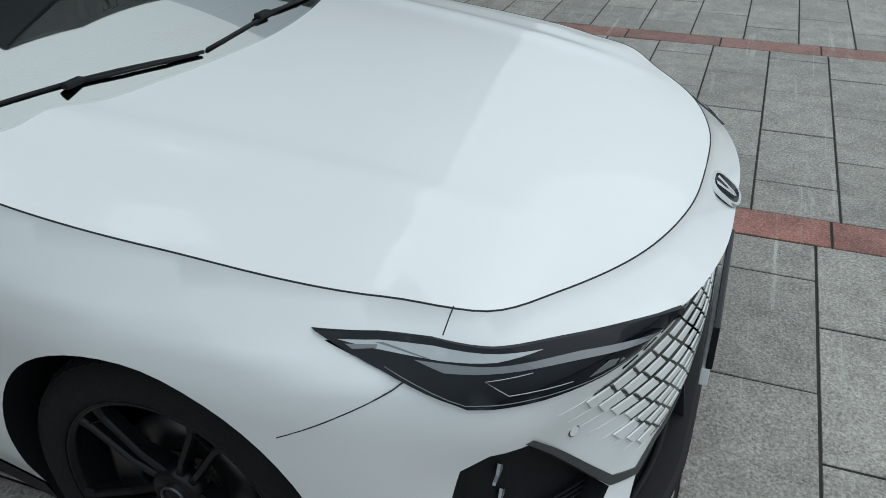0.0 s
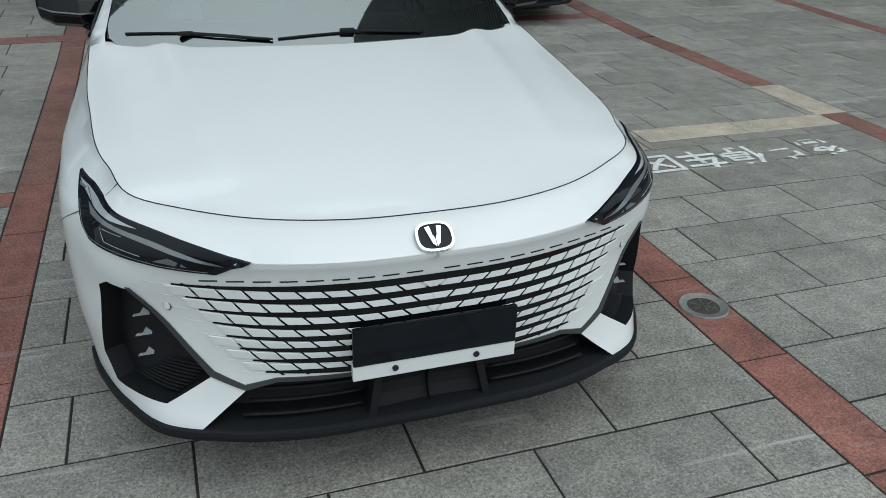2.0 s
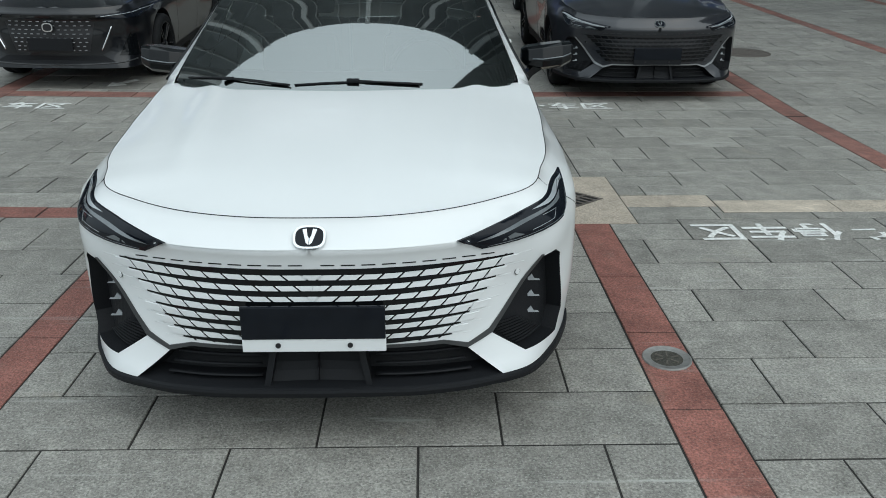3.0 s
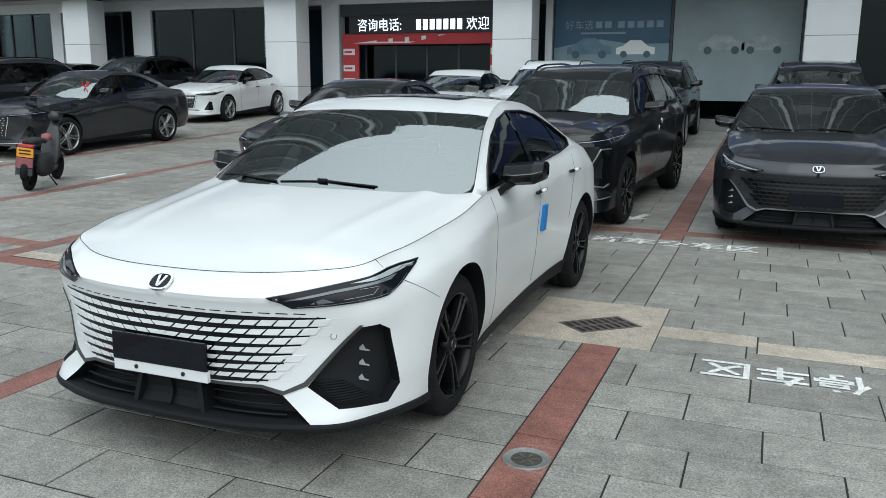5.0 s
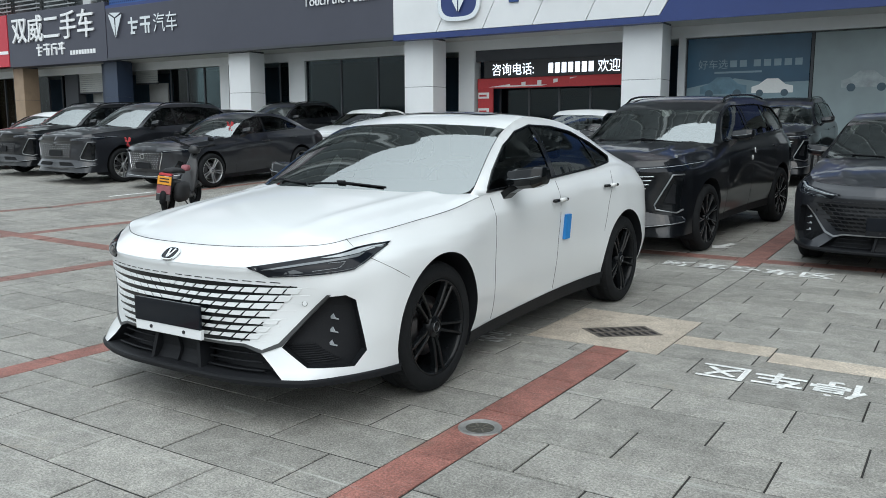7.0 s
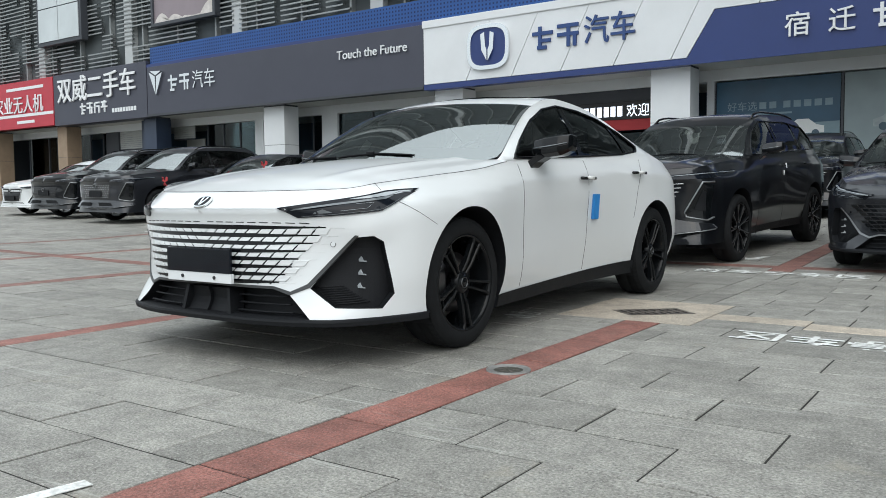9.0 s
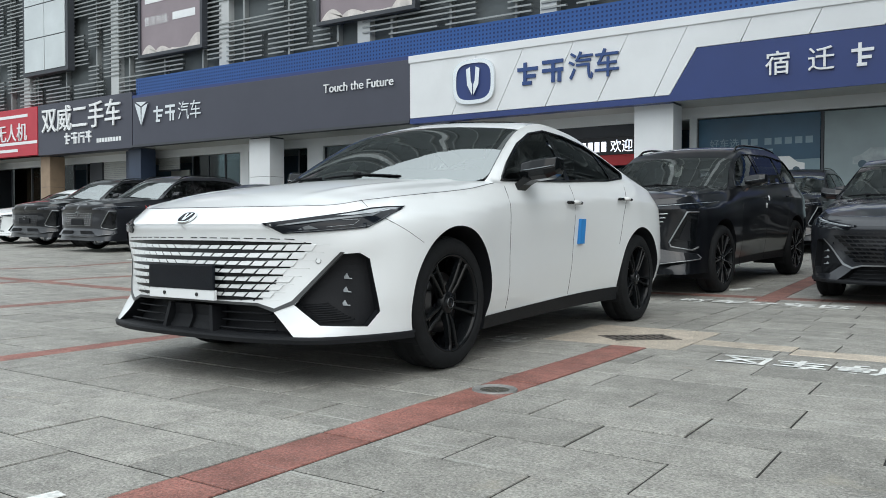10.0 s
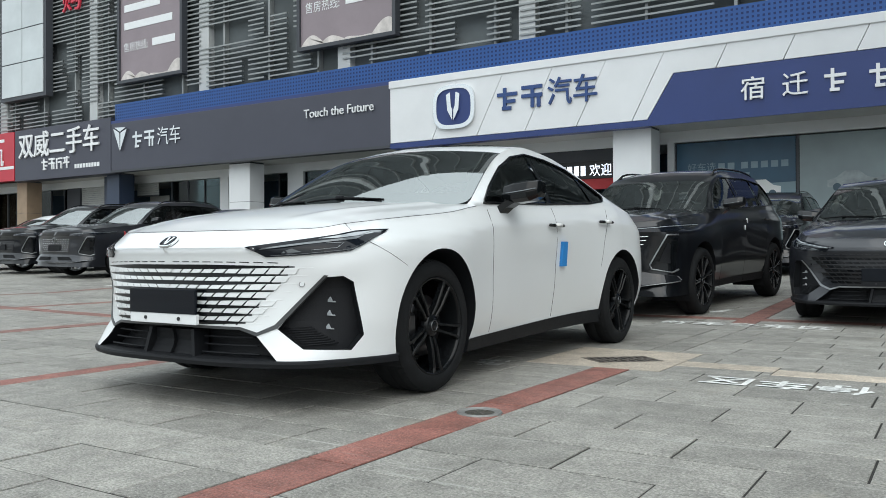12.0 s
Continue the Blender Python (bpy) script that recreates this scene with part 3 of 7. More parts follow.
def facing(verts, tris, centre):
    """Turns the triangles so that they look away from the centre."""
    v, t = np.asarray(verts), np.asarray(tris).copy()
    a, b, c = v[t[:, 0]], v[t[:, 1]], v[t[:, 2]]
    flip = (np.cross(b - a, c - a) * ((a + b + c) / 3 - centre)).sum(1) < 0
    t[flip] = t[flip][:, ::-1]
    return t


def skin_patch(shape, poly, step=0.03, lift=0.0, holes=()):
    p, t = sheet(poly, holes, step)
    v = shape.skin(p[:, 0], p[:, 1], lift)
    return v, facing(v, t, np.array([0, 2.4, 0.6]))


def mirror_x(v, t):
    return np.asarray(v) * (-1, 1, 1), np.asarray(t)[:, ::-1]


def thicken(v, t, depth):
    """A sheet with a back and rim: depth is the shift of the back (3D)."""
    v, t = np.asarray(v), np.asarray(t)
    edges = {}
    for f in t:
        for a, b in ((f[0], f[1]), (f[1], f[2]), (f[2], f[0])):
            edges[(a, b)] = True
    rim = [(a, b) for a, b in edges if (b, a) not in edges]
    n = len(v)
    quads = []
    for a, b in rim:
        quads += [(a, a + n, b), (b, a + n, b + n)]
    return np.concatenate([v, v + np.asarray(depth)]), np.concatenate([t, t[:, ::-1] + n, np.array(quads).reshape(-1, 3)[:, ::-1]])


def cavity(sh, corners, depth, mat, parent, side=1, name="recess"):
    """The walls and the back of a hollow behind a hole in the skin."""
    ring = resample([(x, z) if x < 0 else sh.front(x, z) for x, z in corners], 0.02)
    ring[:, 0] = np.maximum(ring[:, 0], 0)
    a, b = sh.skin(ring[:, 0], ring[:, 1], 0.0), sh.skin(ring[:, 0], ring[:, 1], -depth)
    n = len(ring)
    p, t = sheet(ring, (), 0.03)
    back = sh.skin(np.maximum(p[:, 0], 0), p[:, 1], -depth)
    v = np.concatenate([a, b, back])
    f = [q for i in range(n) for q in ((i, (i + 1) % n, n + (i + 1) % n), (i, n + (i + 1) % n, n + i))]
    f += [tuple(2 * n + k for k in q) for q in facing(back, t, np.array([0, 2.4, 0.6]))]
    return mesh_object(name, v * (side, 1, 1), f, mat, parent, "", False)


def wheel(car, x, y, r, side, rim_mat, spokes=5, cap=True, turn=0.0, detail=48, twin=True, face_mat=None):
    """One wheel; side is 1 on the car's left and -1 on its right; x is its outer face."""
    hub = new("wheel")
    hub.parent = car
    hub.matrix_basis = pose(x, y, r, 0, 0, turn) @ (Matrix.Identity(4) if side > 0 else Matrix.Rotation(math.pi, 4, "Z"))
    w, q = 0.225, r * 0.735
    lathe("tyre", [(-w, q), (-w - 0.005, q + 0.02), (-w, r - 0.035), (-w + 0.02, r - 0.008), (-w + 0.05, r), (-0.115, r), (-0.11, r - 0.008), (-0.105, r), (-0.045, r),
                   (-0.015, r - 0.010), (0.0, r - 0.035), (0.004, r - 0.055), (0.002, q + 0.012), (-0.008, q), (-w, q)], RUBBER, hub, "", detail)
    if detail > 40:
        vs, fs = [], []
        for i in range(64):
            t0, t1 = 2 * math.pi * (i + 0.10) / 64, 2 * math.pi * (i + 0.90) / 64
            k = len(vs)
            for tt in (t0, t1):
                for ax, rr in ((-0.048, r - 0.002), (-0.048, r + 0.003), (-0.017, r - 0.007), (-0.004, r - 0.030), (-0.010, r - 0.034)):
                    vs.append((ax, rr * math.cos(tt), rr * math.sin(tt)))
            fs += [(k, k + 1, k + 2, k + 3, k + 4), (k + 9, k + 8, k + 7, k + 6, k + 5)] + [(k + j, k + 5 + j, k + 6 + j, k + 1 + j) for j in range(4)]
        mesh_object("tread", vs, fs, RUBBER, hub, "", False)
    lathe("rim", [(-w, q), (-w + 0.02, q - 0.02), (-0.12, q - 0.035), (-0.02, q - 0.014), (-0.006, q - 0.008), (-0.004, q + 0.003), (-0.012, q + 0.004)], rim_mat, hub, "", detail)
    bm = bmesh.new()
    lit = bmesh.new()
    for i in range(spokes):
        a = 2 * math.pi * i / spokes + 1.05
        d, e = Vector((0, math.cos(a), math.sin(a))), Vector((0, -math.sin(a), math.cos(a)))
        if twin:
            lines = [[(0.050, o * 0.014, 0.010, -0.030, 0.045), (0.45 * q, o * 0.020, 0.0085, -0.016, 0.035), (0.86 * q, o * 0.027, 0.009, -0.008, 0.032), (q - 0.008, o * 0.036, 0.014, -0.006, 0.03)] for o in (-1, 1)]
            lines += [[(0.84 * q, -0.030, 0.007, -0.010, 0.03), (0.90 * q, 0.030, 0.007, -0.010, 0.03)]]
        else:
            lines = [[(0.050, 0.0, 0.010, -0.028, 0.045), (0.5 * q, 0.006, 0.009, -0.014, 0.035), (q - 0.008, 0.016, 0.013, -0.006, 0.03)], [(0.48 * q, 0.006, 0.006, -0.017, 0.03), (q - 0.008, -0.030, 0.009, -0.008, 0.03)]]
        for line in lines:
            rings = []
            for n, (rad, off, half, face, deep) in enumerate(line):
                c = d * rad + e * off
                rings.append([bm.verts.new(c + e * h + Vector((f, 0, 0))) for h, f in ((-half, face - deep), (-half, face - 0.006), (-half * 0.6, face), (half * 0.6, face), (half, face - 0.006), (half, face - deep))])
            for m0, m1 in zip(rings, rings[1:]):
                for k in range(6):
                    bm.faces.new((m0[k], m0[(k + 1) % 6], m1[(k + 1) % 6], m1[k]))
            for ring in (rings[0], rings[-1]):
                bm.faces.new(ring)
            if face_mat is not None:
                pts = [[lit.verts.new(d * rad + e * (off + h) + Vector((face + 0.0015, 0, 0))) for h in (-half * 0.6, half * 0.6)] for rad, off, half, face, deep in line]
                for m0, m1 in zip(pts, pts[1:]):
                    lit.faces.new((m0[0], m0[1], m1[1], m1[0]))
    if face_mat is not None:
        bmesh.ops.recalc_face_normals(lit, faces=lit.faces)
        part("spoke_facing", lit, face_mat, hub, "bright machined faces of the spokes")
    else:
        lit.free()
    bmesh.ops.recalc_face_normals(bm, faces=bm.faces)
    part("spokes", bm, rim_mat, hub)
    lathe("hub_cap", [(-0.06, 0.062), (-0.026, 0.058), (-0.022, 0.05), (-0.022, 0.032), (-0.016, 0.03), (-0.014, 0.001)], rim_mat, hub, "", 24)
    if cap:
        lathe("cap_ring", [(-0.016, 0.030), (-0.012, 0.029), (-0.012, 0.026), (-0.016, 0.025)], RIM_GREY, hub, "thin grey ring on the wheel cap", 24)
    lathe("brake_disc", [(-0.10, 0.16), (-0.085, 0.16), (-0.085, 0.07), (-0.10, 0.07)], STEEL, hub, "bare steel brake disc", 32)
    bm = bmesh.new()
    add_box(bm, (-0.11, -0.19, -0.06), (-0.055, -0.11, 0.07), 0.012)
    part("brake_caliper", bm, STEEL, hub)
    return hub


def mirror_unit(car, shape, side, mat, base):
    """A door mirror on its arm."""
    y, z = base
    x = float(shape.belt(np.array(y))[0]) - (0.075 if side > 0 else 0.135)
    z -= 0.0 if side > 0 else 0.015
    bm = bmesh.new()
    rings = []
    for dx, y0, y1, z0, z1 in ((0.075, 0.03, 0.105, 0.030, 0.092), (0.10, -0.035, 0.115, 0.004, 0.108), (0.17, -0.06, 0.118, -0.004, 0.120), (0.27, -0.052, 0.112, 0.006, 0.132), (0.322, -0.012, 0.10, 0.030, 0.130), (0.333, 0.03, 0.09, 0.055, 0.118)):
        h, g = z1 - z0, y1 - y0
        section = ((y0 + 0.30 * g, z0), (y0 + 0.06 * g, z0 + 0.16 * h), (y0, z0 + 0.42 * h), (y0 + 0.04 * g, z0 + 0.50 * h), (y0 + 0.14 * g, z0 + 0.90 * h), (y0 + 0.30 * g, z1), (y1 - 0.12 * g, z1 - 0.02 * h), (y1, z1 - 0.12 * h), (y1, z0 + 0.10 * h), (y1 - 0.1 * g, z0))
        rings.append([bm.verts.new(((x + dx) * side, y + a, z + b)) for a, b in section])
    for a, b in zip(rings, rings[1:]):
        for j in range(10):
            bm.faces.new((a[j], a[(j + 1) % 10], b[(j + 1) % 10], b[j]))
    bm.faces.new(rings[0])
    bm.faces.new(rings[-1])
    bmesh.ops.recalc_face_normals(bm, faces=bm.faces)
    bmesh.ops.bevel(bm, geom=bm.edges[:], offset=0.0025, segments=1, affect="EDGES")
    shell = part("door_mirror", bm, mat, car)
    tube("indicator_strip", [((x + dx) * side, y + dy, z + dz) for dx, dy, dz in ((0.12, -0.046, 0.056), (0.17, -0.060, 0.056), (0.27, -0.053, 0.068), (0.318, -0.014, 0.080))], 0.0035, LAMP_GREY, shell, "slim grey indicator strip")
    bm = bmesh.new()
    rings = []
    for dx, y0, y1, z0, z1 in ((0.035, -0.075, 0.03, -0.085, -0.045), (0.085, -0.055, 0.045, -0.075, -0.02), (0.125, -0.03, 0.07, -0.03, 0.015), (0.175, -0.015, 0.085, 0.0, 0.03)):
        rings.append([bm.verts.new(((x + dx) * side, y + a, z + b)) for a, b in ((y0, z0), (y1, z0), (y1, z1), (y0, z1))])
    for a, b in zip(rings, rings[1:]):
        for j in range(4):
            bm.faces.new((a[j], a[(j + 1) % 4], b[(j + 1) % 4], b[j]))
    bm.faces.new(rings[0])
    bm.faces.new(rings[-1])
    bmesh.ops.recalc_face_normals(bm, faces=bm.faces)
    part("mirror_arm", bm, mat, shell)
    lo, hi = sorted(((x + 0.11) * side, (x + 0.28) * side))
    box("mirror_glass", (lo, y + 0.09, z + 0.025), (hi, y + 0.125, z + 0.105), CHROME, shell, "silvered mirror glass", 0.004)
    return shell


def build_car(style, paint, label, m, group="", rim=RIM_BLACK, step=0.05, grille="plain", category="car", trim=PIANO, cover=False, ribbon=False):
    """A whole car out of its style: skin, hood, cabin, glass, lamps, wheels."""
    sh, p = Shape(style), style
    car = thing("car", label, category, m, group)
    fine = step < 0.04
    end, hubs = sh.end, p["hubs"]

    # the lower body, with the wheel arches cut out
    s = np.linspace(0, end, 160)
    yy = sh.plan(s)[1]
    outline = [(a, b) for a, b in zip(s, sh.bottom(yy))] + [(a, b) for a, b in zip(s[::-1], sh.shoulder(yy)[::-1])]
    holes, arches = [], []
    for hy in hubs:
        ring = [(hy + p["arch"] * math.cos(t), p["wheel"] + 0.015 + p["arch"] * math.sin(t)) for t in np.linspace(-0.55, math.pi + 0.55, 40)]
        arches.append([sh.side(a, max(b, 0.17)) for a, b in ring])
        holes.append([(sh.side(a, max(b, 0.2))[0], b) for a, b in ring])
    extra = p.get("cuts", {})
    for corners in extra.values():
        holes.append([(x, z) if x < 0 else sh.front(x, z) for x, z in corners])
    if fine and "lamp" in p:
        ring = np.array([sh.side(q[1], q[2]) if q[0] == "side" else sh.front(*q) for q in p["lamp"]])
        mid = np.array([ring[:, 0].mean(), 0.772])
        holes.append([tuple(mid + (q - mid) * (0.95, 0.80)) for q in ring])
    body = whole("body", sh.skin, outline, paint, car, np.array([0, 2.4, 0.6]), step, "", holes)
    for arch in arches:
        for side in (1, -1):
            line = np.array(arch)
            rim_pts = sh.skin(line[:, 0], line[:, 1])
            n = len(rim_pts)
            inner = rim_pts * (0, 1, 1) + np.array([0.50, 0, 0])
            mid = rim_pts - np.array([0.035, 0, 0])
            vv = np.concatenate([rim_pts, mid, inner]) * (side, 1, 1)
            ff = [(k * n + i, k * n + i + 1, (k + 1) * n + i + 1, (k + 1) * n + i) for k in range(2) for i in range(n - 1)]
            mesh_object("arch_liner", vv, ff, PLASTIC, body)
    # hood
    k = sh.edge[:, 1] < float(sh.cowl(0.82))
    front = sh.edge[k & (sh.s < sh.at[8])]
    front = front[:: max(1, len(front) // 60)]
    xs = np.linspace(float(front[-1, 0]), 0, 20)
    half = [(a, b) for a, b, _ in front] + [(a, float(sh.cowl(a))) for a in xs[1:]]
    whole("hood", lambda x, y: np.stack([x, y, sh.hood_z(x, y)], -1), half, paint, car, np.array([0, 1.5, -3.0]), step)
    edge = [tuple(q) for q in front]
    gap = [(-x, y, z - 0.0005) for x, y, z in edge[:0:-1]] + [(x, y, z - 0.0005) for x, y, z in edge]
    tube("hood_gap", gap, 0.0019, CABIN, body, "dark shut line round the hood")
    # windscreen, roof, rear glass
    rail_y = np.linspace(float(sh.cowl(0.80)), p["ws_top"], 12)
    ws = [(0.0, float(sh.cowl(0)) - 0.045)] + [(a, float(sh.cowl(a)) - 0.045) for a in np.linspace(0.1, 0.76, 9)] + [(0.80, float(sh.cowl(0.80)))] + [(float(sh.rail(b)) - 0.004, b) for b in rail_y[1:]]
    ws += [(a, p["ws_top"] - p.get("ws_bow", 0.1) * (1 - (a / 0.64) ** 2)) for a in np.linspace(0.6, 0, 8)]
    over = lambda x, y: np.stack([x, y, sh.top_z(x, y)], -1)
    inner = np.array([0, 2.6, 0.3])
    screen = whole("windshield", over, ws, WINDSHIELD, car, inner, step * 1.3, "tinted laminated windshield")
    for side in (1, -1):
        ys = np.linspace(float(sh.cowl(0.78)) + 0.02, p["ws_top"] - 0.02, 16)
        xo = sh.rail(ys) - 0.006
        a, b = over(xo, ys), over(xo - 0.055, ys - 0.012)
        v = np.concatenate([a, b]) * (side, 1, 1) - (0, 0, 0.005)
        f = [(i, i + 1, i + 17, i + 16) if side > 0 else (i + 16, i + 17, i + 1, i) for i in range(15)]
        mesh_object("glass_border", v, f, CABIN, screen, "black border printed on the glass")
    foot = np.linspace(-0.76, 0.76, 21)
    lo_y, hi_y = sh.cowl(foot) - 0.04, sh.cowl(foot) + 0.085 + 0.05 * np.abs(foot / 0.76) ** 6
    v = np.concatenate([over(foot, lo_y), over(foot, hi_y)]) - (0, 0, 0.005)
    mesh_object("glass_foot", v, [(i, i + 1, i + 22, i + 21) for i in range(20)], CABIN, screen, "black band printed along the foot of the glass")
    # cowl tray under the hood's rear edge
    v = np.concatenate([np.stack([foot, lo_y + d, sh.hood_z(foot, lo_y) - h], -1) for d, h in ((-0.03, 0.012), (0.03, 0.02), (0.10, 0.015))])
    mesh_object("cowl_tray", v, [(r * 21 + i, r * 21 + i + 1, (r + 1) * 21 + i + 1, (r + 1) * 21 + i) for r in range(2) for i in range(20)], PLASTIC, body)
    rail_y = np.linspace(p["ws_top"], p["roof_end"], 14)
    roof = [(a, p["ws_top"] - p.get("ws_bow", 0.1) * (1 - (a / 0.64) ** 2)) for a in np.linspace(0, 0.6, 8)] + [(float(sh.rail(b)), b) for b in rail_y] + [(0.3, p["roof_end"] + 0.05), (0, p["roof_end"] + 0.07)]
    whole("roof", over, roof, paint, car, inner, step * 1.3)
    rail_y = np.linspace(p["roof_end"], p["glass_end"], 12)
    back = [(0, p["roof_end"] + 0.07), (0.3, p["roof_end"] + 0.05)] + [(float(sh.rail(b)), b) for b in rail_y] + [(0.3, p["glass_end"] + 0.06), (0, p["glass_end"] + 0.07)]
    whole("rear_window", over, back, SIDE_GLASS, car, inner, step * 1.6)
    # tail deck
    tail_y = np.linspace(p["glass_end"], p["length"] - 0.02, 8)
    vv, ff = [], []
    for b in tail_y:
        xb, zb = sh.belt(b)
        xr = min(float(sh.rail(b)), float(xb))
        for a, c in ((0.0, float(sh.top_z(0.0, b))), (xr * 0.5, float(sh.top_z(xr * 0.5, b))), (xr, float(sh.top_z(xr, b))), (float(xb), float(zb))):
            vv.append((a, b, max(c, float(zb))))
    for i in range(len(tail_y) - 1):
        for j in range(3):
            q = i * 4 + j
            ff += [(q, q + 1, q + 4), (q + 1, q + 5, q + 4)]
    mesh_object("tailgate", *both(np.array(vv), facing(np.array(vv), np.array(ff), np.array([0, 3, 0]))), paint, car)
    # the cabin's flanks: frame with a hole, then gloss surround, then panes
    y0 = float(sh.cowl(0.80)) - 0.02
    fy = np.linspace(y0, p["glass_end"], 40)
    low = [(a, float(sh.belt(a)[1])) for a in fy]
    high = [(a, max(float(sh.top_z(sh.rail(a), a)), float(sh.belt(a)[1]) + 0.012)) for a in fy[::-1]]
    dlo = np.array(p["dlo"])
    pts, tri = sheet(low + high, [p["dlo"]], step)
    v = sh.cabin(pts[:, 0], pts[:, 1])
    t = facing(v, tri, np.array([0, 2.6, 0.9]))
    nv = slopes(sh.cabin, pts, np.array([0, 2.6, 0.9]))
    for side in (1, -1):
        vv, tt = (v, t) if side > 0 else mirror_x(v, t)
        frame_ob = mesh_object("roof_pillar", vv, tt, paint, car, "", True, nv * (side, 1, 1))
        ring = resample(p["dlo"], 0.04)
        pos = sh.cabin(ring[:, 0], ring[:, 1], 0.002) * (side, 1, 1)
        tube("window_seal", pos, 0.009, trim, frame_ob, "gloss black window surround", True)
        cuts = [dlo[:, 0].min() - 0.01, *p["splits"], dlo[:, 0].max() + 0.01]
        for n, (a, b) in enumerate(zip(cuts, cuts[1:])):
            dense = resample(p["dlo"], 0.02)
            lowline = dense[(dense[:, 0] >= a) & (dense[:, 0] <= b)]
            centre = dlo.mean(0)
            piece = sorted(lowline.tolist(), key=lambda q: q[0])
            mid_z = lambda q: np.interp(q, [dlo[0][0], dlo[:, 0].max()], [dlo[0][1], dlo[np.argmax(dlo[:, 0])][1]])
            up = [q for q in piece if q[1] > mid_z(q[0]) + 1e-3]
            dn = [q for q in piece if q[1] <= mid_z(q[0]) + 1e-3]
            poly = dn + up[::-1]
            if len(poly) < 4:
                continue
            pp, tr = sheet(poly, (), step * 1.5)
            g = sh.cabin(pp[:, 0], pp[:, 1], -0.006)
            tg = facing(g, tr, np.array([0, 2.6, 0.9]))
            gv, gt = (g, tg) if side > 0 else mirror_x(g, tg)
            mesh_object("side_window", gv, gt, SIDE_GLASS, car)
        for sp in p["splits"]:
            zt = max(q[1] for q in resample(p["dlo"], 0.02) if abs(q[0] - sp) < 0.04)
            zl = min(q[1] for q in resample(p["dlo"], 0.02) if abs(q[0] - sp) < 0.04)
            zz = np.linspace(zl, zt, 6)
            wid = 0.035 if sp == p["splits"][0] else 0.018
            a = sh.cabin(np.full(6, sp - wid), zz, 0.001)
            b = sh.cabin(np.full(6, sp + wid), zz, 0.001)
            vv = np.concatenate([a, b]) * (side, 1, 1)
            ff = [(i, i + 1, i + 7, i + 6) if side < 0 else (i + 6, i + 7, i + 1, i) for i in range(5)]
            mesh_object("window_post", vv, ff, trim, frame_ob)
        mirror_unit(car, sh, side, trim if paint is WHITE_PAINT else BLACK_PAINT, (p["dlo"][0][0] + 0.22, p["dlo"][0][1] + 0.012))
        # door handles
        for hy in p.get("handles", (2.45, 3.33)):
            hz = float(sh.shoulder(hy)) - 0.13
            s0 = [sh.side(hy + d, hz) for d in (0, 0.07, 0.14, 0.21)]
            outer = sh.skin(np.array([q[0] for q in s0]), np.array([q[1] for q in s0]), 0.022) * (side, 1, 1)
            tube("door_handle", outer, 0.013, trim if paint is WHITE_PAINT else paint, car, "", False, 0.9)
        # door seams
        for line in p.get("seams", ([(1.70, 0.26), (1.68, 0.55), (1.685, 0.98)], [(2.60, 0.29), (2.60, 0.6), (2.60, 1.03)], [(3.36, 0.62), (3.42, 0.8), (3.55, 1.06)])):
            dense = resample(line, 0.06, False)
            q = np.array([sh.side(a, b) for a, b in dense])
            tube("door_seam", sh.skin(q[:, 0], q[:, 1], -0.0012) * (side, 1, 1), 0.0028, CABIN, body)
        # sill
        ys = np.linspace(hubs[0] + p["arch"] - 0.02, hubs[1] - p["arch"] + 0.04, 24)
        q = np.array([sh.side(a, float(sh.bottom(a)) + 0.005) for a in ys])
        upper = sh.skin(q[:, 0], q[:, 1], 0.006)
        drop = np.array([0, 0, 1.0]) * np.linspace(0.075, 0.10, 24)[:, None]
        lower = upper - drop - np.array([0.02, 0, 0])
        under = lower - np.array([0.25, 0, -0.01])
        vv = np.concatenate([upper, lower, under]) * (side, 1, 1)
        ff = [(r * 24 + i, r * 24 + i + 1, (r + 1) * 24 + i + 1, (r + 1) * 24 + i) for r in range(2) for i in range(23)]
        mesh_object("side_sill", vv, ff, PLASTIC, body, "", False)
        # head lamp
        if "lamp" in p:
            hl = [sh.side(q[1], q[2]) if q[0] == "side" else sh.front(*q) for q in p["lamp"]]
            n_top = p["lamp_split"]
        else:
            hl = [sh.front(x, z) for x, z in p["lamp_top"] + p["lamp_low"]]
            n_top = len(p["lamp_top"])
        lv, lt = skin_patch(sh, hl, 0.025, 0.0075 if fine else 0.004)
        lv, lt = thicken(lv, lt, (-0.02, 0.03, 0))
        if side < 0:
            lv, lt = mirror_x(lv, lt)
        lamp = mesh_object("headlight", lv, lt, LAMP_DARK, car, "dark glossy wedge-shaped headlight", False)
        cv, ct = skin_patch(sh, hl, 0.025, 0.0085 if fine else 0.0052)
        if side < 0:
            cv, ct = mirror_x(cv, ct)
        mesh_object("lamp_lens", cv, ct, LAMP_DARK, lamp, "smooth dark outer lens", True)
        strip = [np.array(q) - (0, 0.016) for q in hl[:n_top]]
        q = resample(strip, 0.03, False)
        if not fine:
            tube("light_strip", sh.skin(q[2:-2, 0], q[2:-2, 1], 0.0055) * (side, 1, 1), 0.0032 if fine else 0.006, LAMP_CLEAR, lamp, "clear daytime light strip", False, 0.6)
        # wheels
        for n, hy in enumerate(hubs):
            wheel(car, p["track"] * side, hy, p["wheel"], side, rim, p.get("spokes", 5), True, p.get("steer", 0.0) if n == 0 else 0.0, 56 if fine else 32, p.get("twin", True), p.get("face"))
    # underbody and cabin floor
    L = p["length"]
    low = float(sh.bottom(2.5)) - 0.03
    box("underbody", (-0.72, 0.75, low), (0.72, L - 0.35, low + 0.08), PLASTIC, car)
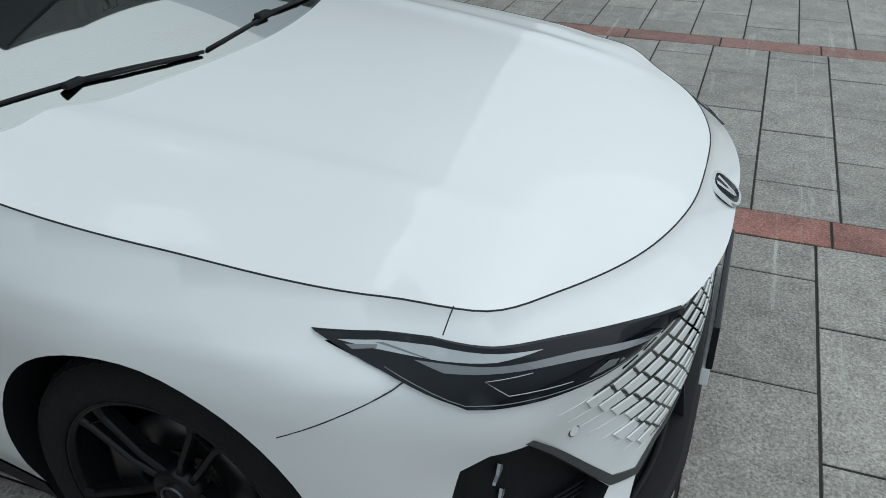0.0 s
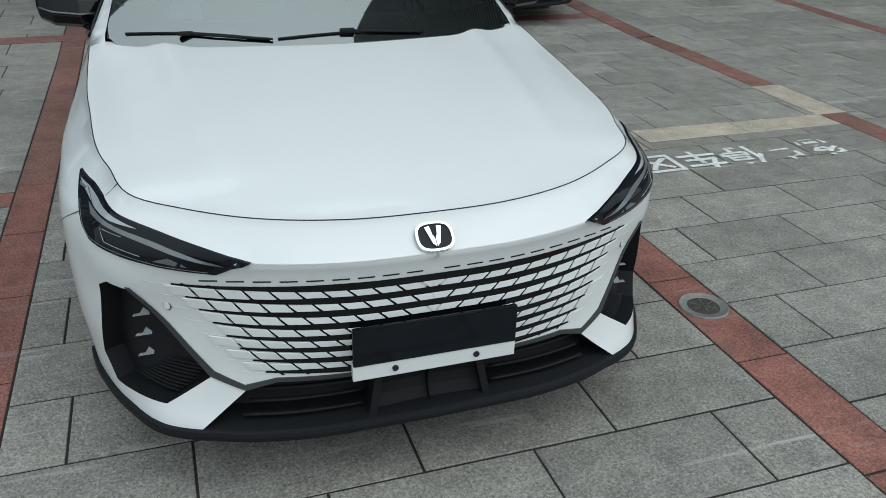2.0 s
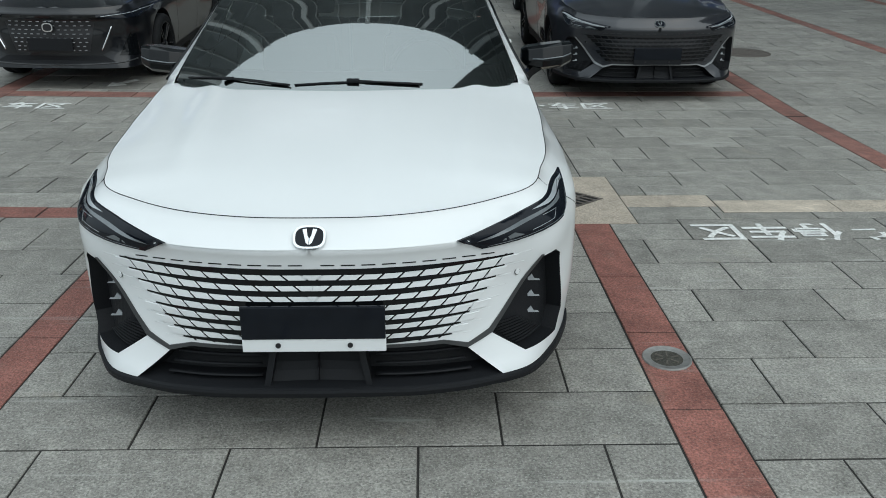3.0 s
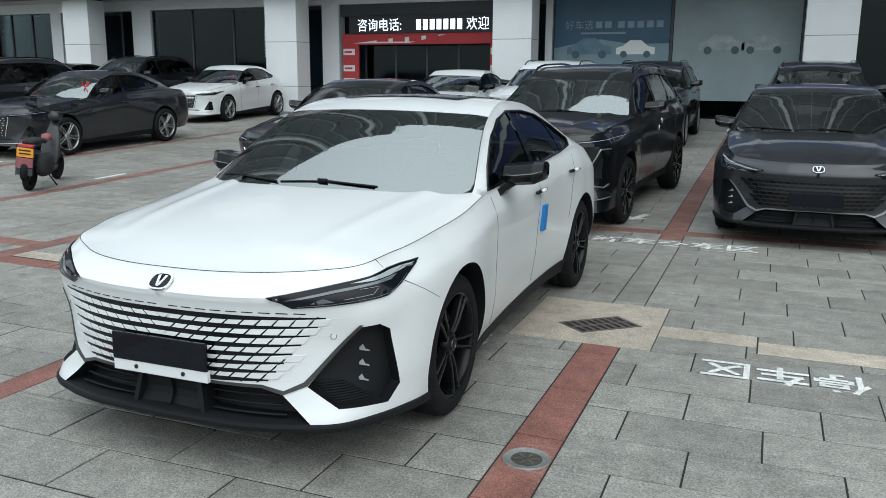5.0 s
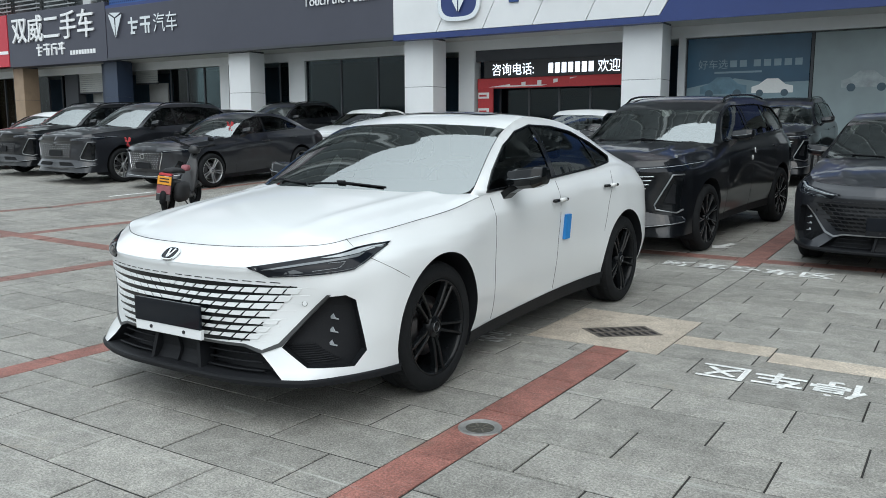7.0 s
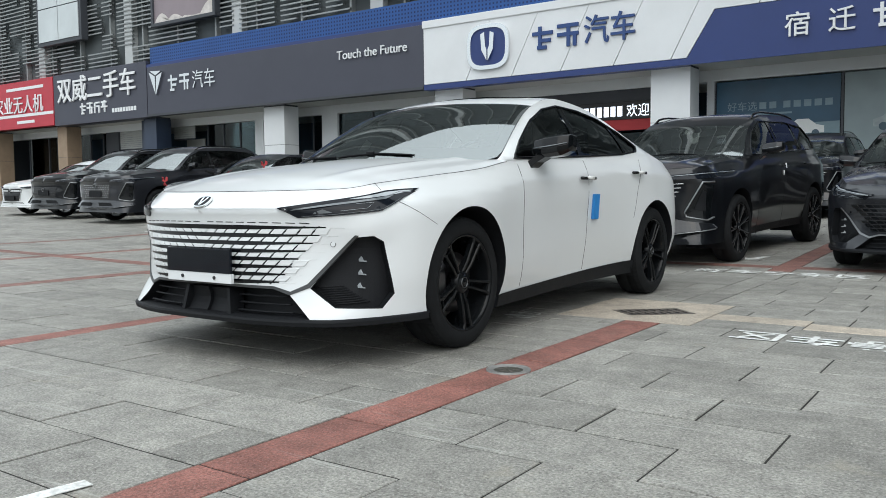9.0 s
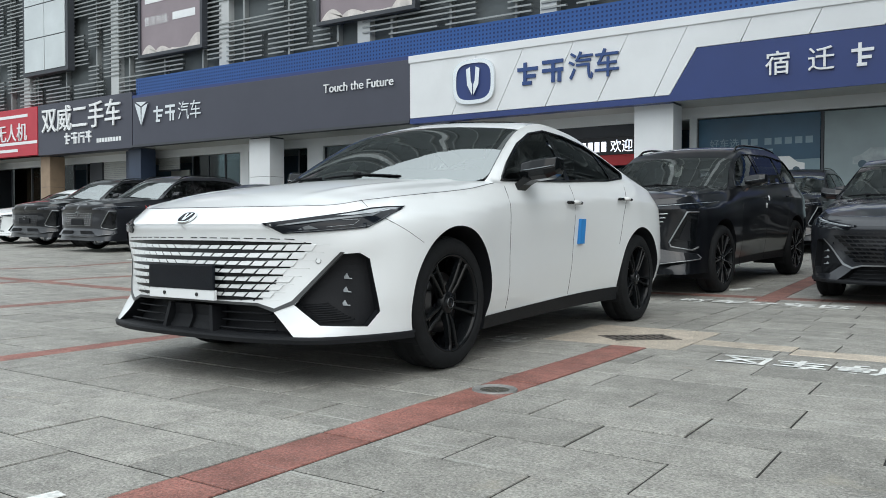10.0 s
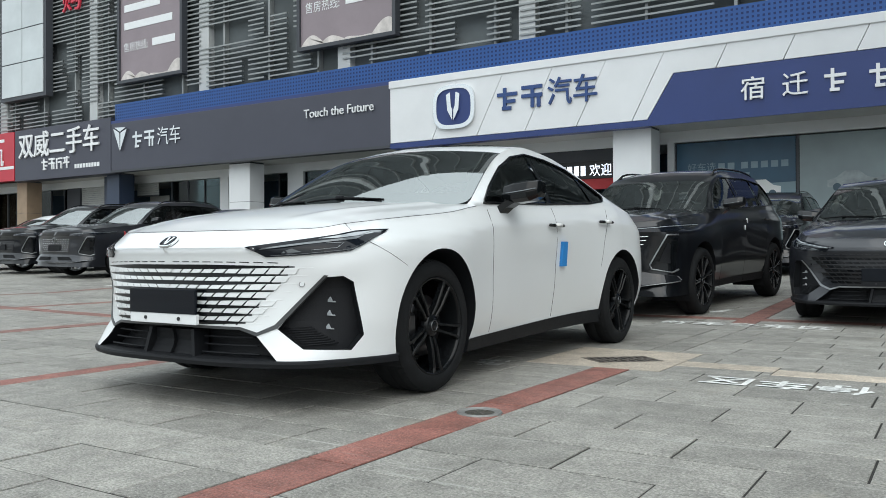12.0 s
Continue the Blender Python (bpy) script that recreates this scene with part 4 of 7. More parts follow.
    for hy in hubs:
        box("axle_housing", (-0.62, hy - 0.55, low - 0.02), (0.62, hy + 0.55, low + 0.30), PLASTIC, car)
    interior(car, sh, p, cover)
    # wipers: two flat blades with their couplings, lying along the hood's edge
    for ends, block in (((-0.74, 0.030, -0.24, 0.004), -0.53), ((-0.21, 0.006, 0.36, 0.006), 0.05)):
        line = []
        for u in np.linspace(0, 1, 9):
            x = ends[0] + (ends[2] - ends[0]) * u
            y = float(sh.cowl(x)) + ends[1] + (ends[3] - ends[1]) * u + 0.018 * math.sin(math.pi * u)
            line.append((x, y - 0.012, float(sh.top_z(x, y - 0.012)) + 0.004))
        blade = tube("wiper", line, 0.0045, PLASTIC, car, "", False, 1.0)
        bx = block
        by = float(sh.cowl(bx)) + 0.012
        bz = float(sh.top_z(bx, by)) + 0.005
        box("wiper_coupling", (bx - 0.028, by - 0.010, bz), (bx + 0.028, by + 0.012, bz + 0.014), PLASTIC, blade, "", 0.005)
        arm = [(bx + d, float(sh.cowl(bx + d)) + 0.016 - 0.03 * d / 0.3, float(sh.top_z(bx + d, float(sh.cowl(bx + d)) + 0.016)) + 0.008 - 0.015 * d / 0.3) for d in (0.0, 0.1, 0.2, 0.3)]
        tube("wiper_arm", arm, 0.0045, PLASTIC, blade)
    return car, sh, body


def interior(car, sh, p, cover):
    """Dashboard, seats and wheel, as dim shapes behind the glass."""
    y0 = float(sh.cowl(0))
    z0 = float(sh.top_z(0, y0))
    bm = bmesh.new()
    add_box(bm, (-0.70, y0 + 0.22, z0 - 0.30), (0.70, y0 + 0.62, z0 - 0.03), 0.05)
    # the white variant paints the windshield's pale reflection onto the dashboard
    dash = part("dashboard", bm, DASH_PALE if cover else SEAT, car)
    bm = bmesh.new()
    add_box(bm, (-0.82, y0 + 0.1, 0.42), (0.82, p["glass_end"] - 0.2, 0.50), 0.02)
    part("cabin_floor", bm, CABIN, car)
    for x in (-0.37, 0.37):
        for y in (y0 + 1.05, y0 + 1.95):
            bm = bmesh.new()
            add_box(bm, (x - 0.25, y - 0.35, 0.50), (x + 0.25, y + 0.12, 0.66), 0.05)
            add_box(bm, (x - 0.24, y + 0.08, 0.60), (x + 0.24, y + 0.22, z0 + 0.08), 0.06)
            add_box(bm, (x - 0.13, y + 0.13, z0 + 0.10), (x + 0.13, y + 0.22, z0 + 0.28), 0.04)
            part("car_seat", bm, SEAT, car)
    ring = [(0.37 + 0.18 * math.cos(t), y0 + 0.66 + 0.06 * math.sin(t), z0 - 0.06 + 0.17 * math.sin(t)) for t in np.linspace(0, 2 * math.pi, 24, False)]
    tube("steering_wheel", ring, 0.014, CABIN, car, "", True)


# ---- the row of shops ----
FY, X0, X1 = 19.0, -46.0, 16.0


def slab_wall(name, lo, hi, mat, label, parent=None, bevel=0.0):
    ob = box(name, lo, hi, mat, parent, "", bevel)
    return tagged(ob, label, "wall", kind="structure") if parent is None else ob


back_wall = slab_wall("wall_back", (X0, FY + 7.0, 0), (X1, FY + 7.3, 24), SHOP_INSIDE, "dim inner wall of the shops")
slab_wall("floor_shops", (X0, FY + 0.2, 0.30), (X1, FY + 7.0, 0.62), SHOP_FLOOR, "pale polished shop floor")
slab_wall("ceiling_shops", (X0, FY + 0.3, 4.2), (X1, FY + 7.0, 4.4), SOFFIT, "cream soffit over the shop fronts")
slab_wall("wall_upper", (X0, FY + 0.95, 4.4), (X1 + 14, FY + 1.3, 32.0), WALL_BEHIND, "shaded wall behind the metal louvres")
slab_wall("wall_end", (X0, FY + 0.3, 0), (X0 + 0.3, FY + 7.0, 24.5), WALL_DARK, "dark end wall of the shops")
slab_wall("wall_side", (X1 - 0.3, FY + 0.3, 0), (X1, FY + 7.0, 24.5), WALL_DARK, "dark end wall of the shops")

# sign boards over the shop fronts
grey_sign = thing("shop_sign", "dark grey sign board with silver lettering over a shop front", "sign")
box("board", (-26.95, FY, 4.25), (-12.46, FY + 0.7, 6.22), WALL_GREY, grey_sign, "", 0.01)
box("under_edge", (-26.95, FY - 0.03, 4.16), (-12.46, FY + 0.3, 4.25), WALL_DARK, grey_sign)
text_mesh("lettering", "Touch the Future", 0.43, SIGN_WHITE, pose(-16.15, FY - 0.05, 5.45, 90), grey_sign, 0.02, squeeze=1.0)
bm = bmesh.new()
for pts in (((-26.7, 5.98), (-26.3, 5.78), (-26.27, 5.02)), ((-25.82, 5.92), (-26.22, 5.78), (-26.25, 5.02)), ((-26.62, 6.02), (-25.9, 5.98), (-26.26, 5.82))):
    add_prism(bm, [(x, FY, z) for x, z in pts], (0, -0.09, 0), (0, 0.0, 0))
bmesh.ops.recalc_face_normals(bm, faces=bm.faces)
part("wedge_mark", bm, CHROME, grey_sign, "faceted silver wedge mark")


def block_glyphs(parent, x0, z0, w, h, count, mat, name="sign_mark", depth=0.05, gap=0.18, y=FY):
    """Plain strokes of the size of a sign's characters."""
    step = w / count
    for i in range(count):
        bm = bmesh.new()
        a, b = x0 + step * i, x0 + step * (i + 1 - gap)
        k = (b - a) * 0.16
        # a different arrangement of bars for every mark
        plan = ((("h", 0.62, 0.0, 1.0), ("v", 0.30, 0.0, 1.0), ("h", 0.30, 0.45, 0.9), ("h", 0.0, 0.25, 0.7)), (("h", 0.82, 0.0, 1.0), ("v", 0.45, 0.0, 0.98), ("h", 0.45, 0.0, 1.0), ("v", 0.75, 0.0, 0.5)),
                (("v", 0.05, 0.0, 0.9), ("h", 0.80, 0.35, 1.0), ("h", 0.50, 0.35, 0.95), ("v", 0.80, 0.0, 0.5)), (("h", 0.80, 0.05, 0.9), ("h", 0.40, 0.0, 1.0), ("v", 0.50, 0.0, 1.0), ("v", 0.22, 0.42, 0.8)))[i % 4]
        for n, (way, at, lo, hi) in enumerate(plan):
            d = 0.002 * n
            if way == "h":
                add_box(bm, (a + (b - a) * lo, y - depth - d, z0 + h * at), (a + (b - a) * hi, y + d, z0 + h * at + k))
            else:
                add_box(bm, (a + (b - a) * at, y - depth - d, z0 + h * lo), (a + (b - a) * at + k, y + d, z0 + h * hi))
        part(name, bm, mat, parent)


block_glyphs(grey_sign, -25.5, 5.10, 1.5, 0.66, 2, CHROME)
for n, sign in enumerate("汽车"):
    text_mesh("lettering", sign, 0.78, CHROME, pose(-23.98 + 0.72 * n, FY - 0.03, 5.16, 90), grey_sign, 0.02, squeeze=0.92)
used_sign = thing("shop_sign", "grey sign board with white raised characters over a shop front", "sign")
box("board", (-34.15, FY, 4.15), (-27.0, FY + 0.7, 6.50), WALL_GREY, used_sign, "", 0.01)
text_mesh("lettering", "双威二手车", 1.22, SIGN_WHITE, pose(-33.75, FY - 0.06, 5.28, 90), used_sign, 0.03, bold=0.008)
block_glyphs(used_sign, -31.95, 4.55, 2.2, 0.52, 4, SIGN_WHITE, "small_mark")
for i in range(9):
    box("number_bar", (-29.5 + 0.2 * i, FY - 0.02, 4.50), (-29.36 + 0.2 * i, FY, 4.68), SIGN_WHITE, used_sign)
red_sign = thing("shop_sign", "red sign board with white lettering over a shop front", "sign")
box("board", (-41.5, FY - 0.02, 4.2), (-34.2, FY + 0.68, 6.48), RED_PANEL, red_sign, "", 0.01)
text_mesh("lettering", "农业无人机", 0.92, SIGN_WHITE, pose(-39.6, FY - 0.06, 5.0, 90), red_sign, 0.02)
for z, w in ((6.05, 3.4), (4.75, 5.0), (4.42, 1.6)):
    box("small_text_bar", (-36.3 - w / 2 - 0.4, FY - 0.035, z), (-36.3 + w / 2 - 0.4, FY - 0.02, z + 0.14), SIGN_WHITE, red_sign)

fascia = thing("dealer_fascia", "white panelled dealership fascia with slanted joints and a blue field", "sign")
joints = [-12.42 + 1.62 * i for i in range(0, 18)]
lean = 0.9
for a, b in zip(joints, joints[1:]):
    right = -3.9
    top_a, top_b = a + lean, b + lean
    if b <= right:
        pts = [(max(a, -12.42), 4.30), (b, 4.30), (b + lean, 6.06), (max(a, -12.42) + (lean if a > -12.4 else 0.0), 6.06)]
    elif a < right:
        pts = [(a, 4.30), (right, 4.30), (-3.19, 5.47), (b + lean * 0.68, 5.47), (b + lean, 6.06), (a + lean, 6.06)]
    else:
        pts = [(a + lean * 0.68, 5.47), (b + lean * 0.68, 5.47), (b + lean, 6.06), (a + lean, 6.06)]
    bm = bmesh.new()
    add_prism(bm, [(x + 0.012, FY, z) for x, z in pts[:1]] + [(x, FY, z) for x, z in pts[1:]], (0, -0.06, 0), (0, 0.3, 0))
    bmesh.ops.recalc_face_normals(bm, faces=bm.faces)
    for v in bm.verts:
        v.co.x = v.co.x - 0.007 if v.co.x > (a + b + lean) / 2 else v.co.x + 0.007
    part("fascia_panel", bm, WALL_WHITE, fascia)
bm = bmesh.new()
add_box(bm, (-12.45, FY - 0.10, 6.06), (X1, FY + 0.3, 6.30), 0.02)
part("top_lip", bm, WALL_WHITE, fascia)
box("backing", (-12.40, FY + 0.02, 4.28), (X1, FY + 0.6, 6.1), WALL_DARK, fascia)
bm = bmesh.new()
add_prism(bm, [(-3.88, FY, 4.12), (X1, FY, 4.12), (X1, FY, 5.46), (-3.17, FY, 5.46), (-3.88, FY, 4.30)], (0, -0.045, 0), (0, 0.02, 0))
bmesh.ops.recalc_face_normals(bm, faces=bm.faces)
part("blue_field", bm, BLUE_PANEL, fascia)
box("blue_edge", (-12.42, FY - 0.05, 4.12), (-3.88, FY + 0.3, 4.29), BLUE_PANEL, fascia)
text_mesh("lettering", "宿", 0.62, SIGN_WHITE, pose(-1.48, FY - 0.09, 4.60, 90), fascia, 0.03, bold=0.003)
text_mesh("lettering", "迁", 0.62, SIGN_WHITE, pose(-0.50, FY - 0.09, 4.60, 90), fascia, 0.03, bold=0.003)
block_glyphs(fascia, 0.46, 4.56, 0.58, 0.55, 1, SIGN_WHITE, y=FY - 0.045)
block_glyphs(fascia, 1.42, 4.56, 0.58, 0.55, 1, SIGN_WHITE, y=FY - 0.045)
block_glyphs(fascia, -8.45, 4.96, 1.62, 0.66, 2, SIGN_BLUE, y=FY - 0.06)
for n, sign in enumerate("汽车"):
    text_mesh("lettering", sign, 0.84, SIGN_BLUE, pose(-6.82 + 0.78 * n, FY - 0.09, 5.03, 90), fascia, 0.03, squeeze=0.93, bold=0.006)


def rounded(cx, cz, a, b, p=3.2, n=40):
    out = []
    for i in range(n):
        t = 2 * math.pi * i / n
        c, s = math.cos(t), math.sin(t)
        out.append((cx + a * math.copysign(abs(c) ** (2 / p), c), cz + b * math.copysign(abs(s) ** (2 / p), s)))
    return out


def ring_prism(name, outer, inner, y0, y1, mat, parent, label=""):
    n = len(outer)
    v = [(x, y, z) for y in (y0, y1) for loop in (outer, inner) for x, z in loop]
    f = []
    for i in range(n):
        j = (i + 1) % n
        f += [(i, j, n + j, n + i), (2 * n + i, 3 * n + i, 3 * n + j, 2 * n + j), (i, 2 * n + i, 2 * n + j, j), (n + i, n + j, 3 * n + j, 3 * n + i)]
    return mesh_object(name, v, f, mat, parent, label, False)


emblem = thing("wall_emblem", "large blue and chrome rounded emblem on the white fascia", "emblem")
ring_prism("outer_ring", rounded(-9.95, 5.235, 0.74, 0.68), rounded(-9.95, 5.235, 0.62, 0.56), FY - 0.16, FY - 0.06, CHROME, emblem)
bm = bmesh.new()
add_prism(bm, [(x, FY, z) for x, z in rounded(-9.95, 5.235, 0.62, 0.56)], (0, -0.12, 0), (0, -0.06, 0))
bmesh.ops.recalc_face_normals(bm, faces=bm.faces)
part("blue_ground", bm, BLUE_PANEL, emblem)
for s in (-1, 1):
    bm = bmesh.new()
    add_prism(bm, [(-9.95 + s * x, FY, 5.235 + z) for x, z in ((0.02, -0.42), (0.20, -0.10), (0.24, 0.38), (0.10, 0.44), (0.07, 0.02), (0.02, -0.10))], (0, -0.19, 0), (0, -0.12, 0))
    bmesh.ops.recalc_face_normals(bm, faces=bm.faces)
    part("wing_stroke", bm, CHROME, emblem)

# perforated blue band, louvre screen, pilasters, billboards
band = thing("perforated_band", "bright blue perforated metal band above the signs", "facade band")
box("panel", (-26.9, FY + 0.15, 6.30), (X1, FY + 0.45, 7.05), BLUE_BRIGHT, band)
box("ledge", (-27.2, FY + 0.02, 6.20), (-12.45, FY + 0.5, 6.34), BLUE_PANEL, band)
vs, fs = [], []
for i in range(int((X1 + 26.9) / 0.13)):
    for j in range(5):
        x, z = -26.85 + 0.13 * i, 6.42 + 0.125 * j
        k = len(vs)
        vs += [(x, FY + 0.147, z), (x + 0.06, FY + 0.147, z), (x + 0.06, FY + 0.147, z + 0.06), (x, FY + 0.147, z + 0.06)]
        fs.append((k, k + 1, k + 2, k + 3))
tagged(mesh_object("perforation_field", vs, fs, BLUE_HOLE, band, "", False), kind="stuff")

screen = thing("louvre_screen", "grey metal louvre screen with gaps over the upper wall", "louvre screen", kind="structure")
rng = random.Random(5)
vs, fs = [], []


def louvre(x0, x1, z):
    k = len(vs)
    y = FY + 0.62
    vs.extend([(x, y + a, z + b) for x in (x0, x1) for a, b in ((0, 0), (0.0, 0.055), (0.10, 0.075), (0.10, 0.02))])
    fs.extend([(k + i, k + (i + 1) % 4, k + 4 + (i + 1) % 4, k + 4 + i) for i in range(4)])


bay = 1.15
for i in range(int((X1 - X0) / bay)):
    x0 = X0 + i * bay
    for j in range(42):
        z = 6.75 + 0.185 * j
        patch = noise.noise(Vector((i * 0.9, (j // 4) * 1.7, 3.3)))
        if patch > 0.28:
            continue
        louvre(x0, x0 + bay * (1.0 if patch < 0.05 else 0.72), z)
tagged(mesh_object("louvres", vs, fs, LOUVRE, screen, "", False), kind="stuff")
for i in range(9):
    x = X0 + 2.4 + i * 7.1
    box("pilaster", (x, FY + 0.66, 6.6), (x + 0.55, FY + 0.96, 31.9), PILASTER, screen)
for i in range(26):
    x = X0 + 1.0 + i * 2.4
    box("mullion", (x, FY + 0.72, 6.6), (x + 0.09, FY + 0.94, 31.9), LOUVRE, screen)


def billboard(x0, x1, z0, z1):
    b = thing("billboard", "framed mauve advertising billboard on the upper facade", "billboard")
    y = FY + 0.35
    for lo, hi in (((x0, y, z0), (x1, y + 0.3, z0 + 0.14)), ((x0, y, z1 - 0.14), (x1, y + 0.3, z1)), ((x0, y, z0 + 0.14), (x0 + 0.14, y + 0.3, z1 - 0.14)), ((x1 - 0.14, y, z0 + 0.14), (x1, y + 0.3, z1 - 0.14))):
        box("frame", lo, hi, WALL_DARK, b, "", 0.01)
    box("print", (x0 + 0.13, y + 0.08, z0 + 0.13), (x1 - 0.13, y + 0.2, z1 - 0.13), BILLBOARD, b)
    w = x1 - x0 - 0.3
    for n, (k, lift) in enumerate(((0.0, 0.30), (0.25, 0.22), (0.5, 0.12), (0.78, 0.55))):
        bm = bmesh.new()
        pts = []
        for i in range(13):
            u = i / 12
            pts.append((x0 + 0.15 + w * min(1, (k + u * 0.30)), z0 + 0.16 + 0.08 * math.sin(u * 5 + n) + lift * math.sin(u * math.pi)))
        base = [(x, z0 + 0.15) for x, _ in pts[::-1]]
        add_prism(bm, [(x, y + 0.074 - 0.003 * n, z) for x, z in pts + base], (0, 0, 0), (0, 0.004, 0))
        part("drapery_print", bm, BILL_PALE, b)
    text_mesh("lettering", "售房热线:", 0.42, SIGN_WHITE, pose(x0 + 0.35, y + 0.07, z0 + 1.35, 90), b, 0.002, squeeze=0.9)
    box("number_bar", (x0 + 2.2, y + 0.066, z0 + 1.37), (x1 - 0.5, y + 0.078, z0 + 1.68), SIGN_WHITE, b)
    for z, ww in ((z0 + 2.25, 0.8), (z0 + 3.0, 0.6)):
        box("text_bar", (x0 + 0.4, y + 0.066, z), (x0 + 0.4 + w * ww, y + 0.078, z + 0.30), SIGN_WHITE, b)


billboard(-27.05, -22.95, 7.95, 12.6)
billboard(-16.85, -12.5, 7.95, 12.6)
billboard(-5.6, -1.2, 8.2, 12.6)
bay_window = thing("bay_window", "tall frosted glass bay window on the upper facade", "window", kind="structure")
for i in range(2):
    for j in range(4):
        box("pane", (-35.70 + i * 1.72, FY + 0.25, 8.22 + j * 1.58), (-35.70 + i * 1.72 + 1.67, FY + 0.31, 8.22 + j * 1.58 + 1.53), BAY_GLASS, bay_window)
box("frame", (-35.88, FY + 0.28, 8.04), (-32.12, FY + 0.62, 14.7), WALL_DARK, bay_window)
text_mesh("lettering", "购", 1.5, material("red_sign_letters", (0.6, 0.03, 0.06), rough=0.4, vary=0.05), pose(-31.2, FY + 0.5, 11.8, 90), screen, 0.05)

# pillars and shop fronts of the ground floor
for x0, x1, mat, lab in ((-20.40, -19.30, WALL_WHITE, "white panelled pillar"), (-12.35, -11.25, WALL_WHITE, "white panelled pillar"), (-5.05, -3.95, WALL_WHITE, "white panelled pillar"),
                         (2.80, 3.95, WALL_WHITE, "white panelled pillar"), (10.2, 11.3, WALL_WHITE, "white panelled pillar"), (-27.9, -27.05, BLUE_DARK, "dark blue clad pillar"),
                         (-34.75, -33.95, STONE_TAN, "tan stone pillar"), (-41.5, -40.3, STONE_TAN, "tan stone pillar")):
    pil = thing("pillar", lab + " before the shop fronts", "pillar", kind="structure")
    z = 0.06
    for h in (1.32, 1.32, 1.45):
        box("cladding_panel", (x0, FY + 0.45, z + 0.006), (x1, FY + 1.2, min(z + h - 0.006, 4.2)), mat, pil, "", 0.006)
        z += h
    box("core", (x0 + 0.012, FY + 0.462, 0.06), (x1 - 0.012, FY + 1.188, 4.2), WALL_DARK, pil)
for x0, x1, mat in ((-18.75, -17.95, WALL_WHITE), (-12.95, -12.45, WALL_DARK), (-11.2, -10.6, WALL_WHITE), (-3.95, -3.75, WALL_WHITE), (-22.5, -22.0, WALL_WHITE), (-33.0, -32.0, WALL_DARK), (-29.5, -28.9, STONE_TAN)):
    tagged(box("wall_pier", (x0, FY + 1.9, 0.06), (x1, FY + 2.3, 3.88), mat), "pier between two shop fronts", "wall", kind="structure")
slab_wall("wall_lintel", (X0, FY + 1.9, 3.88), (X1, FY + 2.2, 4.2), WALL_WHITE, "white lintel over the shop windows")


def shop_window(x0, x1, z0=0.35, z1=3.86, panes=3, tint=SHOP_GLASS):
    w = thing("shop_window", "large dark shop window in a slim frame", "window", kind="structure")
    y = FY + 2.0
    for i in range(panes):
        a, b = x0 + (x1 - x0) * i / panes, x0 + (x1 - x0) * (i + 1) / panes
        box("pane", (a + 0.03, y + 0.03, z0), (b - 0.03, y + 0.045, z1), tint, w)
        box("mullion", (a - 0.03, y, z0), (a + 0.03, y + 0.08, z1), WALL_DARK, w)
    box("mullion", (x1 - 0.03, y, z0), (x1 + 0.03, y + 0.08, z1), WALL_DARK, w)
    box("sill", (x0, y - 0.02, 0.06), (x1, y + 0.12, z0), WALL_DARK, w)


for x0, x1, n in ((-25.6, -22.5, 3), (-22.0, -20.5, 1), (-17.95, -12.95, 3), (-33.4, -32.1, 1), (-40.2, -34.5, 3), (-3.75, 2.8, 2), (3.95, 10.2, 3), (11.3, 15.6, 2), (-19.3, -18.75, 1)):
    shop_window(x0, x1, panes=n)
# showroom entrance: red surround, lit text board
gate = thing("showroom_entrance", "showroom entrance with red promotional surround and a glass front", "doorway", kind="structure")
y = FY + 2.0
box("lit_header", (-10.25, y - 0.10, 2.98), (-5.5, y + 0.05, 3.52), LED_BOARD, gate, "black light board with white characters", 0.01)
box("header_wall", (-10.6, y, 3.52), (-5.05, y + 0.1, 3.9), WALL_DARK, gate)
text_mesh("lit_text", "咨询电话:", 0.40, LED_TEXT, pose(-9.95, y - 0.105, 3.09, 90), gate, 0.001, squeeze=0.9)
for i in range(7):
    box("number_bar", (-7.95 + i * 0.22, y - 0.108, 3.08), (-7.80 + i * 0.22, y - 0.10, 3.38), LED_TEXT, gate)
text_mesh("lit_text", "欢迎", 0.40, LED_TEXT, pose(-6.35, y - 0.105, 3.09, 90), gate, 0.001, squeeze=0.9)
box("red_banner", (-10.5, y - 0.06, 2.66), (-5.5, y + 0.04, 2.98), FLAG_RED, gate)
bm = bmesh.new()
add_prism(bm, [(-10.1, y, 2.70), (-8.2, y, 2.70), (-7.0, y, 2.94), (-8.6, y, 2.86)], (0, -0.066, 0), (0, -0.06, 0))
part("pale_swoosh", bm, PAPER, gate)
for x in (-9.3, -8.75, -8.2, -7.65):
    box("banner_mark", (x, y - 0.075, 2.74), (x + 0.4, y - 0.06, 3.10), FLAG_RED, gate)
for x0, x1 in ((-10.5, -9.95), (-5.62, -5.35)):
    box("red_jamb", (x0, y - 0.03, 0.06), (x1, y + 0.04, 2.66), FLAG_RED, gate)
    for z in (0.55, 0.95, 1.45, 1.85, 2.35):
        box("notice", (x0 + 0.02, y - 0.045, z), (x0 + 0.02 + 0.72 * (x1 - x0), y - 0.03, z + 0.19), PAPER, gate)
        box("notice_text", (x0 + 0.06, y - 0.05, z + 0.06), (x0 + 0.60 * (x1 - x0), y - 0.045, z + 0.12), FLAG_RED, gate)
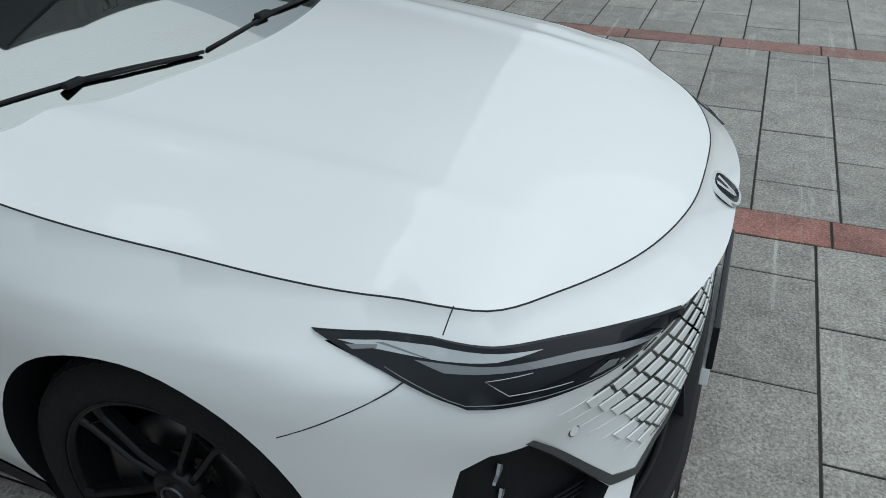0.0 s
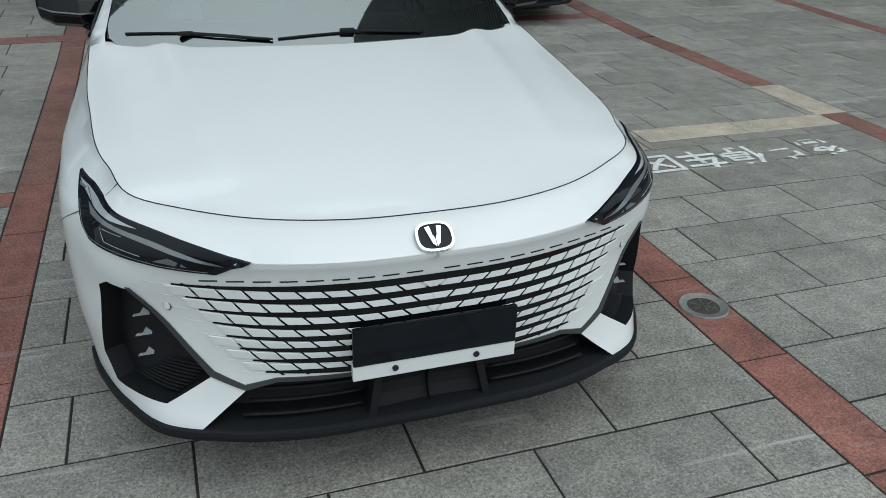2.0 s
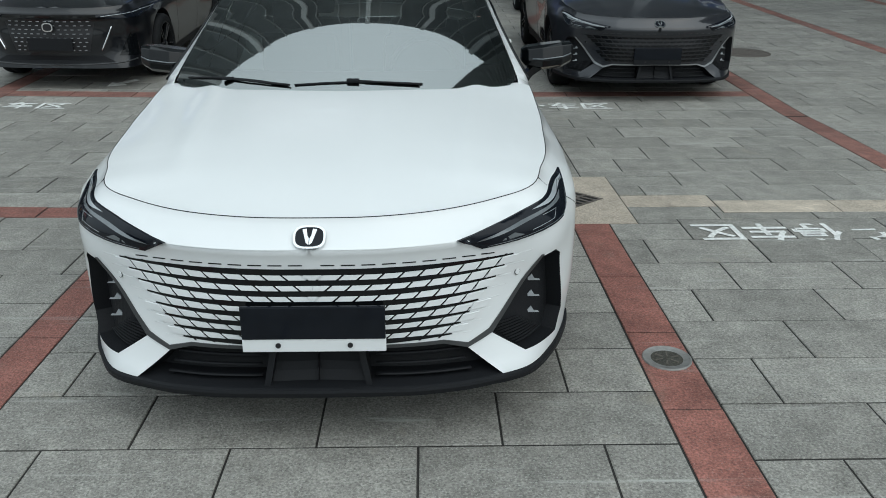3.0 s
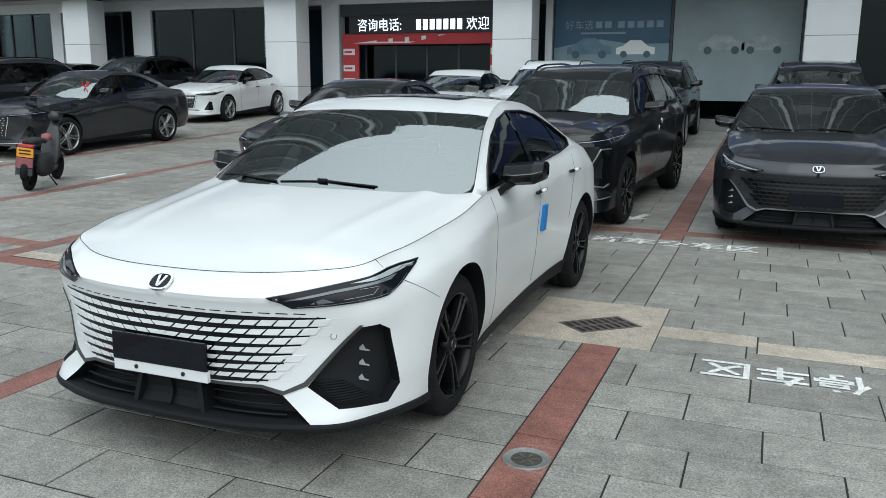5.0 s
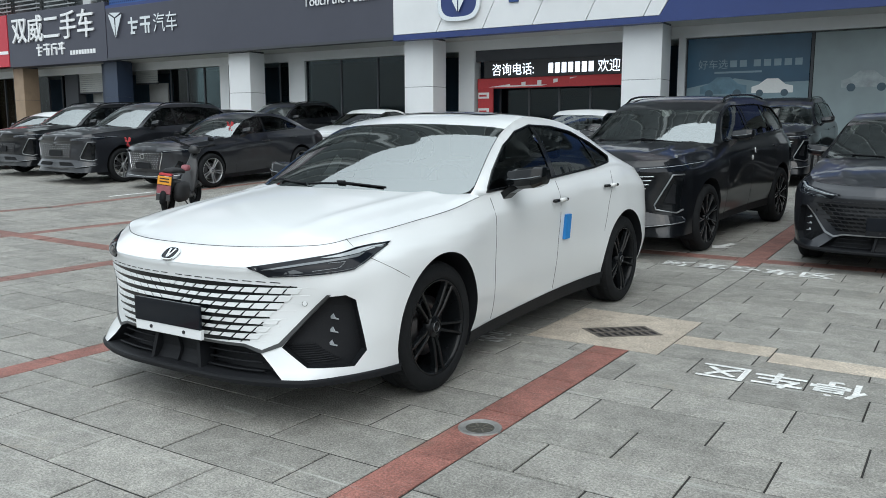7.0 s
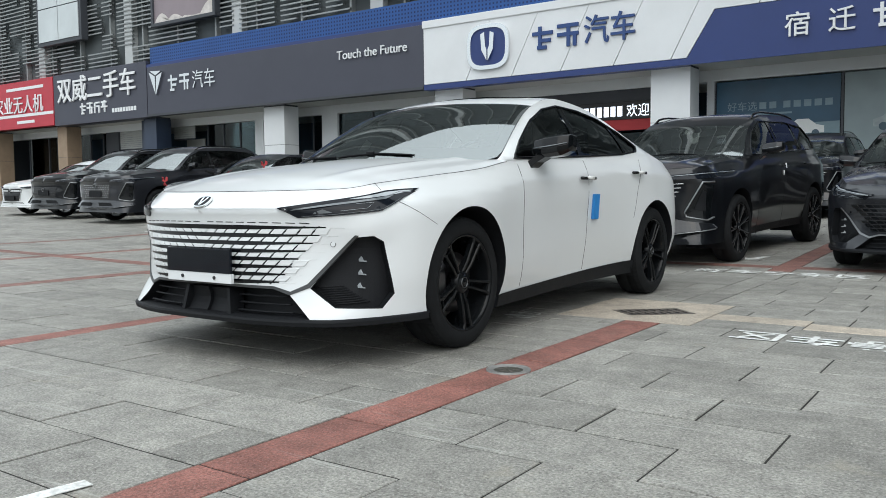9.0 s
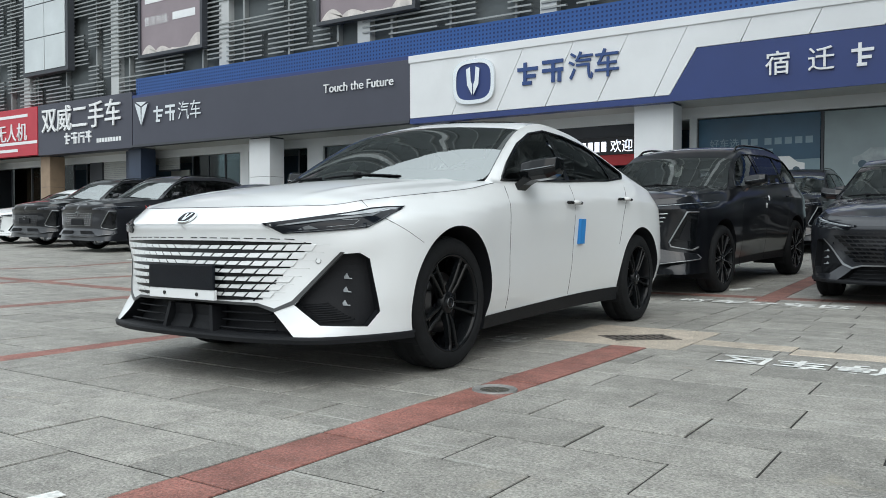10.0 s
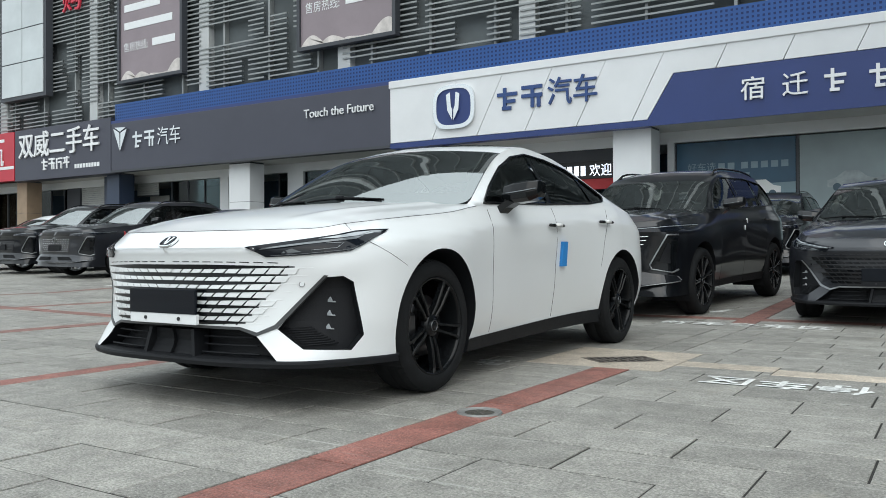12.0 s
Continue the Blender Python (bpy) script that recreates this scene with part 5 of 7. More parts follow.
for i in range(4):
    a = -9.95 + i * 1.05
    box("door_pane", (a + 0.03, y + 0.5, 0.1), (a + 1.02, y + 0.515, 2.66), SHOP_GLASS, gate)
    box("door_stile", (a - 0.03, y + 0.48, 0.06), (a + 0.03, y + 0.54, 2.66), WALL_DARK, gate)
# roller shutters and pale inner doors of the used-car shops, slatted
for x0, x1, z0 in ((-32.0, -30.05, 3.05), (-27.9, -26.45, 3.35)):
    sh_ob = thing("roller_shutter", "half-raised pale grey roller shutter", "shutter", kind="structure")
    for i in range(int((4.0 - z0) / 0.09)):
        box("slat", (x0, FY + 2.0, z0 + 0.09 * i), (x1, FY + 2.03, z0 + 0.09 * i + 0.08), SHUTTER, sh_ob, "", 0.006)
    box("bottom_rail", (x0, FY + 1.98, z0 - 0.07), (x1, FY + 2.05, z0 - 0.005), WALL_DARK, sh_ob)
    box("inner_door", (x0 + 0.1, FY + 2.6, 0.62), (x1 - 0.1, FY + 2.66, z0), SHUTTER, sh_ob)
tagged(box("wall_pier", (-29.14, FY + 1.2, 0.3), (-27.95, FY + 1.88, 4.2), BLUE_DARK), "dark blue clad pier between shops", "wall", kind="structure")
glass_sign = thing("glass_sign", "small pale lettering on the dark shop glass", "sign")
for z in (2.95, 2.62, 2.30):
    for i in range(2):
        for k in range(3):
            box("stroke", (-13.34 + i * 0.33, FY + 1.88, z + 0.1 * k), (-13.08 + i * 0.33, FY + 1.90, z + 0.1 * k + 0.045), SIGN_WHITE, glass_sign)
POSTER_MID = material("poster_slate_shape", (0.10, 0.19, 0.25), rough=0.4, vary=0.3, scale=4)
POSTER_GREY = material("poster_grey_shape", (0.30, 0.34, 0.35), rough=0.4, vary=0.3, scale=4)
PAPER_DIM = material("pale_poster_print", (0.20, 0.29, 0.34), rough=0.4, vary=0.1, scale=4)
# posters behind the right-hand glass
for x0, x1, mat, lab in ((-3.70, -0.52, POSTER_BLUE, "blue poster with two cars behind the shop window"), (-0.42, 2.75, POSTER_PALE, "pale poster with grey cars behind the shop window")):
    po = thing("window_poster", lab, "poster")
    yy = FY + 1.99
    box("sheet", (x0, yy - 0.008, 1.1), (x1, yy, 3.84), mat, po)
    if mat is POSTER_BLUE:
        bm = bmesh.new()
        add_prism(bm, [(x0, yy, 1.1), (x1, yy, 1.1), (x1, yy, 2.62), (x0 + 2.2, yy, 2.60), (x0 + 1.3, yy, 2.74), (x0 + 0.5, yy, 2.60), (x0, yy, 2.50)], (0, -0.011, 0), (0, -0.009, 0))
        part("pale_ground", bm, material("poster_snow", (0.20, 0.29, 0.33), rough=0.4, vary=0.2, scale=1.0), po)
        text_mesh("lettering", "好车选", 0.27, PAPER_DIM, pose(x0 + 0.30, yy - 0.014, 3.03, 90), po, 0.001)
        for i in range(7):
            box("text_bar", (x0 + 1.16 + i * 0.26 + (0.1 if i > 1 else 0), yy - 0.013, 3.04), (x0 + 1.34 + i * 0.26 + (0.1 if i > 1 else 0), yy - 0.009, 3.22), PAPER_DIM, po)
        box("text_bar", (x0 + 0.75, yy - 0.013, 2.88), (x0 + 2.0, yy - 0.009, 2.93), PAPER_DIM, po)
    cars = ((x0 + 1.0, 2.33, 1.25, POSTER_MID), (x0 + 2.28, 2.33, 1.05, PAPER)) if mat is POSTER_BLUE else ((x0 + 1.25, 2.42, 1.15, POSTER_GREY), (x0 + 2.3, 2.42, 1.1, POSTER_GREY))
    for cx, cz, w, cm in cars:
        bm = bmesh.new()
        add_prism(bm, [(cx + w * a, yy, cz + w * b) for a, b in ((-0.5, 0), (0.5, 0), (0.5, 0.17), (0.32, 0.21), (0.14, 0.36), (-0.14, 0.36), (-0.32, 0.22), (-0.5, 0.16))], (0, -0.016, 0), (0, -0.012, 0))
        part("printed_car", bm, cm, po)
        for dx in (-0.3, 0.3):
            bm = bmesh.new()
            add_prism(bm, [(cx + w * dx + 0.09 * w * math.cos(t), yy, cz + 0.09 * w * math.sin(t)) for t in np.linspace(0, 2 * math.pi, 14, False)], (0, -0.019, 0), (0, -0.016, 0))
            part("printed_wheel", bm, POSTER_DARK, po)

# the louvred wing that closes the forecourt and shows in the windshield
wing = thing("neighbour_wing", "tall grey wing with metal louvres beside the forecourt", "building", kind="structure")
# same darkened wall colour, shade included, as on the main facade
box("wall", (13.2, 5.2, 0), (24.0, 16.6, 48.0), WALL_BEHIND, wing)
vs, fs = [], []
for j in range(160):
    z = 1.0 + 0.29 * j
    k = len(vs)
    vs += [(13.05 + a, y, z + b) for y in (5.2, 16.6) for a, b in ((0, 0), (0.0, 0.07), (0.13, 0.10), (0.13, 0.02))]
    fs += [(k + i, k + (i + 1) % 4, k + 4 + (i + 1) % 4, k + 4 + i) for i in range(4)]
    k = len(vs)
    vs += [(x, 5.05 + a, z + b) for x in (13.2, 24.0) for a, b in ((0, 0), (0.0, 0.07), (0.13, 0.10), (0.13, 0.02))]
    fs += [(k + i, k + (i + 1) % 4, k + 4 + (i + 1) % 4, k + 4 + i) for i in range(4)]
tagged(mesh_object("louvres", vs, fs, LOUVRE, wing, "", False), kind="stuff")


# ---- the white fastback in front ----
def shade(sh, corners, mat, parent, name, lift, side, thick=0.006, label=""):
    """A shallow panel on the skin, given by corners (x, z) of the front or ("side", y, z)."""
    poly = [sh.side(q[1], q[2]) if q[0] == "side" else sh.front(*q) for q in corners]
    v, t = skin_patch(sh, poly, 0.03, lift)
    v, t = thicken(v, t, (0, thick, 0))
    if side < 0:
        v, t = mirror_x(v, t)
    return mesh_object(name, v, t, mat, parent, label, False)


def strip_line(sh, corners, radius, mat, parent, name, lift, side, label="", flat=1.0):
    q = resample([sh.side(c[1], c[2]) if c[0] == "side" else sh.front(*c) for c in corners], 0.03, False)
    return tube(name, sh.skin(q[:, 0], q[:, 1], lift) * (side, 1, 1), radius, mat, parent, label, False, flat)


def fastback_front(car, sh, body, block_mat, gap_mat, fine=True):
    """Grille, intake, fog recesses, lip, plate and emblem of the fastback."""
    lines = [0.662 - 0.0367 * k for k in range(8)]
    ends = [0.672 - 0.0305 * k for k in range(8)]
    grille = mesh_object("grille", *grille_gaps(sh, lines, ends), gap_mat, car, "dark slots of the grille", False)
    for k in range(7):
        vs, fs = [], []
        z1 = lines[k] - 0.0105
        z0 = (lines[k + 1] if k < 7 else lines[k] - 0.0367) + 0.0085
        j = -2
        while True:
            c0, c1 = 0.066 * j + 0.0045, 0.066 * (j + 1) - 0.0045
            a0, a1 = c0 - 1.1 * (0.68 - z0), c1 - 1.1 * (0.68 - z0)
            b0, b1 = c0 - 1.1 * (0.68 - z1), c1 - 1.1 * (0.68 - z1)
            j += 1
            if b0 > ends[k] - 0.01:
                break
            if b1 < 0.012:
                continue
            grow = 0.0065 * np.clip((b0 - 0.30) / 0.3, 0, 1)
            corners = [(max(a0, 0.0), z0 - grow), (max(a1, 0.004), z0 - grow), (b1, z1 + grow), (max(b0, 0.0), z1 + grow)]
            poly = np.array([sh.front(x, z) for x, z in corners])
            inner = poly.mean(0) + (poly - poly.mean(0)) * (0.96, 0.86)
            low = sh.skin(poly[:, 0], poly[:, 1], 0.0022)
            up = sh.skin(inner[:, 0], inner[:, 1], 0.0048)
            for side in (1, -1):
                n = len(vs)
                vs += [tuple(q) for q in np.concatenate([low, up]) * (side, 1, 1)]
                quads = [(4, 5, 6, 7)] + [(i, (i + 1) % 4, 4 + (i + 1) % 4, 4 + i) for i in range(4)]
                fs += [tuple(n + i for i in (q if side > 0 else q[::-1])) for q in quads]
        mesh_object("grille_slat", vs, fs, block_mat, grille, "row of slanted blocks in body colour" if fine else "", False)
    for side in (1, -1):
        # dashes above, hairlines past the ends of the rows
        for i in range(9):
            x = 0.03 + 0.066 * i
            strip_line(sh, [(x, 0.6865 - 0.00006 * i * i), (x + 0.045, 0.6865 - 0.0001 * i * i)], 0.0021, gap_mat, grille, "dash", 0.001, side)
        for k in range(8):
            strip_line(sh, [(ends[k] - 0.01, lines[k] - 0.004), (ends[k] + 0.075, lines[k] - 0.004)], 0.0010, block_mat, grille, "fading_line", 0.0, side)
        # fog recess with three fins of light and a ribbed floor
        fog = cavity(sh, sh.p["cuts"]["fog"], 0.06, PLASTIC, car, side, "fog_recess")
        fog["label"] = "dark air curtain recess in the bumper"
        for n in range(3):
            z = 0.505 - 0.062 * n
            bm = bmesh.new()
            base = sh.skin(*np.array([sh.front(0.80, z)]).T, -0.052)[0]
            add_prism(bm, [(base[0] * side + dx * side, base[1] - 0.002, base[2] + dz) for dx, dz in ((-0.028, -0.008), (0.028, -0.008), (0.024, -0.003), (0.008, -0.002), (-0.004, 0.017))], (0, -0.003, 0), (0, 0.003, 0))
            bmesh.ops.recalc_face_normals(bm, faces=bm.faces)
            part("light_fin", bm, LAMP_CLEAR, fog, "pale triangular light fin")
        for n in range(9):
            u = n / 8
            a = (0.618 + 0.10 * u, 0.380 - 0.078 * u)
            b = (0.735 + 0.10 * u, 0.385 - 0.075 * u)
            strip_line(sh, [a, b], 0.0035, PLASTIC, fog, "rib", -0.045, side)
        shade(sh, [(0.0, 0.378), (0.43, 0.373), (0.515, 0.346), (0.603, 0.382), (0.792, 0.622), (0.780, 0.624), (0.590, 0.398), (0.515, 0.362), (0.43, 0.386), (0.0, 0.390)],
              DARK_TRIM if fine else SATIN, car, "bumper_trim", 0.004, side, 0.012, "satin grey trim between grille and recess")
        # lower intake
        cav = cavity(sh, sh.p["cuts"]["intake"], 0.10, PLASTIC, car, side, "lower_intake")
        for z in (0.335, 0.298, 0.262):
            strip_line(sh, [(0.20, z), (0.50 + 0.04 * (0.335 - z) / 0.07, z)], 0.009, PLASTIC, cav, "intake_slat", -0.03, side, "", 0.5)
        shade(sh, [(0.0, 0.36), (0.15, 0.36), (0.165, 0.235), (0.0, 0.235)], PLASTIC, cav, "radar_cover", -0.02, side, 0.03)
        bm = bmesh.new()
        pts = [sh.skin(*np.array([sh.front(x, z)]).T, l)[0] for x, z, l in ((0.150, 0.365, 0.0), (0.175, 0.240, 0.0), (0.175, 0.225, -0.09), (0.155, 0.36, -0.09))]
        add_prism(bm, [(q[0] * side, q[1], q[2]) for q in pts], (0.011, 0, 0), (-0.011, 0, 0))
        bmesh.ops.recalc_face_normals(bm, faces=bm.faces)
        part("intake_fin", bm, PLASTIC, cav)
        # splitter lip close under the bumper, a little proud of it at the middle
        way = curve([(0, 0.078), (0.3, 0.085), (0.5, 0.118), (0.62, 0.162), (0.75, 0.24)])
        end = sh.side(sh.p["hubs"][0] - sh.p["arch"] + 0.02, 0.24)[0]
        at = np.linspace(0, end, 44)
        line = sh.skin(at, np.full(44, 0.24), 0.013)[:, :2]
        line[:, 1] = np.where(line[:, 0] < 0.68, np.minimum(line[:, 1], np.array([float(way(min(x, 0.75))) for x in line[:, 0]])), line[:, 1])
        n = len(line)
        inward = np.stack([line[:, 0] * 0.82, line[:, 1] + 0.15], -1)
        rows = [np.c_[inward, np.full(n, 0.256)], np.c_[line + (0, 0.014), np.full(n, 0.240)], np.c_[line + (0, 0.003), np.full(n, 0.236)], np.c_[line, np.full(n, 0.226)],
                np.c_[line + (0, 0.006), np.full(n, 0.207)], np.c_[inward, np.full(n, 0.195)]]
        v = np.concatenate(rows) * (side, 1, 1)
        f = [(r * n + i, r * n + i + 1, (r + 1) * n + i + 1, (r + 1) * n + i) for r in range(5) for i in range(n - 1)]
        mesh_object("front_lip", v, f if side < 0 else [q[::-1] for q in f], PLASTIC, car, "matt black splitter lip", False)
        # parking sensor and bumper seam
        base = sh.skin(*np.array([sh.front(0.691, 0.583)]).T, 0.0)[0]
        nrm = (sh.skin(*np.array([sh.front(0.691, 0.583)]).T, 0.01)[0] - base) * 100
        for r, d, mat in ((0.013, 0.0015, DARK_TRIM), (0.0105, 0.003, block_mat)):
            bm = bmesh.new()
            bmesh.ops.create_circle(bm, cap_ends=True, segments=20, radius=r)
            ext = bmesh.ops.extrude_face_region(bm, geom=bm.faces[:])
            bmesh.ops.translate(bm, verts=[x for x in ext["geom"] if isinstance(x, bmesh.types.BMVert)], vec=(0, 0, d))
            m = Matrix.Translation(base) @ Vector(nrm).to_track_quat("Z", "Y").to_matrix().to_4x4()
            bmesh.ops.transform(bm, matrix=m, verts=bm.verts)
            for q in bm.verts:
                q.co.x *= side
            bmesh.ops.recalc_face_normals(bm, faces=bm.faces)
            part("parking_sensor", bm, mat, body)
        strip_line(sh, [("side", 0.540, 0.7815), ("side", 0.64, 0.722), ("side", 0.70, 0.688), ("side", 0.745, 0.664)], 0.0013, CABIN, body, "bumper_seam", -0.0005, side)
        strip_line(sh, [("side", 0.497, 0.868), ("side", 0.503, 0.832)], 0.0012, CABIN, body, "bumper_seam", -0.0005, side)
        # lamp: clear facets, light bar and projector module
        shade(sh, [("side", 0.662, 0.834), ("side", 0.60, 0.832), ("side", 0.515, 0.824), (0.788, 0.805), (0.735, 0.792), (0.80, 0.796), ("side", 0.50, 0.806), ("side", 0.56, 0.815)], LAMP_CLEAR, car, "lamp_facet", 0.0093, side, 0.001, "clear faceted corner of the headlight")
        shade(sh, [("side", 0.605, 0.830), ("side", 0.592, 0.829), ("side", 0.515, 0.809), ("side", 0.525, 0.810)], LAMP_GREY, car, "lamp_facet", 0.0098, side, 0.001)
        shade(sh, [("side", 0.54, 0.809), ("side", 0.49, 0.803), (0.805, 0.792), (0.69, 0.773), (0.555, 0.749), (0.535, 0.740), (0.69, 0.763), (0.805, 0.782), ("side", 0.49, 0.792)], LAMP_GREY, car, "lamp_bar", 0.0112, side, 0.001, "grey light guide in the headlight")
        shade(sh, [("side", 0.648, 0.829), ("side", 0.60, 0.827), ("side", 0.60, 0.823), ("side", 0.635, 0.823)], LAMP_GREY, car, "lamp_guide", 0.0095, side, 0.001)
        shade(sh, [(0.600, 0.722), (0.705, 0.730), (0.668, 0.746)], LAMP_GREY, car, "lamp_wedge", 0.0093, side, 0.001)
        strip_line(sh, [(0.735, 0.738), (0.820, 0.750), (0.828, 0.775), (0.775, 0.771)], 0.0009, LAMP_CLEAR, car, "lamp_outline", 0.0103, side, "pale bracket-shaped light guide")
        strip_line(sh, [(0.575, 0.713), (0.70, 0.721), (0.83, 0.737), ("side", 0.449, 0.745), ("side", 0.58, 0.802)], 0.0010, LAMP_GREY, car, "lamp_edge", 0.0095, side)
    # number plate holder without a plate
    plate = box("plate_panel", (-0.237, 0.068, 0.440), (0.237, 0.084, 0.558), LAMP_DARK, car, "blank dark plate panel", 0.004)
    box("plate_strip", (-0.238, 0.072, 0.392), (0.238, 0.092, 0.440), block_mat if fine else PLASTIC, plate, "white lower strip of the plate holder", 0.003)
    for x in (-0.119, 0.119):
        bm = bmesh.new()
        bmesh.ops.create_cone(bm, cap_ends=True, segments=14, radius1=0.009, radius2=0.009, depth=0.006, matrix=Matrix.Translation((x, 0.0705, 0.417)) @ Matrix.Rotation(math.pi / 2, 4, "X"))
        part("screw_hole", bm, LED_BOARD, plate)
    # emblem on the sloping nose
    m = Matrix.Translation((0, 0.1145, 0.780)) @ Matrix(((1, 0, 0), (0, 0.80, -0.60), (0, 0.60, 0.80))).to_4x4()

    def disc(name, outer, inner, h0, h1, mat, parent):
        o, i = rounded(0, 0, *outer, 2.9, 36), rounded(0, 0, *inner, 2.9, 36) if inner else None
        bm = bmesh.new()
        if inner:
            n = 36
            rows = [[bm.verts.new((x, y, h)) for x, y in loop] for loop, h in ((o, h0), (o, h1), (i, h1), (i, h0))]
            for a, b in zip(rows, rows[1:]):
                for k in range(n):
                    bm.faces.new((a[k], a[(k + 1) % n], b[(k + 1) % n], b[k]))
        else:
            add_prism(bm, [(x, y, 0) for x, y in o], (0, 0, h1), (0, 0, h0))
        bmesh.ops.transform(bm, matrix=m, verts=bm.verts)
        bmesh.ops.recalc_face_normals(bm, faces=bm.faces)
        return part(name, bm, mat, parent, "", False)

    badge = disc("emblem", (0.049, 0.041), None, -0.004, 0.004, LAMP_DARK, car)
    badge["label"] = "chrome and dark rounded emblem on the nose"
    disc("emblem_ring", (0.052, 0.044), (0.045, 0.037), 0.0, 0.009, CHROME, badge)
    for side in (1, -1):
        bm = bmesh.new()
        add_prism(bm, [(side * x, y, 0) for x, y in ((0.001, -0.031), (0.010, -0.022), (0.0235, 0.028), (0.010, 0.031), (0.006, 0.004), (0.001, -0.006))], (0, 0, 0.0095), (0, 0, 0.003))
        bmesh.ops.transform(bm, matrix=m, verts=bm.verts)
        bmesh.ops.recalc_face_normals(bm, faces=bm.faces)
        part("emblem_wing", bm, CHROME, badge)


def grille_gaps(sh, lines, ends):
    """Thin dark bands between the rows of the grille, and the slanted cuts, on both sides."""
    vs, fs = [], []

    def band(poly):
        p = np.array([sh.front(x, z) for x, z in poly])
        p3 = sh.skin(p[:, 0], p[:, 1], 0.0022)
        half = len(poly) // 2
        for side in (1, -1):
            n = len(vs)
            vs.extend([tuple(q) for q in p3 * (side, 1, 1)])
            for i in range(half - 1):
                q = (n + i, n + i + 1, n + 2 * half - 2 - i, n + 2 * half - 1 - i)
                fs.append(q if side > 0 else q[::-1])

    for k, (z, e) in enumerate(zip(lines, ends)):
        xs = np.linspace(0, e, 24)
        h = 0.0112 - 0.0085 * np.clip((xs - 0.25) / (e - 0.25), 0, 1)
        band([(x, z - a) for x, a in zip(xs, h)] + [(x, z + a) for x, a in zip(xs[::-1], h[::-1])])
    for j in range(1, 12):
        c = 0.066 * j
        pts = [(c - 1.1 * (0.68 - z), z) for z in np.linspace(0.395, 0.668, 12)]
        pts = [q for q in pts if q[0] > 0.01 and q[0] < np.interp(q[1], lines[::-1], ends[::-1]) - 0.005]
        if len(pts) > 2:
            band([(x - 0.0042, z) for x, z in pts][::-1] + [(x + 0.0042, z) for x, z in pts])
    return vs, fs


HERO, hero_shape, hero_body = build_car(FASTBACK, WHITE_PAINT, "white fastback sedan with black wheels and a slatted grille", pose(0, 0, 0), step=0.03)
fastback_front(HERO, hero_shape, hero_body, WHITE_PAINT, PIANO)
# panoramic roof panel
sunroof = [(0, 2.42), (0.40, 2.43), (0.43, 2.50), (0.43, 3.15), (0.40, 3.20), (0, 3.21)]
whole("sunroof", lambda x, y: np.stack([x, y, hero_shape.top_z(x, y) + 0.008], -1), sunroof, PIANO, HERO, np.array([0, 2.6, 0.3]), 0.08, "dark panoramic glass roof panel")
# protective foam strip on the driver's door, stickers on the handles
q = np.array([hero_shape.side(y, z) for y, z in ((2.66, 0.80), (2.735, 0.80), (2.735, 0.63), (2.66, 0.63))])
guard_v = np.concatenate([hero_shape.skin(q[:, 0], q[:, 1], l) for l in (0.022, 0.001)])
guard = mesh_object("door_guard", guard_v, [(0, 1, 2, 3)[::-1], (4, 5, 6, 7)] + [(i, (i + 1) % 4, 4 + (i + 1) % 4, 4 + i) for i in range(4)], TAPE_BLUE, None, "", False)
tagged(guard, "blue foam guard stuck on the white car's door", "door guard")
for hy in (2.52, 3.40):
    hz = float(hero_shape.shoulder(hy)) - 0.13
    s0 = np.array([hero_shape.side(hy + d, hz) for d in (0, 0.08)])
    a = hero_shape.skin(s0[:, 0], s0[:, 1], 0.037)
    tube("handle_sticker", a, 0.011, PAPER, HERO, "white sticker on the door handle", False, 1.2)
# paper notice behind the windshield
bm = bmesh.new()
add_prism(bm, [(-0.58, 1.86, 1.03), (-0.44, 1.83, 1.03), (-0.46, 1.96, 1.17), (-0.52, 1.98, 1.20)], (0, 0, 0.002), (0, 0.002, 0))
part("paper_notice", bm, PAPER, HERO, "white paper notice behind the windshield")


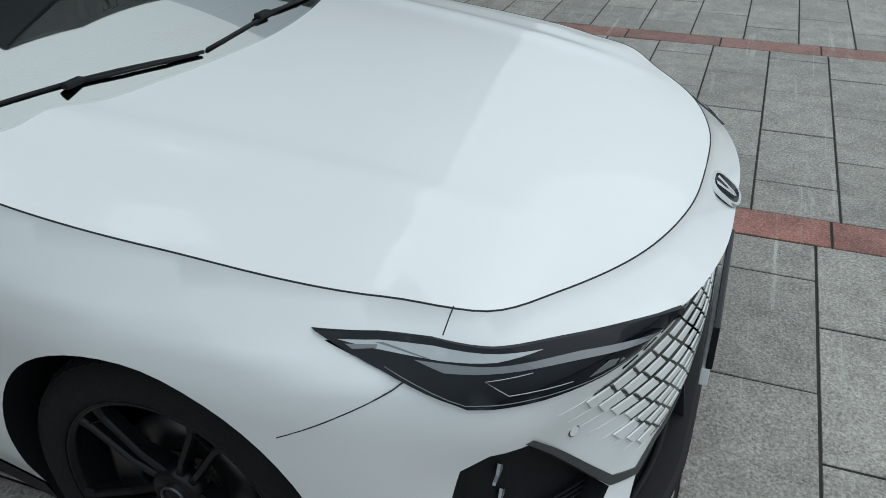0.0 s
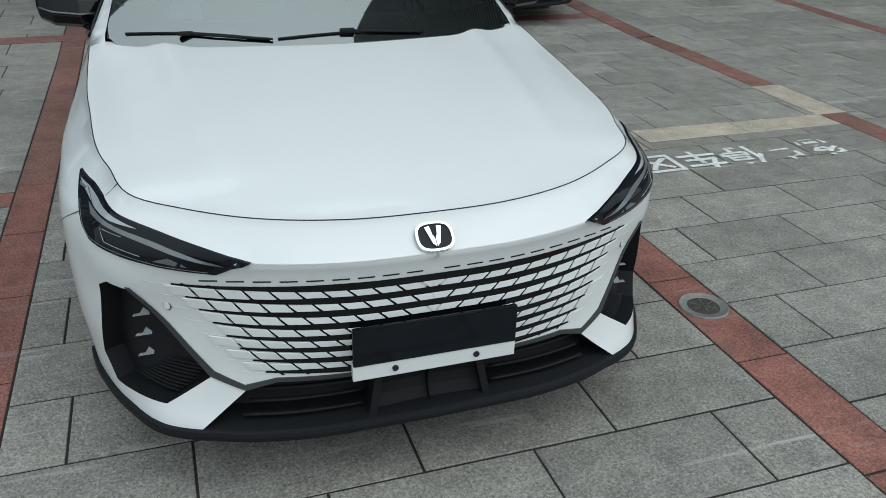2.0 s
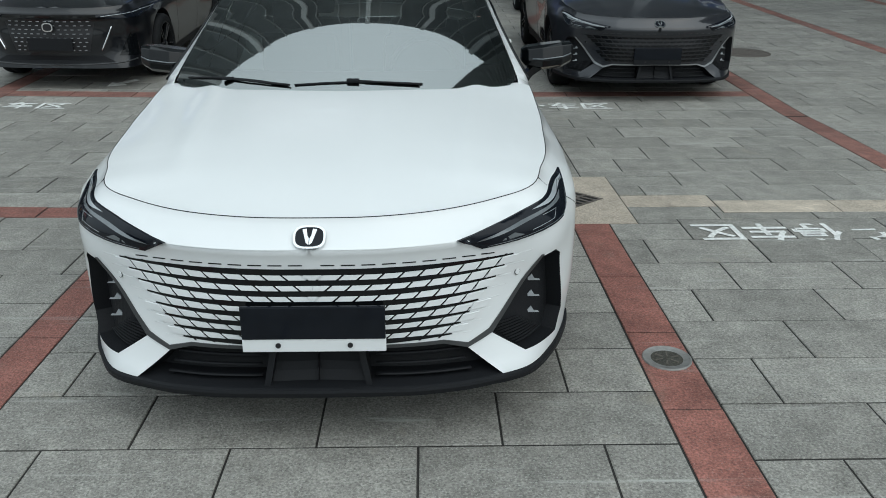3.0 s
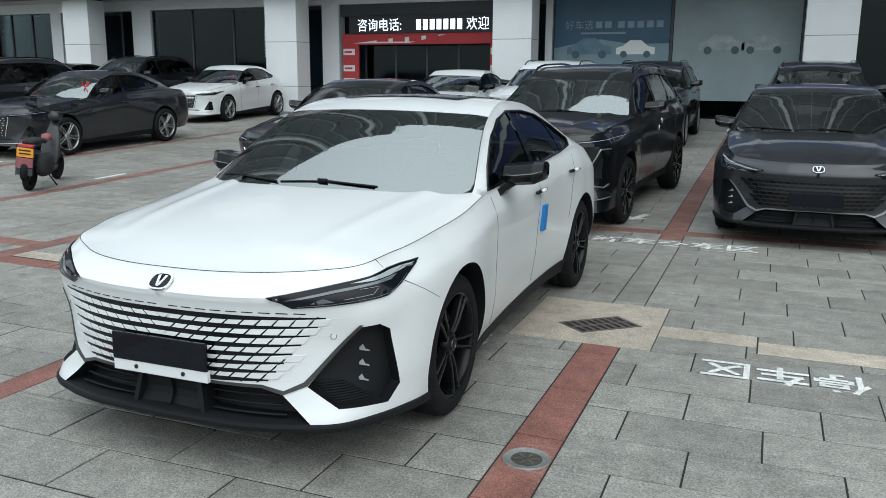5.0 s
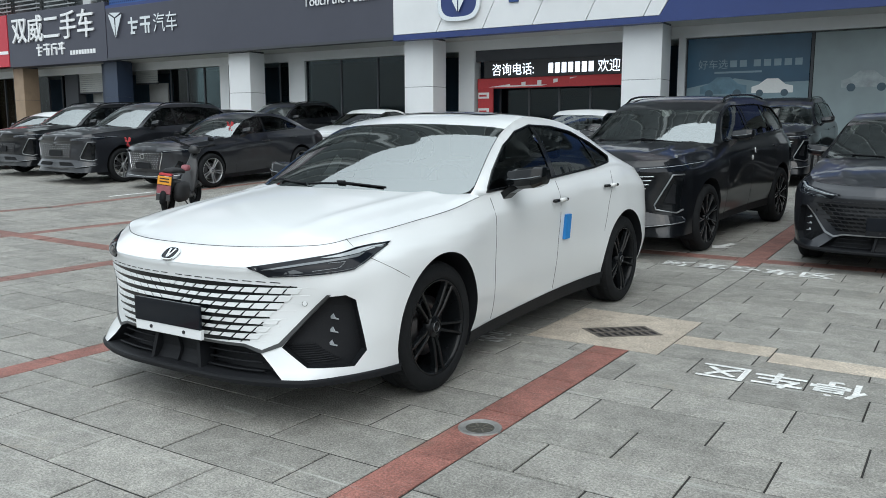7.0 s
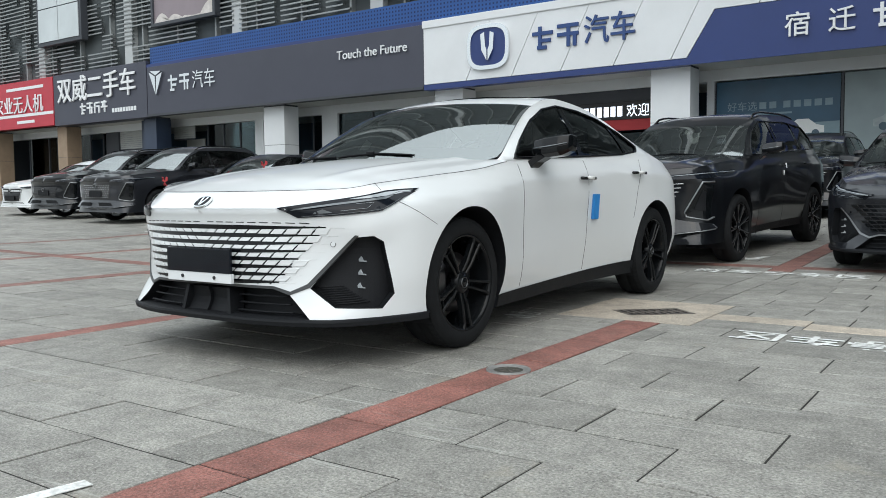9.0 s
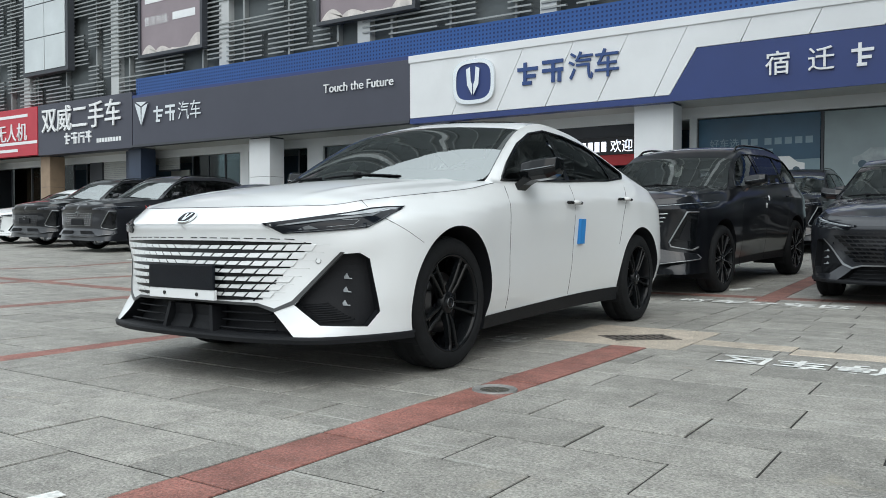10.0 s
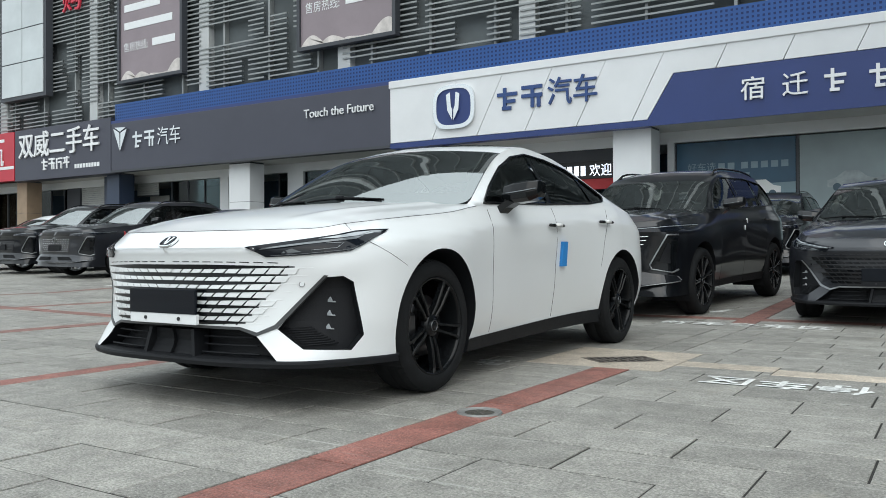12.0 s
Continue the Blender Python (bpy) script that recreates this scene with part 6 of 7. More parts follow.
# ---- faces of the other cars ----
def face(car, sh, body, kind, paint):
    """Grille, intakes, trim and plate panel of a plainer car."""
    suv = kind.startswith("suv")
    top, low = (0.905, 0.565) if suv else (0.735, 0.40)
    wide, narrow = (0.52, 0.46) if suv else (0.47, 0.38)
    if kind == "suv_low":
        top, low = 0.80, 0.56
    dots = kind in ("suv_dots", "sedan_dots", "sedan_slash")
    for side in (1, -1):
        grille = shade(sh, [(0.0, top - 0.008), (wide, top), (narrow, low), (0.0, low - 0.012)], LED_BOARD, car, "grille", 0.003, side, 0.01, "dark grille")
        rows = 8 if dots else 6
        for r in range(rows):
            z = low + (top - low) * (r + 0.5) / rows
            w = narrow + (wide - narrow) * (r + 0.5) / rows - 0.02
            if dots:
                k = 6
                for i in range(k):
                    a = w * (i + (0.15 if r % 2 else 0.45)) / k
                    b = min(a + w * 0.42 / k, w)
                    if kind != "sedan_slash":
                        strip_line(sh, [(a, z), (b, z)], 0.006, CHROME, grille, "grille_bar", 0.006, side)
                    else:
                        strip_line(sh, [(a, z), (b, z)], 0.0055, SATIN, grille, "grille_bar", 0.006, side)
            else:
                strip_line(sh, [(0.0, z), (w, z)], 0.006, DARK_TRIM if kind != "suv" else CHROME, grille, "grille_bar", 0.005, side, "", 0.7)
        if suv:
            corner = [(0.918, 0.86), (0.86, 0.885), (0.71, 0.575), (0.75, 0.525), (0.90, 0.515)]
            rec = shade(sh, corner, PIANO, car, "corner_intake", 0.004, side, 0.02, "gloss black triangular corner intake")
            strip_line(sh, [(0.92, 0.895), (0.855, 0.895), (0.705, 0.585), (0.72, 0.54), (0.88, 0.50), (0.915, 0.53)], 0.011, SATIN, car, "corner_trim", 0.006, side, "satin grey corner trim", 0.8)
            if kind == "suv":
                for n in range(5):
                    z = 0.875 - 0.042 * n
                    strip_line(sh, [(0.46, z), (0.70 - 0.025 * n, z + 0.006)], 0.010, CHROME, car, "grille_dash", 0.007, side, "bright dash at the end of the grille", 0.6)
            poly = [sh.front(x, z) for x, z in ((0.0, 0.52), (0.60, 0.52), (0.70, 0.50), (0.90, 0.46), (0.915, 0.42), (0.66, 0.38), (0.0, 0.365))]
            pp, tt = sheet(poly, (), 0.04)
            v = sh.skin(pp[:, 0], pp[:, 1], np.interp(pp[:, 1], [0.365, 0.52], [0.070, 0.004]))
            t2 = facing(v, tt, np.array([0, 2.4, 0.6]))
            v, t2 = thicken(v, t2, (0, 0.03, 0))
            v, t2 = (v, t2) if side > 0 else mirror_x(v, t2)
            mesh_object("chin_panel", v, t2, paint, car, "sloping chin panel in body colour", False)
            strip_line(sh, [(0.0, 0.352), (0.60, 0.362), (0.80, 0.39), (0.91, 0.41)], 0.008, SATIN, car, "chin_strip", 0.055, side, "thin satin strip under the chin", 0.7)
            inner = [(0.875, 0.79), (0.855, 0.81), (0.785, 0.615), (0.865, 0.595)]
            shade(sh, inner, PLASTIC, rec, "duct", 0.008, side, 0.01)
            shade(sh, [(0.15, 0.475), (0.50, 0.475), (0.60, 0.40), (0.15, 0.395)], PLASTIC, car, "lower_intake", 0.058, side, 0.02)
            pts = [(float(sh.rail(y)) * 0.93, y, float(sh.top_z(sh.rail(y) * 0.93, y)) + 0.03) for y in np.linspace(2.25, 3.95, 14)]
            pts[0], pts[-1] = (pts[0][0], pts[0][1], pts[0][2] - 0.035), (pts[-1][0], pts[-1][1], pts[-1][2] - 0.035)
            tube("roof_rail", [(x * side, y, z) for x, y, z in pts], 0.014, PIANO, car)
        else:
            shade(sh, [(0.0, 0.36), (0.50, 0.365), (0.62, 0.30), (0.0, 0.27)], PLASTIC, car, "lower_intake", 0.003, side, 0.02)
            rec = shade(sh, [(0.80, 0.56), (0.76, 0.58), (0.66, 0.36), (0.82, 0.34)], PIANO, car, "corner_intake", 0.004, side, 0.015, "gloss black triangular corner intake")
            if kind == "sedan_slash":
                strip_line(sh, [(0.615, 0.66), (0.50, 0.42)], 0.016, CHROME, car, "silver_slash", 0.006, side, "silver slash in the bumper", 0.6)
            else:
                strip_line(sh, [(0.50, 0.74), (0.41, 0.40)], 0.010, CHROME, car, "grille_surround", 0.006, side)
            strip_line(sh, [(0.0, 0.262), (0.62, 0.285), (0.80, 0.31)], 0.010, CHROME if paint is not BLACK_PAINT else DARK_TRIM, car, "lip_trim", 0.006, side, "", 0.6)
    y = float(sh.skin(np.array([0.0]), np.array([(top + low) / 2]))[0, 1])
    z = low + 0.02 if not suv else low + 0.03
    box("plate_panel", (-0.23, y - 0.028, z), (0.23, y - 0.012, z + 0.13), PLASTIC, car, "blank dark plate panel", 0.004)
    bm = bmesh.new()
    zb = top - 0.075
    add_prism(bm, [(x, y - 0.02, q) for x, q in rounded(0, zb, 0.055, 0.046, 2.9, 20)], (0, -0.012, 0), (0, 0.01, 0))
    bmesh.ops.recalc_face_normals(bm, faces=bm.faces)
    badge = part("emblem", bm, CHROME, car)
    bm = bmesh.new()
    add_prism(bm, [(x, y - 0.033, q) for x, q in rounded(0, zb, 0.042, 0.034, 2.9, 20)], (0, -0.002, 0), (0, 0.004, 0))
    bmesh.ops.recalc_face_normals(bm, faces=bm.faces)
    part("emblem_field", bm, LED_BOARD, badge)


def ribbon(x, y, z, s=1.0):
    """A small tied bow of red cloth."""
    r = thing("red_ribbon", "small red ribbon bow tied to a parked car", "ribbon", pose(x, y, z))
    for dx, dz, w in ((-0.07, 0.05, 0.06), (0.07, 0.05, 0.06), (-0.03, -0.07, 0.03), (0.035, -0.08, 0.03)):
        bm = bmesh.new()
        add_prism(bm, [(0, 0, 0), (s * (dx - w * 0.4), 0, s * (dz + w)), (s * (dx + w * 0.5), 0, s * (dz + w * 0.6)), (s * (dx * 1.2), 0, s * (dz - w * 0.4))], (0, -0.008, 0), (0, 0.008, 0))
        bmesh.ops.recalc_face_normals(bm, faces=bm.faces)
        part("loop", bm, FLAG_RED, r)


# ---- the parked cars ----
PARKED = [
    (FASTBACK, GREY_PAINT, 2.69, 5.84, 0, "dark grey fastback sedan parked nose out", RIM_BLACK, "fastback", True),
    (SUV, BLACK_PAINT, -0.14, 5.76, -4.9, "black sport utility car with chrome grille bars", RIM_BLACK, "suv", True),
    (SEDAN, BLACK_PAINT, -3.55, 6.45, 0, "black sedan with silver bumper slashes", RIM_BLACK, "sedan_slash", False),
    (SUV, BLACK_PAINT, -0.35, 14.2, 0, "black sport utility car in the second row", RIM_SILVER, "suv", False),
    (SUV, BLACK_PAINT, 2.98, 12.3, 0, "black sport utility car behind a grey fastback", RIM_SILVER, "suv_low", False),
    (SEDAN, WHITE_PAINT, -4.9, 14.0, 0, "white sedan in the second row", RIM_SILVER, "sedan", False),
    (SUV, WHITE_PAINT, -2.5, 13.8, 0, "white sport utility car in the second row", RIM_SILVER, "suv_low", True),
    (SEDAN, GREY_PAINT, -10.6, 7.98, 0.8, "dark grey sedan with silver wheels and red ribbons", RIM_SILVER, "sedan_dots", True),
    (SUV, GREY_PAINT, -13.3, 7.85, 0, "dark grey sport utility car with a silver dotted grille", RIM_SILVER, "suv_dots", True),
    (SUV, BLACK_PAINT, -16.3, 8.35, 0, "black sport utility car with a slim lower grille", RIM_SILVER, "suv_low", True),
    (SEDAN, WHITE_PAINT, -19.0, 8.9, 0, "white sedan at the far end of the row", RIM_SILVER, "sedan", False),
    (SEDAN, WHITE_PAINT, -12.5, 15.4, 4, "white sedan with a dark honeycomb grille", RIM_SILVER, "sedan_dots", False),
    (SUV, BLACK_PAINT, -15.6, 14.9, 0, "black sport utility car near the shop fronts", RIM_SILVER, "suv_low", False),
    (SEDAN, BLACK_PAINT, -18.6, 15.0, 0, "black sedan near the shop fronts", RIM_SILVER, "sedan", False),
]
for style, paint, x, y, turn, label, rims, kind, covered in PARKED:
    near = y < 8 and x > -5
    made, shape_of, shell = build_car(style, paint, label, on_ground(x, y + 1.0, 0, turn) @ Matrix.Translation((0, -1.0, 0)), "parked cars", rims, 0.05 if near else 0.09, cover=covered)
    if kind == "fastback":
        fastback_front(made, shape_of, shell, PIANO, LED_BOARD, False)
    else:
        face(made, shape_of, shell, kind, paint)
    if covered and near:
        # protective white tape on the front door handle
        for side in (1, -1):
            hz = float(shape_of.shoulder(2.52)) - 0.13
            for dz in (0.0, -0.09):
                q = np.array([shape_of.side(2.53 + 0.01 * dz, hz + dz + d) for d in (0.03, -0.03)])
                tube("handle_tape", shape_of.skin(q[:, 0], q[:, 1], 0.036 if dz == 0 else 0.004) * (side, 1, 1), 0.012, PAPER, made, "white protective tape on the door handle", False, 0.6)
ribbon(-9.75, 9.55, 1.42)
ribbon(-11.35, 8.25, 1.10)
ribbon(-12.0, 17.2, 1.55)
ribbon(-1.65, 15.4, 1.5)

# ---- the electric scooter ----
scooter = thing("electric_scooter", "dark electric scooter with an orange plate on its rear carrier", "scooter", on_ground(-7.15, 5.8, 0, 28) @ pose(0, 0, 0, 0, 8, 0) @ Matrix.Diagonal((0.97, 0.97, 0.97, 1)))
for y, r in ((0.0, 0.20), (1.12, 0.20)):
    hub = new("wheel")
    hub.parent = scooter
    hub.matrix_basis = pose(0, y, r)
    lathe("tyre", [(-0.04, r - 0.06), (-0.045, r - 0.03), (-0.03, r - 0.005), (0, r), (0.03, r - 0.005), (0.045, r - 0.03), (0.04, r - 0.06), (-0.04, r - 0.06)], RUBBER, hub, "", 28)
    lathe("rim", [(-0.04, r - 0.06), (-0.03, r - 0.075), (-0.03, 0.05), (-0.05, 0.03), (-0.05, 0.001)], RIM_SILVER, hub, "", 24)
SCOOT = material("dark_grey_scooter_plastic", (0.03, 0.032, 0.034), rough=0.4, vary=0.2, scale=8)
PLATE_ORANGE = material("orange_plate", (0.75, 0.33, 0.03), rough=0.5, vary=0.1, scale=20)
PANEL_PINK = material("faded_red_panel", (0.27, 0.085, 0.10), rough=0.6, vary=0.2, scale=15)


def loft(name, rows, mat, parent, label=""):
    """A rounded hull through rows of (y, z, half width, half height)."""
    bm = bmesh.new()
    rings = []
    for y, z, a, b in rows:
        rings.append([bm.verts.new((a * math.copysign(abs(math.cos(t)) ** 0.7, math.cos(t)), y, z + b * math.copysign(abs(math.sin(t)) ** 0.7, math.sin(t)))) for t in np.linspace(0, 2 * math.pi, 12, False)])
    for p0, p1 in zip(rings, rings[1:]):
        for i in range(12):
            bm.faces.new((p0[i], p0[(i + 1) % 12], p1[(i + 1) % 12], p1[i]))
    bm.faces.new(rings[0])
    bm.faces.new(rings[-1])
    bmesh.ops.recalc_face_normals(bm, faces=bm.faces)
    return part(name, bm, mat, parent, label, True)


loft("body", [(-0.16, 0.52, 0.08, 0.06), (0.0, 0.48, 0.10, 0.10), (0.25, 0.42, 0.11, 0.13), (0.42, 0.32, 0.10, 0.09), (0.70, 0.25, 0.13, 0.05), (0.80, 0.27, 0.11, 0.05)], SCOOT, scooter)
loft("seat", [(-0.15, 0.70, 0.07, 0.025), (0.0, 0.70, 0.10, 0.04), (0.28, 0.69, 0.10, 0.04), (0.40, 0.66, 0.08, 0.03)], CABIN, scooter)
loft("leg_shield", [(0.72, 0.30, 0.12, 0.05), (0.80, 0.50, 0.14, 0.12), (0.88, 0.70, 0.10, 0.10), (0.92, 0.88, 0.06, 0.06)], SCOOT, scooter)
loft("front_mudguard", [(0.92, 0.34, 0.05, 0.05), (1.10, 0.43, 0.06, 0.03), (1.28, 0.36, 0.05, 0.03)], SCOOT, scooter)
tube("steering_column", [(0, 1.10, 0.22), (0, 0.98, 0.60), (0, 0.90, 0.98)], 0.022, PLASTIC, scooter)
bars = tube("handlebar", [(-0.36, 0.80, 1.12), (-0.18, 0.86, 1.06), (0, 0.89, 1.02), (0.18, 0.86, 1.06), (0.36, 0.80, 1.12)], 0.018, PLASTIC, scooter)
for s in (-1, 1):
    tube("grip", [(s * 0.25, 0.835, 1.085), (s * 0.38, 0.795, 1.125)], 0.025, RUBBER, bars)
    tube("mirror_stalk", [(s * 0.2, 0.86, 1.03), (s * 0.28, 0.85, 1.18)], 0.006, PLASTIC, bars)
    bm = bmesh.new()
    add_box(bm, (s * 0.29 - 0.05, 0.84, 1.17), (s * 0.29 + 0.05, 0.86, 1.23), 0.012)
    part("mirror", bm, PIANO, bars)
loft("headlamp", [(0.86, 0.98, 0.08, 0.06), (0.95, 0.99, 0.10, 0.07), (1.02, 0.97, 0.07, 0.05)], SCOOT, scooter)
loft("delivery_bag", [(0.52, 0.68, 0.04, 0.03), (0.58, 0.70, 0.07, 0.05), (0.66, 0.70, 0.06, 0.05), (0.72, 0.68, 0.04, 0.03)], PANEL_PINK, scooter, "faded red cloth bag on the footboard")
box("rear_plate", (-0.11, -0.215, 0.50), (0.11, -0.20, 0.63), PLATE_ORANGE, scooter, "orange plate with unreadable bars", 0.004)
for z in (0.54, 0.585):
    box("plate_bar", (-0.075, -0.219, z), (0.075, -0.2145, z + 0.018), CABIN, scooter)
box("pink_panel", (-0.11, -0.225, 0.36), (0.11, -0.21, 0.49), PANEL_PINK, scooter, "", 0.004)
box("grey_panel", (-0.11, -0.228, 0.25), (0.11, -0.213, 0.35), DARK_TRIM, scooter, "", 0.004)
for q in (-0.115, 0.115):
    tube("carrier_rod", [(q, -0.20, 0.24), (q, -0.20, 0.66), (q * 0.8, 0.05, 0.66)], 0.007, PLASTIC, scooter)
loft("side_bag", [(-0.10, 0.40, 0.05, 0.10), (0.0, 0.38, 0.09, 0.16), (0.22, 0.38, 0.09, 0.16), (0.30, 0.40, 0.05, 0.10)], CABIN, scooter, "black saddle bag").location.x = 0.16
box("tail_lamp", (-0.10, -0.20, 0.64), (0.10, -0.12, 0.675), FLAG_RED, scooter, "red tail lamp", 0.01)
loft("rear_mudguard", [(-0.24, 0.28, 0.05, 0.10), (-0.17, 0.40, 0.055, 0.12), (0.0, 0.44, 0.06, 0.04)], PLASTIC, scooter)
tube("side_stand", [(0.06, 0.42, 0.25), (0.24, 0.46, 0.01)], 0.011, PLASTIC, scooter)


# ---- paving: one ground sheet of joint sand, slabs bedded on it ----
mesh_ground = bmesh.new()
ground_x = [-400, -46, -34, -22, -12, -2, 20, 400]
ground_y = [-400, -12, 5.5, 12, 18.5, 40, 400]
grid = [[mesh_ground.verts.new((x, y, rise(x, y) - 0.0042)) for x in ground_x] for y in ground_y]
for row0, row1 in zip(grid, grid[1:]):
    for i in range(len(ground_x) - 1):
        mesh_ground.faces.new((row0[i], row0[i + 1], row1[i + 1], row1[i]))
ground = tagged(part("ground", mesh_ground, JOINT), "dark sandy bed under the granite paving", "ground", kind="structure")

BANDS = [(-9.72, -9.50), (-6.95, -6.73), (-4.22, -4.00), (-1.44, -1.25), (1.27, 1.50), (3.83, 4.05), (6.55, 6.77), (9.3, 9.5)]
slab_meshes = {}


def slab_mesh(w, d, mat):
    """A slab with chamfered top edges, its middle on the origin, its top at z = 0."""
    key = (round(w, 3), round(d, 3), mat.name)
    if key not in slab_meshes:
        a, b, c = w / 2 - 0.0044, d / 2 - 0.0048, 0.0022
        v = [(x * a, y * b, z) for z in (-0.022, -c) for x, y in ((-1, -1), (1, -1), (1, 1), (-1, 1))]
        v += [(x * (a - c), y * (b - c), 0) for x, y in ((-1, -1), (1, -1), (1, 1), (-1, 1))]
        f = [(8, 9, 10, 11)] + [(k + i, k + (i + 1) % 4, k + 4 + (i + 1) % 4, k + 4 + i) for k in (0, 4) for i in range(4)]
        me = bpy.data.meshes.new("paving_slab")
        me.from_pydata(v, [], f)
        me.materials.append(mat)
        slab_meshes[key] = me
    return slab_meshes[key]


joined = {}


def lay(x0, y0, x1, y1, near_mat, far_mat):
    if x1 - x0 < 0.03 or y1 - y0 < 0.03:
        return
    cx, cy = (x0 + x1) / 2, (y0 + y1) / 2
    near = -3.9 < cx < 3.9 and -1.7 < cy < 3.0
    z = random.uniform(-0.0016, 0.0014)
    tilt = (random.uniform(-0.12, 0.12), random.uniform(-0.08, 0.08))
    me = slab_mesh(x1 - x0, y1 - y0, near_mat if near else far_mat)
    m = on_ground(cx, cy, z) @ pose(0, 0, 0, *tilt)
    if near:
        ob = new("paving_slab", me)
        ob.parent, ob.matrix_basis = ground, m
    else:
        joined.setdefault(far_mat.name, (far_mat, [], []))
        _, vs, fs = joined[far_mat.name]
        k = len(vs)
        vs += [tuple(m @ v.co) for v in me.vertices]
        fs += [tuple(k + i for i in f.vertices) for f in me.polygons]


def minus(rect, hole):
    x0, y0, x1, y1 = rect
    a0, b0, a1, b1 = hole
    if a0 >= x1 or a1 <= x0 or b0 >= y1 or b1 <= y0:
        return [rect]
    out = [(x0, y0, x1, b0), (x0, b1, x1, y1), (x0, max(y0, b0), a0, min(y1, b1)), (a1, max(y0, b0), x1, min(y1, b1))]
    return [r for r in out if r[2] - r[0] > 0.03 and r[3] - r[1] > 0.03]


CROSS = [(-4.00, 2.55, -1.44, 2.75, RED_SLAB, RED_FAR), (-9.5, 3.12, -4.22, 3.36, RED_SLAB, RED_FAR), (-4.0, 6.24, 3.83, 6.47, RED_SLAB, RED_FAR),
         (1.68, 2.70, 2.28, 2.94, BEIGE_SLAB, BEIGE_SLAB), (2.28, 2.58, 3.83, 2.82, BEIGE_SLAB, BEIGE_SLAB), (0.78, 2.38, 1.68, 3.38, None, None),
         (3.80, 2.80, 4.08, 3.56, BEIGE_SLAB, BEIGE_SLAB), (-4.0, 2.78, -3.3, 3.0, BEIGE_SLAB, BEIGE_SLAB)]
edges = [-46.0, -37, -28, -19, -12.4] + [b for pair in BANDS for b in pair] + [12.2, 18.0]
spans = [(a, b) for a, b in zip(edges, edges[1:]) if (a, b) not in BANDS]
pitch = 0.352
LAID = {(-1.25, 1.27): (0.0925, 0.98, 0.665, 0.66), (1.50, 3.83): (-0.007, 1.79, 2.085, 0.62)}
for n, (a, b) in enumerate(spans):
    # where the rows begin, the first cross joint of odd and of even rows, the slabs' length
    shift, odd, even, long = LAID.get((a, b), (0.03 + 0.07 * (n % 4), a + 0.33, a + 0.65, 0.64))
    rows = range(-30, 54) if b > -13 else range(12, 54)
    for r in rows:
        y0 = shift + r * pitch
        y1 = y0 + pitch
        first = (odd if r % 2 else even) - 0.07 * ((y0 + y1) / 2 if abs(y0) < 6 else 0.0) + random.uniform(-0.012, 0.012)
        first = round(first, 2)
        cuts = [a] + [c for c in (first + long * i for i in range(-70, 71)) if a + 0.09 < c < b - 0.09] + [b]
        for c0, c1 in zip(cuts, cuts[1:]):
            rects = [(c0, y0, c1, y1)]
            for cross in CROSS:
                rects = [q for rect in rects for q in minus(rect, cross[:4])]
            for rect in rects:
                lay(*rect, SLAB, SLAB_FAR)
for a, b in BANDS:
    y = -10.4
    while y < 19:
        step_y = 0.63
        rects = [(a, y, b, y + step_y)]
        for cross in CROSS[5:7]:
            rects = [q for rect in rects for q in minus(rect, cross[:4])]
        for rect in rects:
            plain = a == 1.27 and 3.3 < (rect[1] + rect[3]) / 2 < 6.2
            lay(*rect, SLAB if plain else RED_SLAB, SLAB_FAR if plain else RED_FAR)
        y += step_y
for x0, y0, x1, y1, near_mat, far_mat in CROSS:
    if near_mat is None:
        continue
    if x1 - x0 > y1 - y0:
        k = max(1, round((x1 - x0) / 0.66))
        for i in range(k):
            lay(x0 + (x1 - x0) * i / k, y0, x0 + (x1 - x0) * (i + 1) / k, y1, near_mat, far_mat)
    else:
        lay(x0, y0, x1, y1, near_mat, far_mat)
for name, (mat, vs, fs) in joined.items():
    tagged(mesh_object("paving_slabs", vs, fs, mat, ground, "granite paving slabs laid in running bond", False), kind="stuff")

# beige surround of the gully, with the slanted grate in its middle
GRATE = [(1.02, 2.75), (1.37, 3.05), (1.56, 2.87), (1.22, 2.58)]
pts, tri = sheet([(0.782, 2.382), (1.678, 2.382), (1.678, 3.378), (0.782, 3.378)], [GRATE], 0.2)
top = np.c_[pts, np.full(len(pts), -0.001)]
tri = facing(top, tri, np.array([1.2, 2.8, -5]))
mesh_object("gully_surround", *thicken(top, tri, (0, 0, -0.06)), BEIGE_SLAB, ground, "beige granite slab round the gully", False)
grate = thing("drain_grate", "black cast-iron gully grate set in beige stone", "drain grate")
g0, g1, g2, g3 = [Vector((*p, 0)) for p in GRATE]
for i in range(9):
    u0, u1 = (i + 0.0) / 8.45, (i + 0.45) / 8.45
    bm = bmesh.new()
    add_prism(bm, [g0.lerp(g1, u0), g0.lerp(g1, u1), g3.lerp(g2, u1), g3.lerp(g2, u0)], (0, 0, 0.001), (0, 0, -0.03))
    part("grate_bar", bm, IRON, grate)
for u0, u1 in ((0, 0.07), (0.46, 0.54), (0.93, 1.0)):
    bm = bmesh.new()
    add_prism(bm, [g0.lerp(g3, u0), g0.lerp(g3, u1), g1.lerp(g2, u1), g1.lerp(g2, u0)], (0, 0, 0.002), (0, 0, -0.032))
    part("grate_rail", bm, IRON, grate)
# thin black plate below the bars stands in for the gully's dark depth
bm = bmesh.new()
add_prism(bm, [g0, g3, g2, g1], (0, 0, -0.0035), (0, 0, -0.0045))
part("gully_shaft", bm, LED_BOARD, grate)

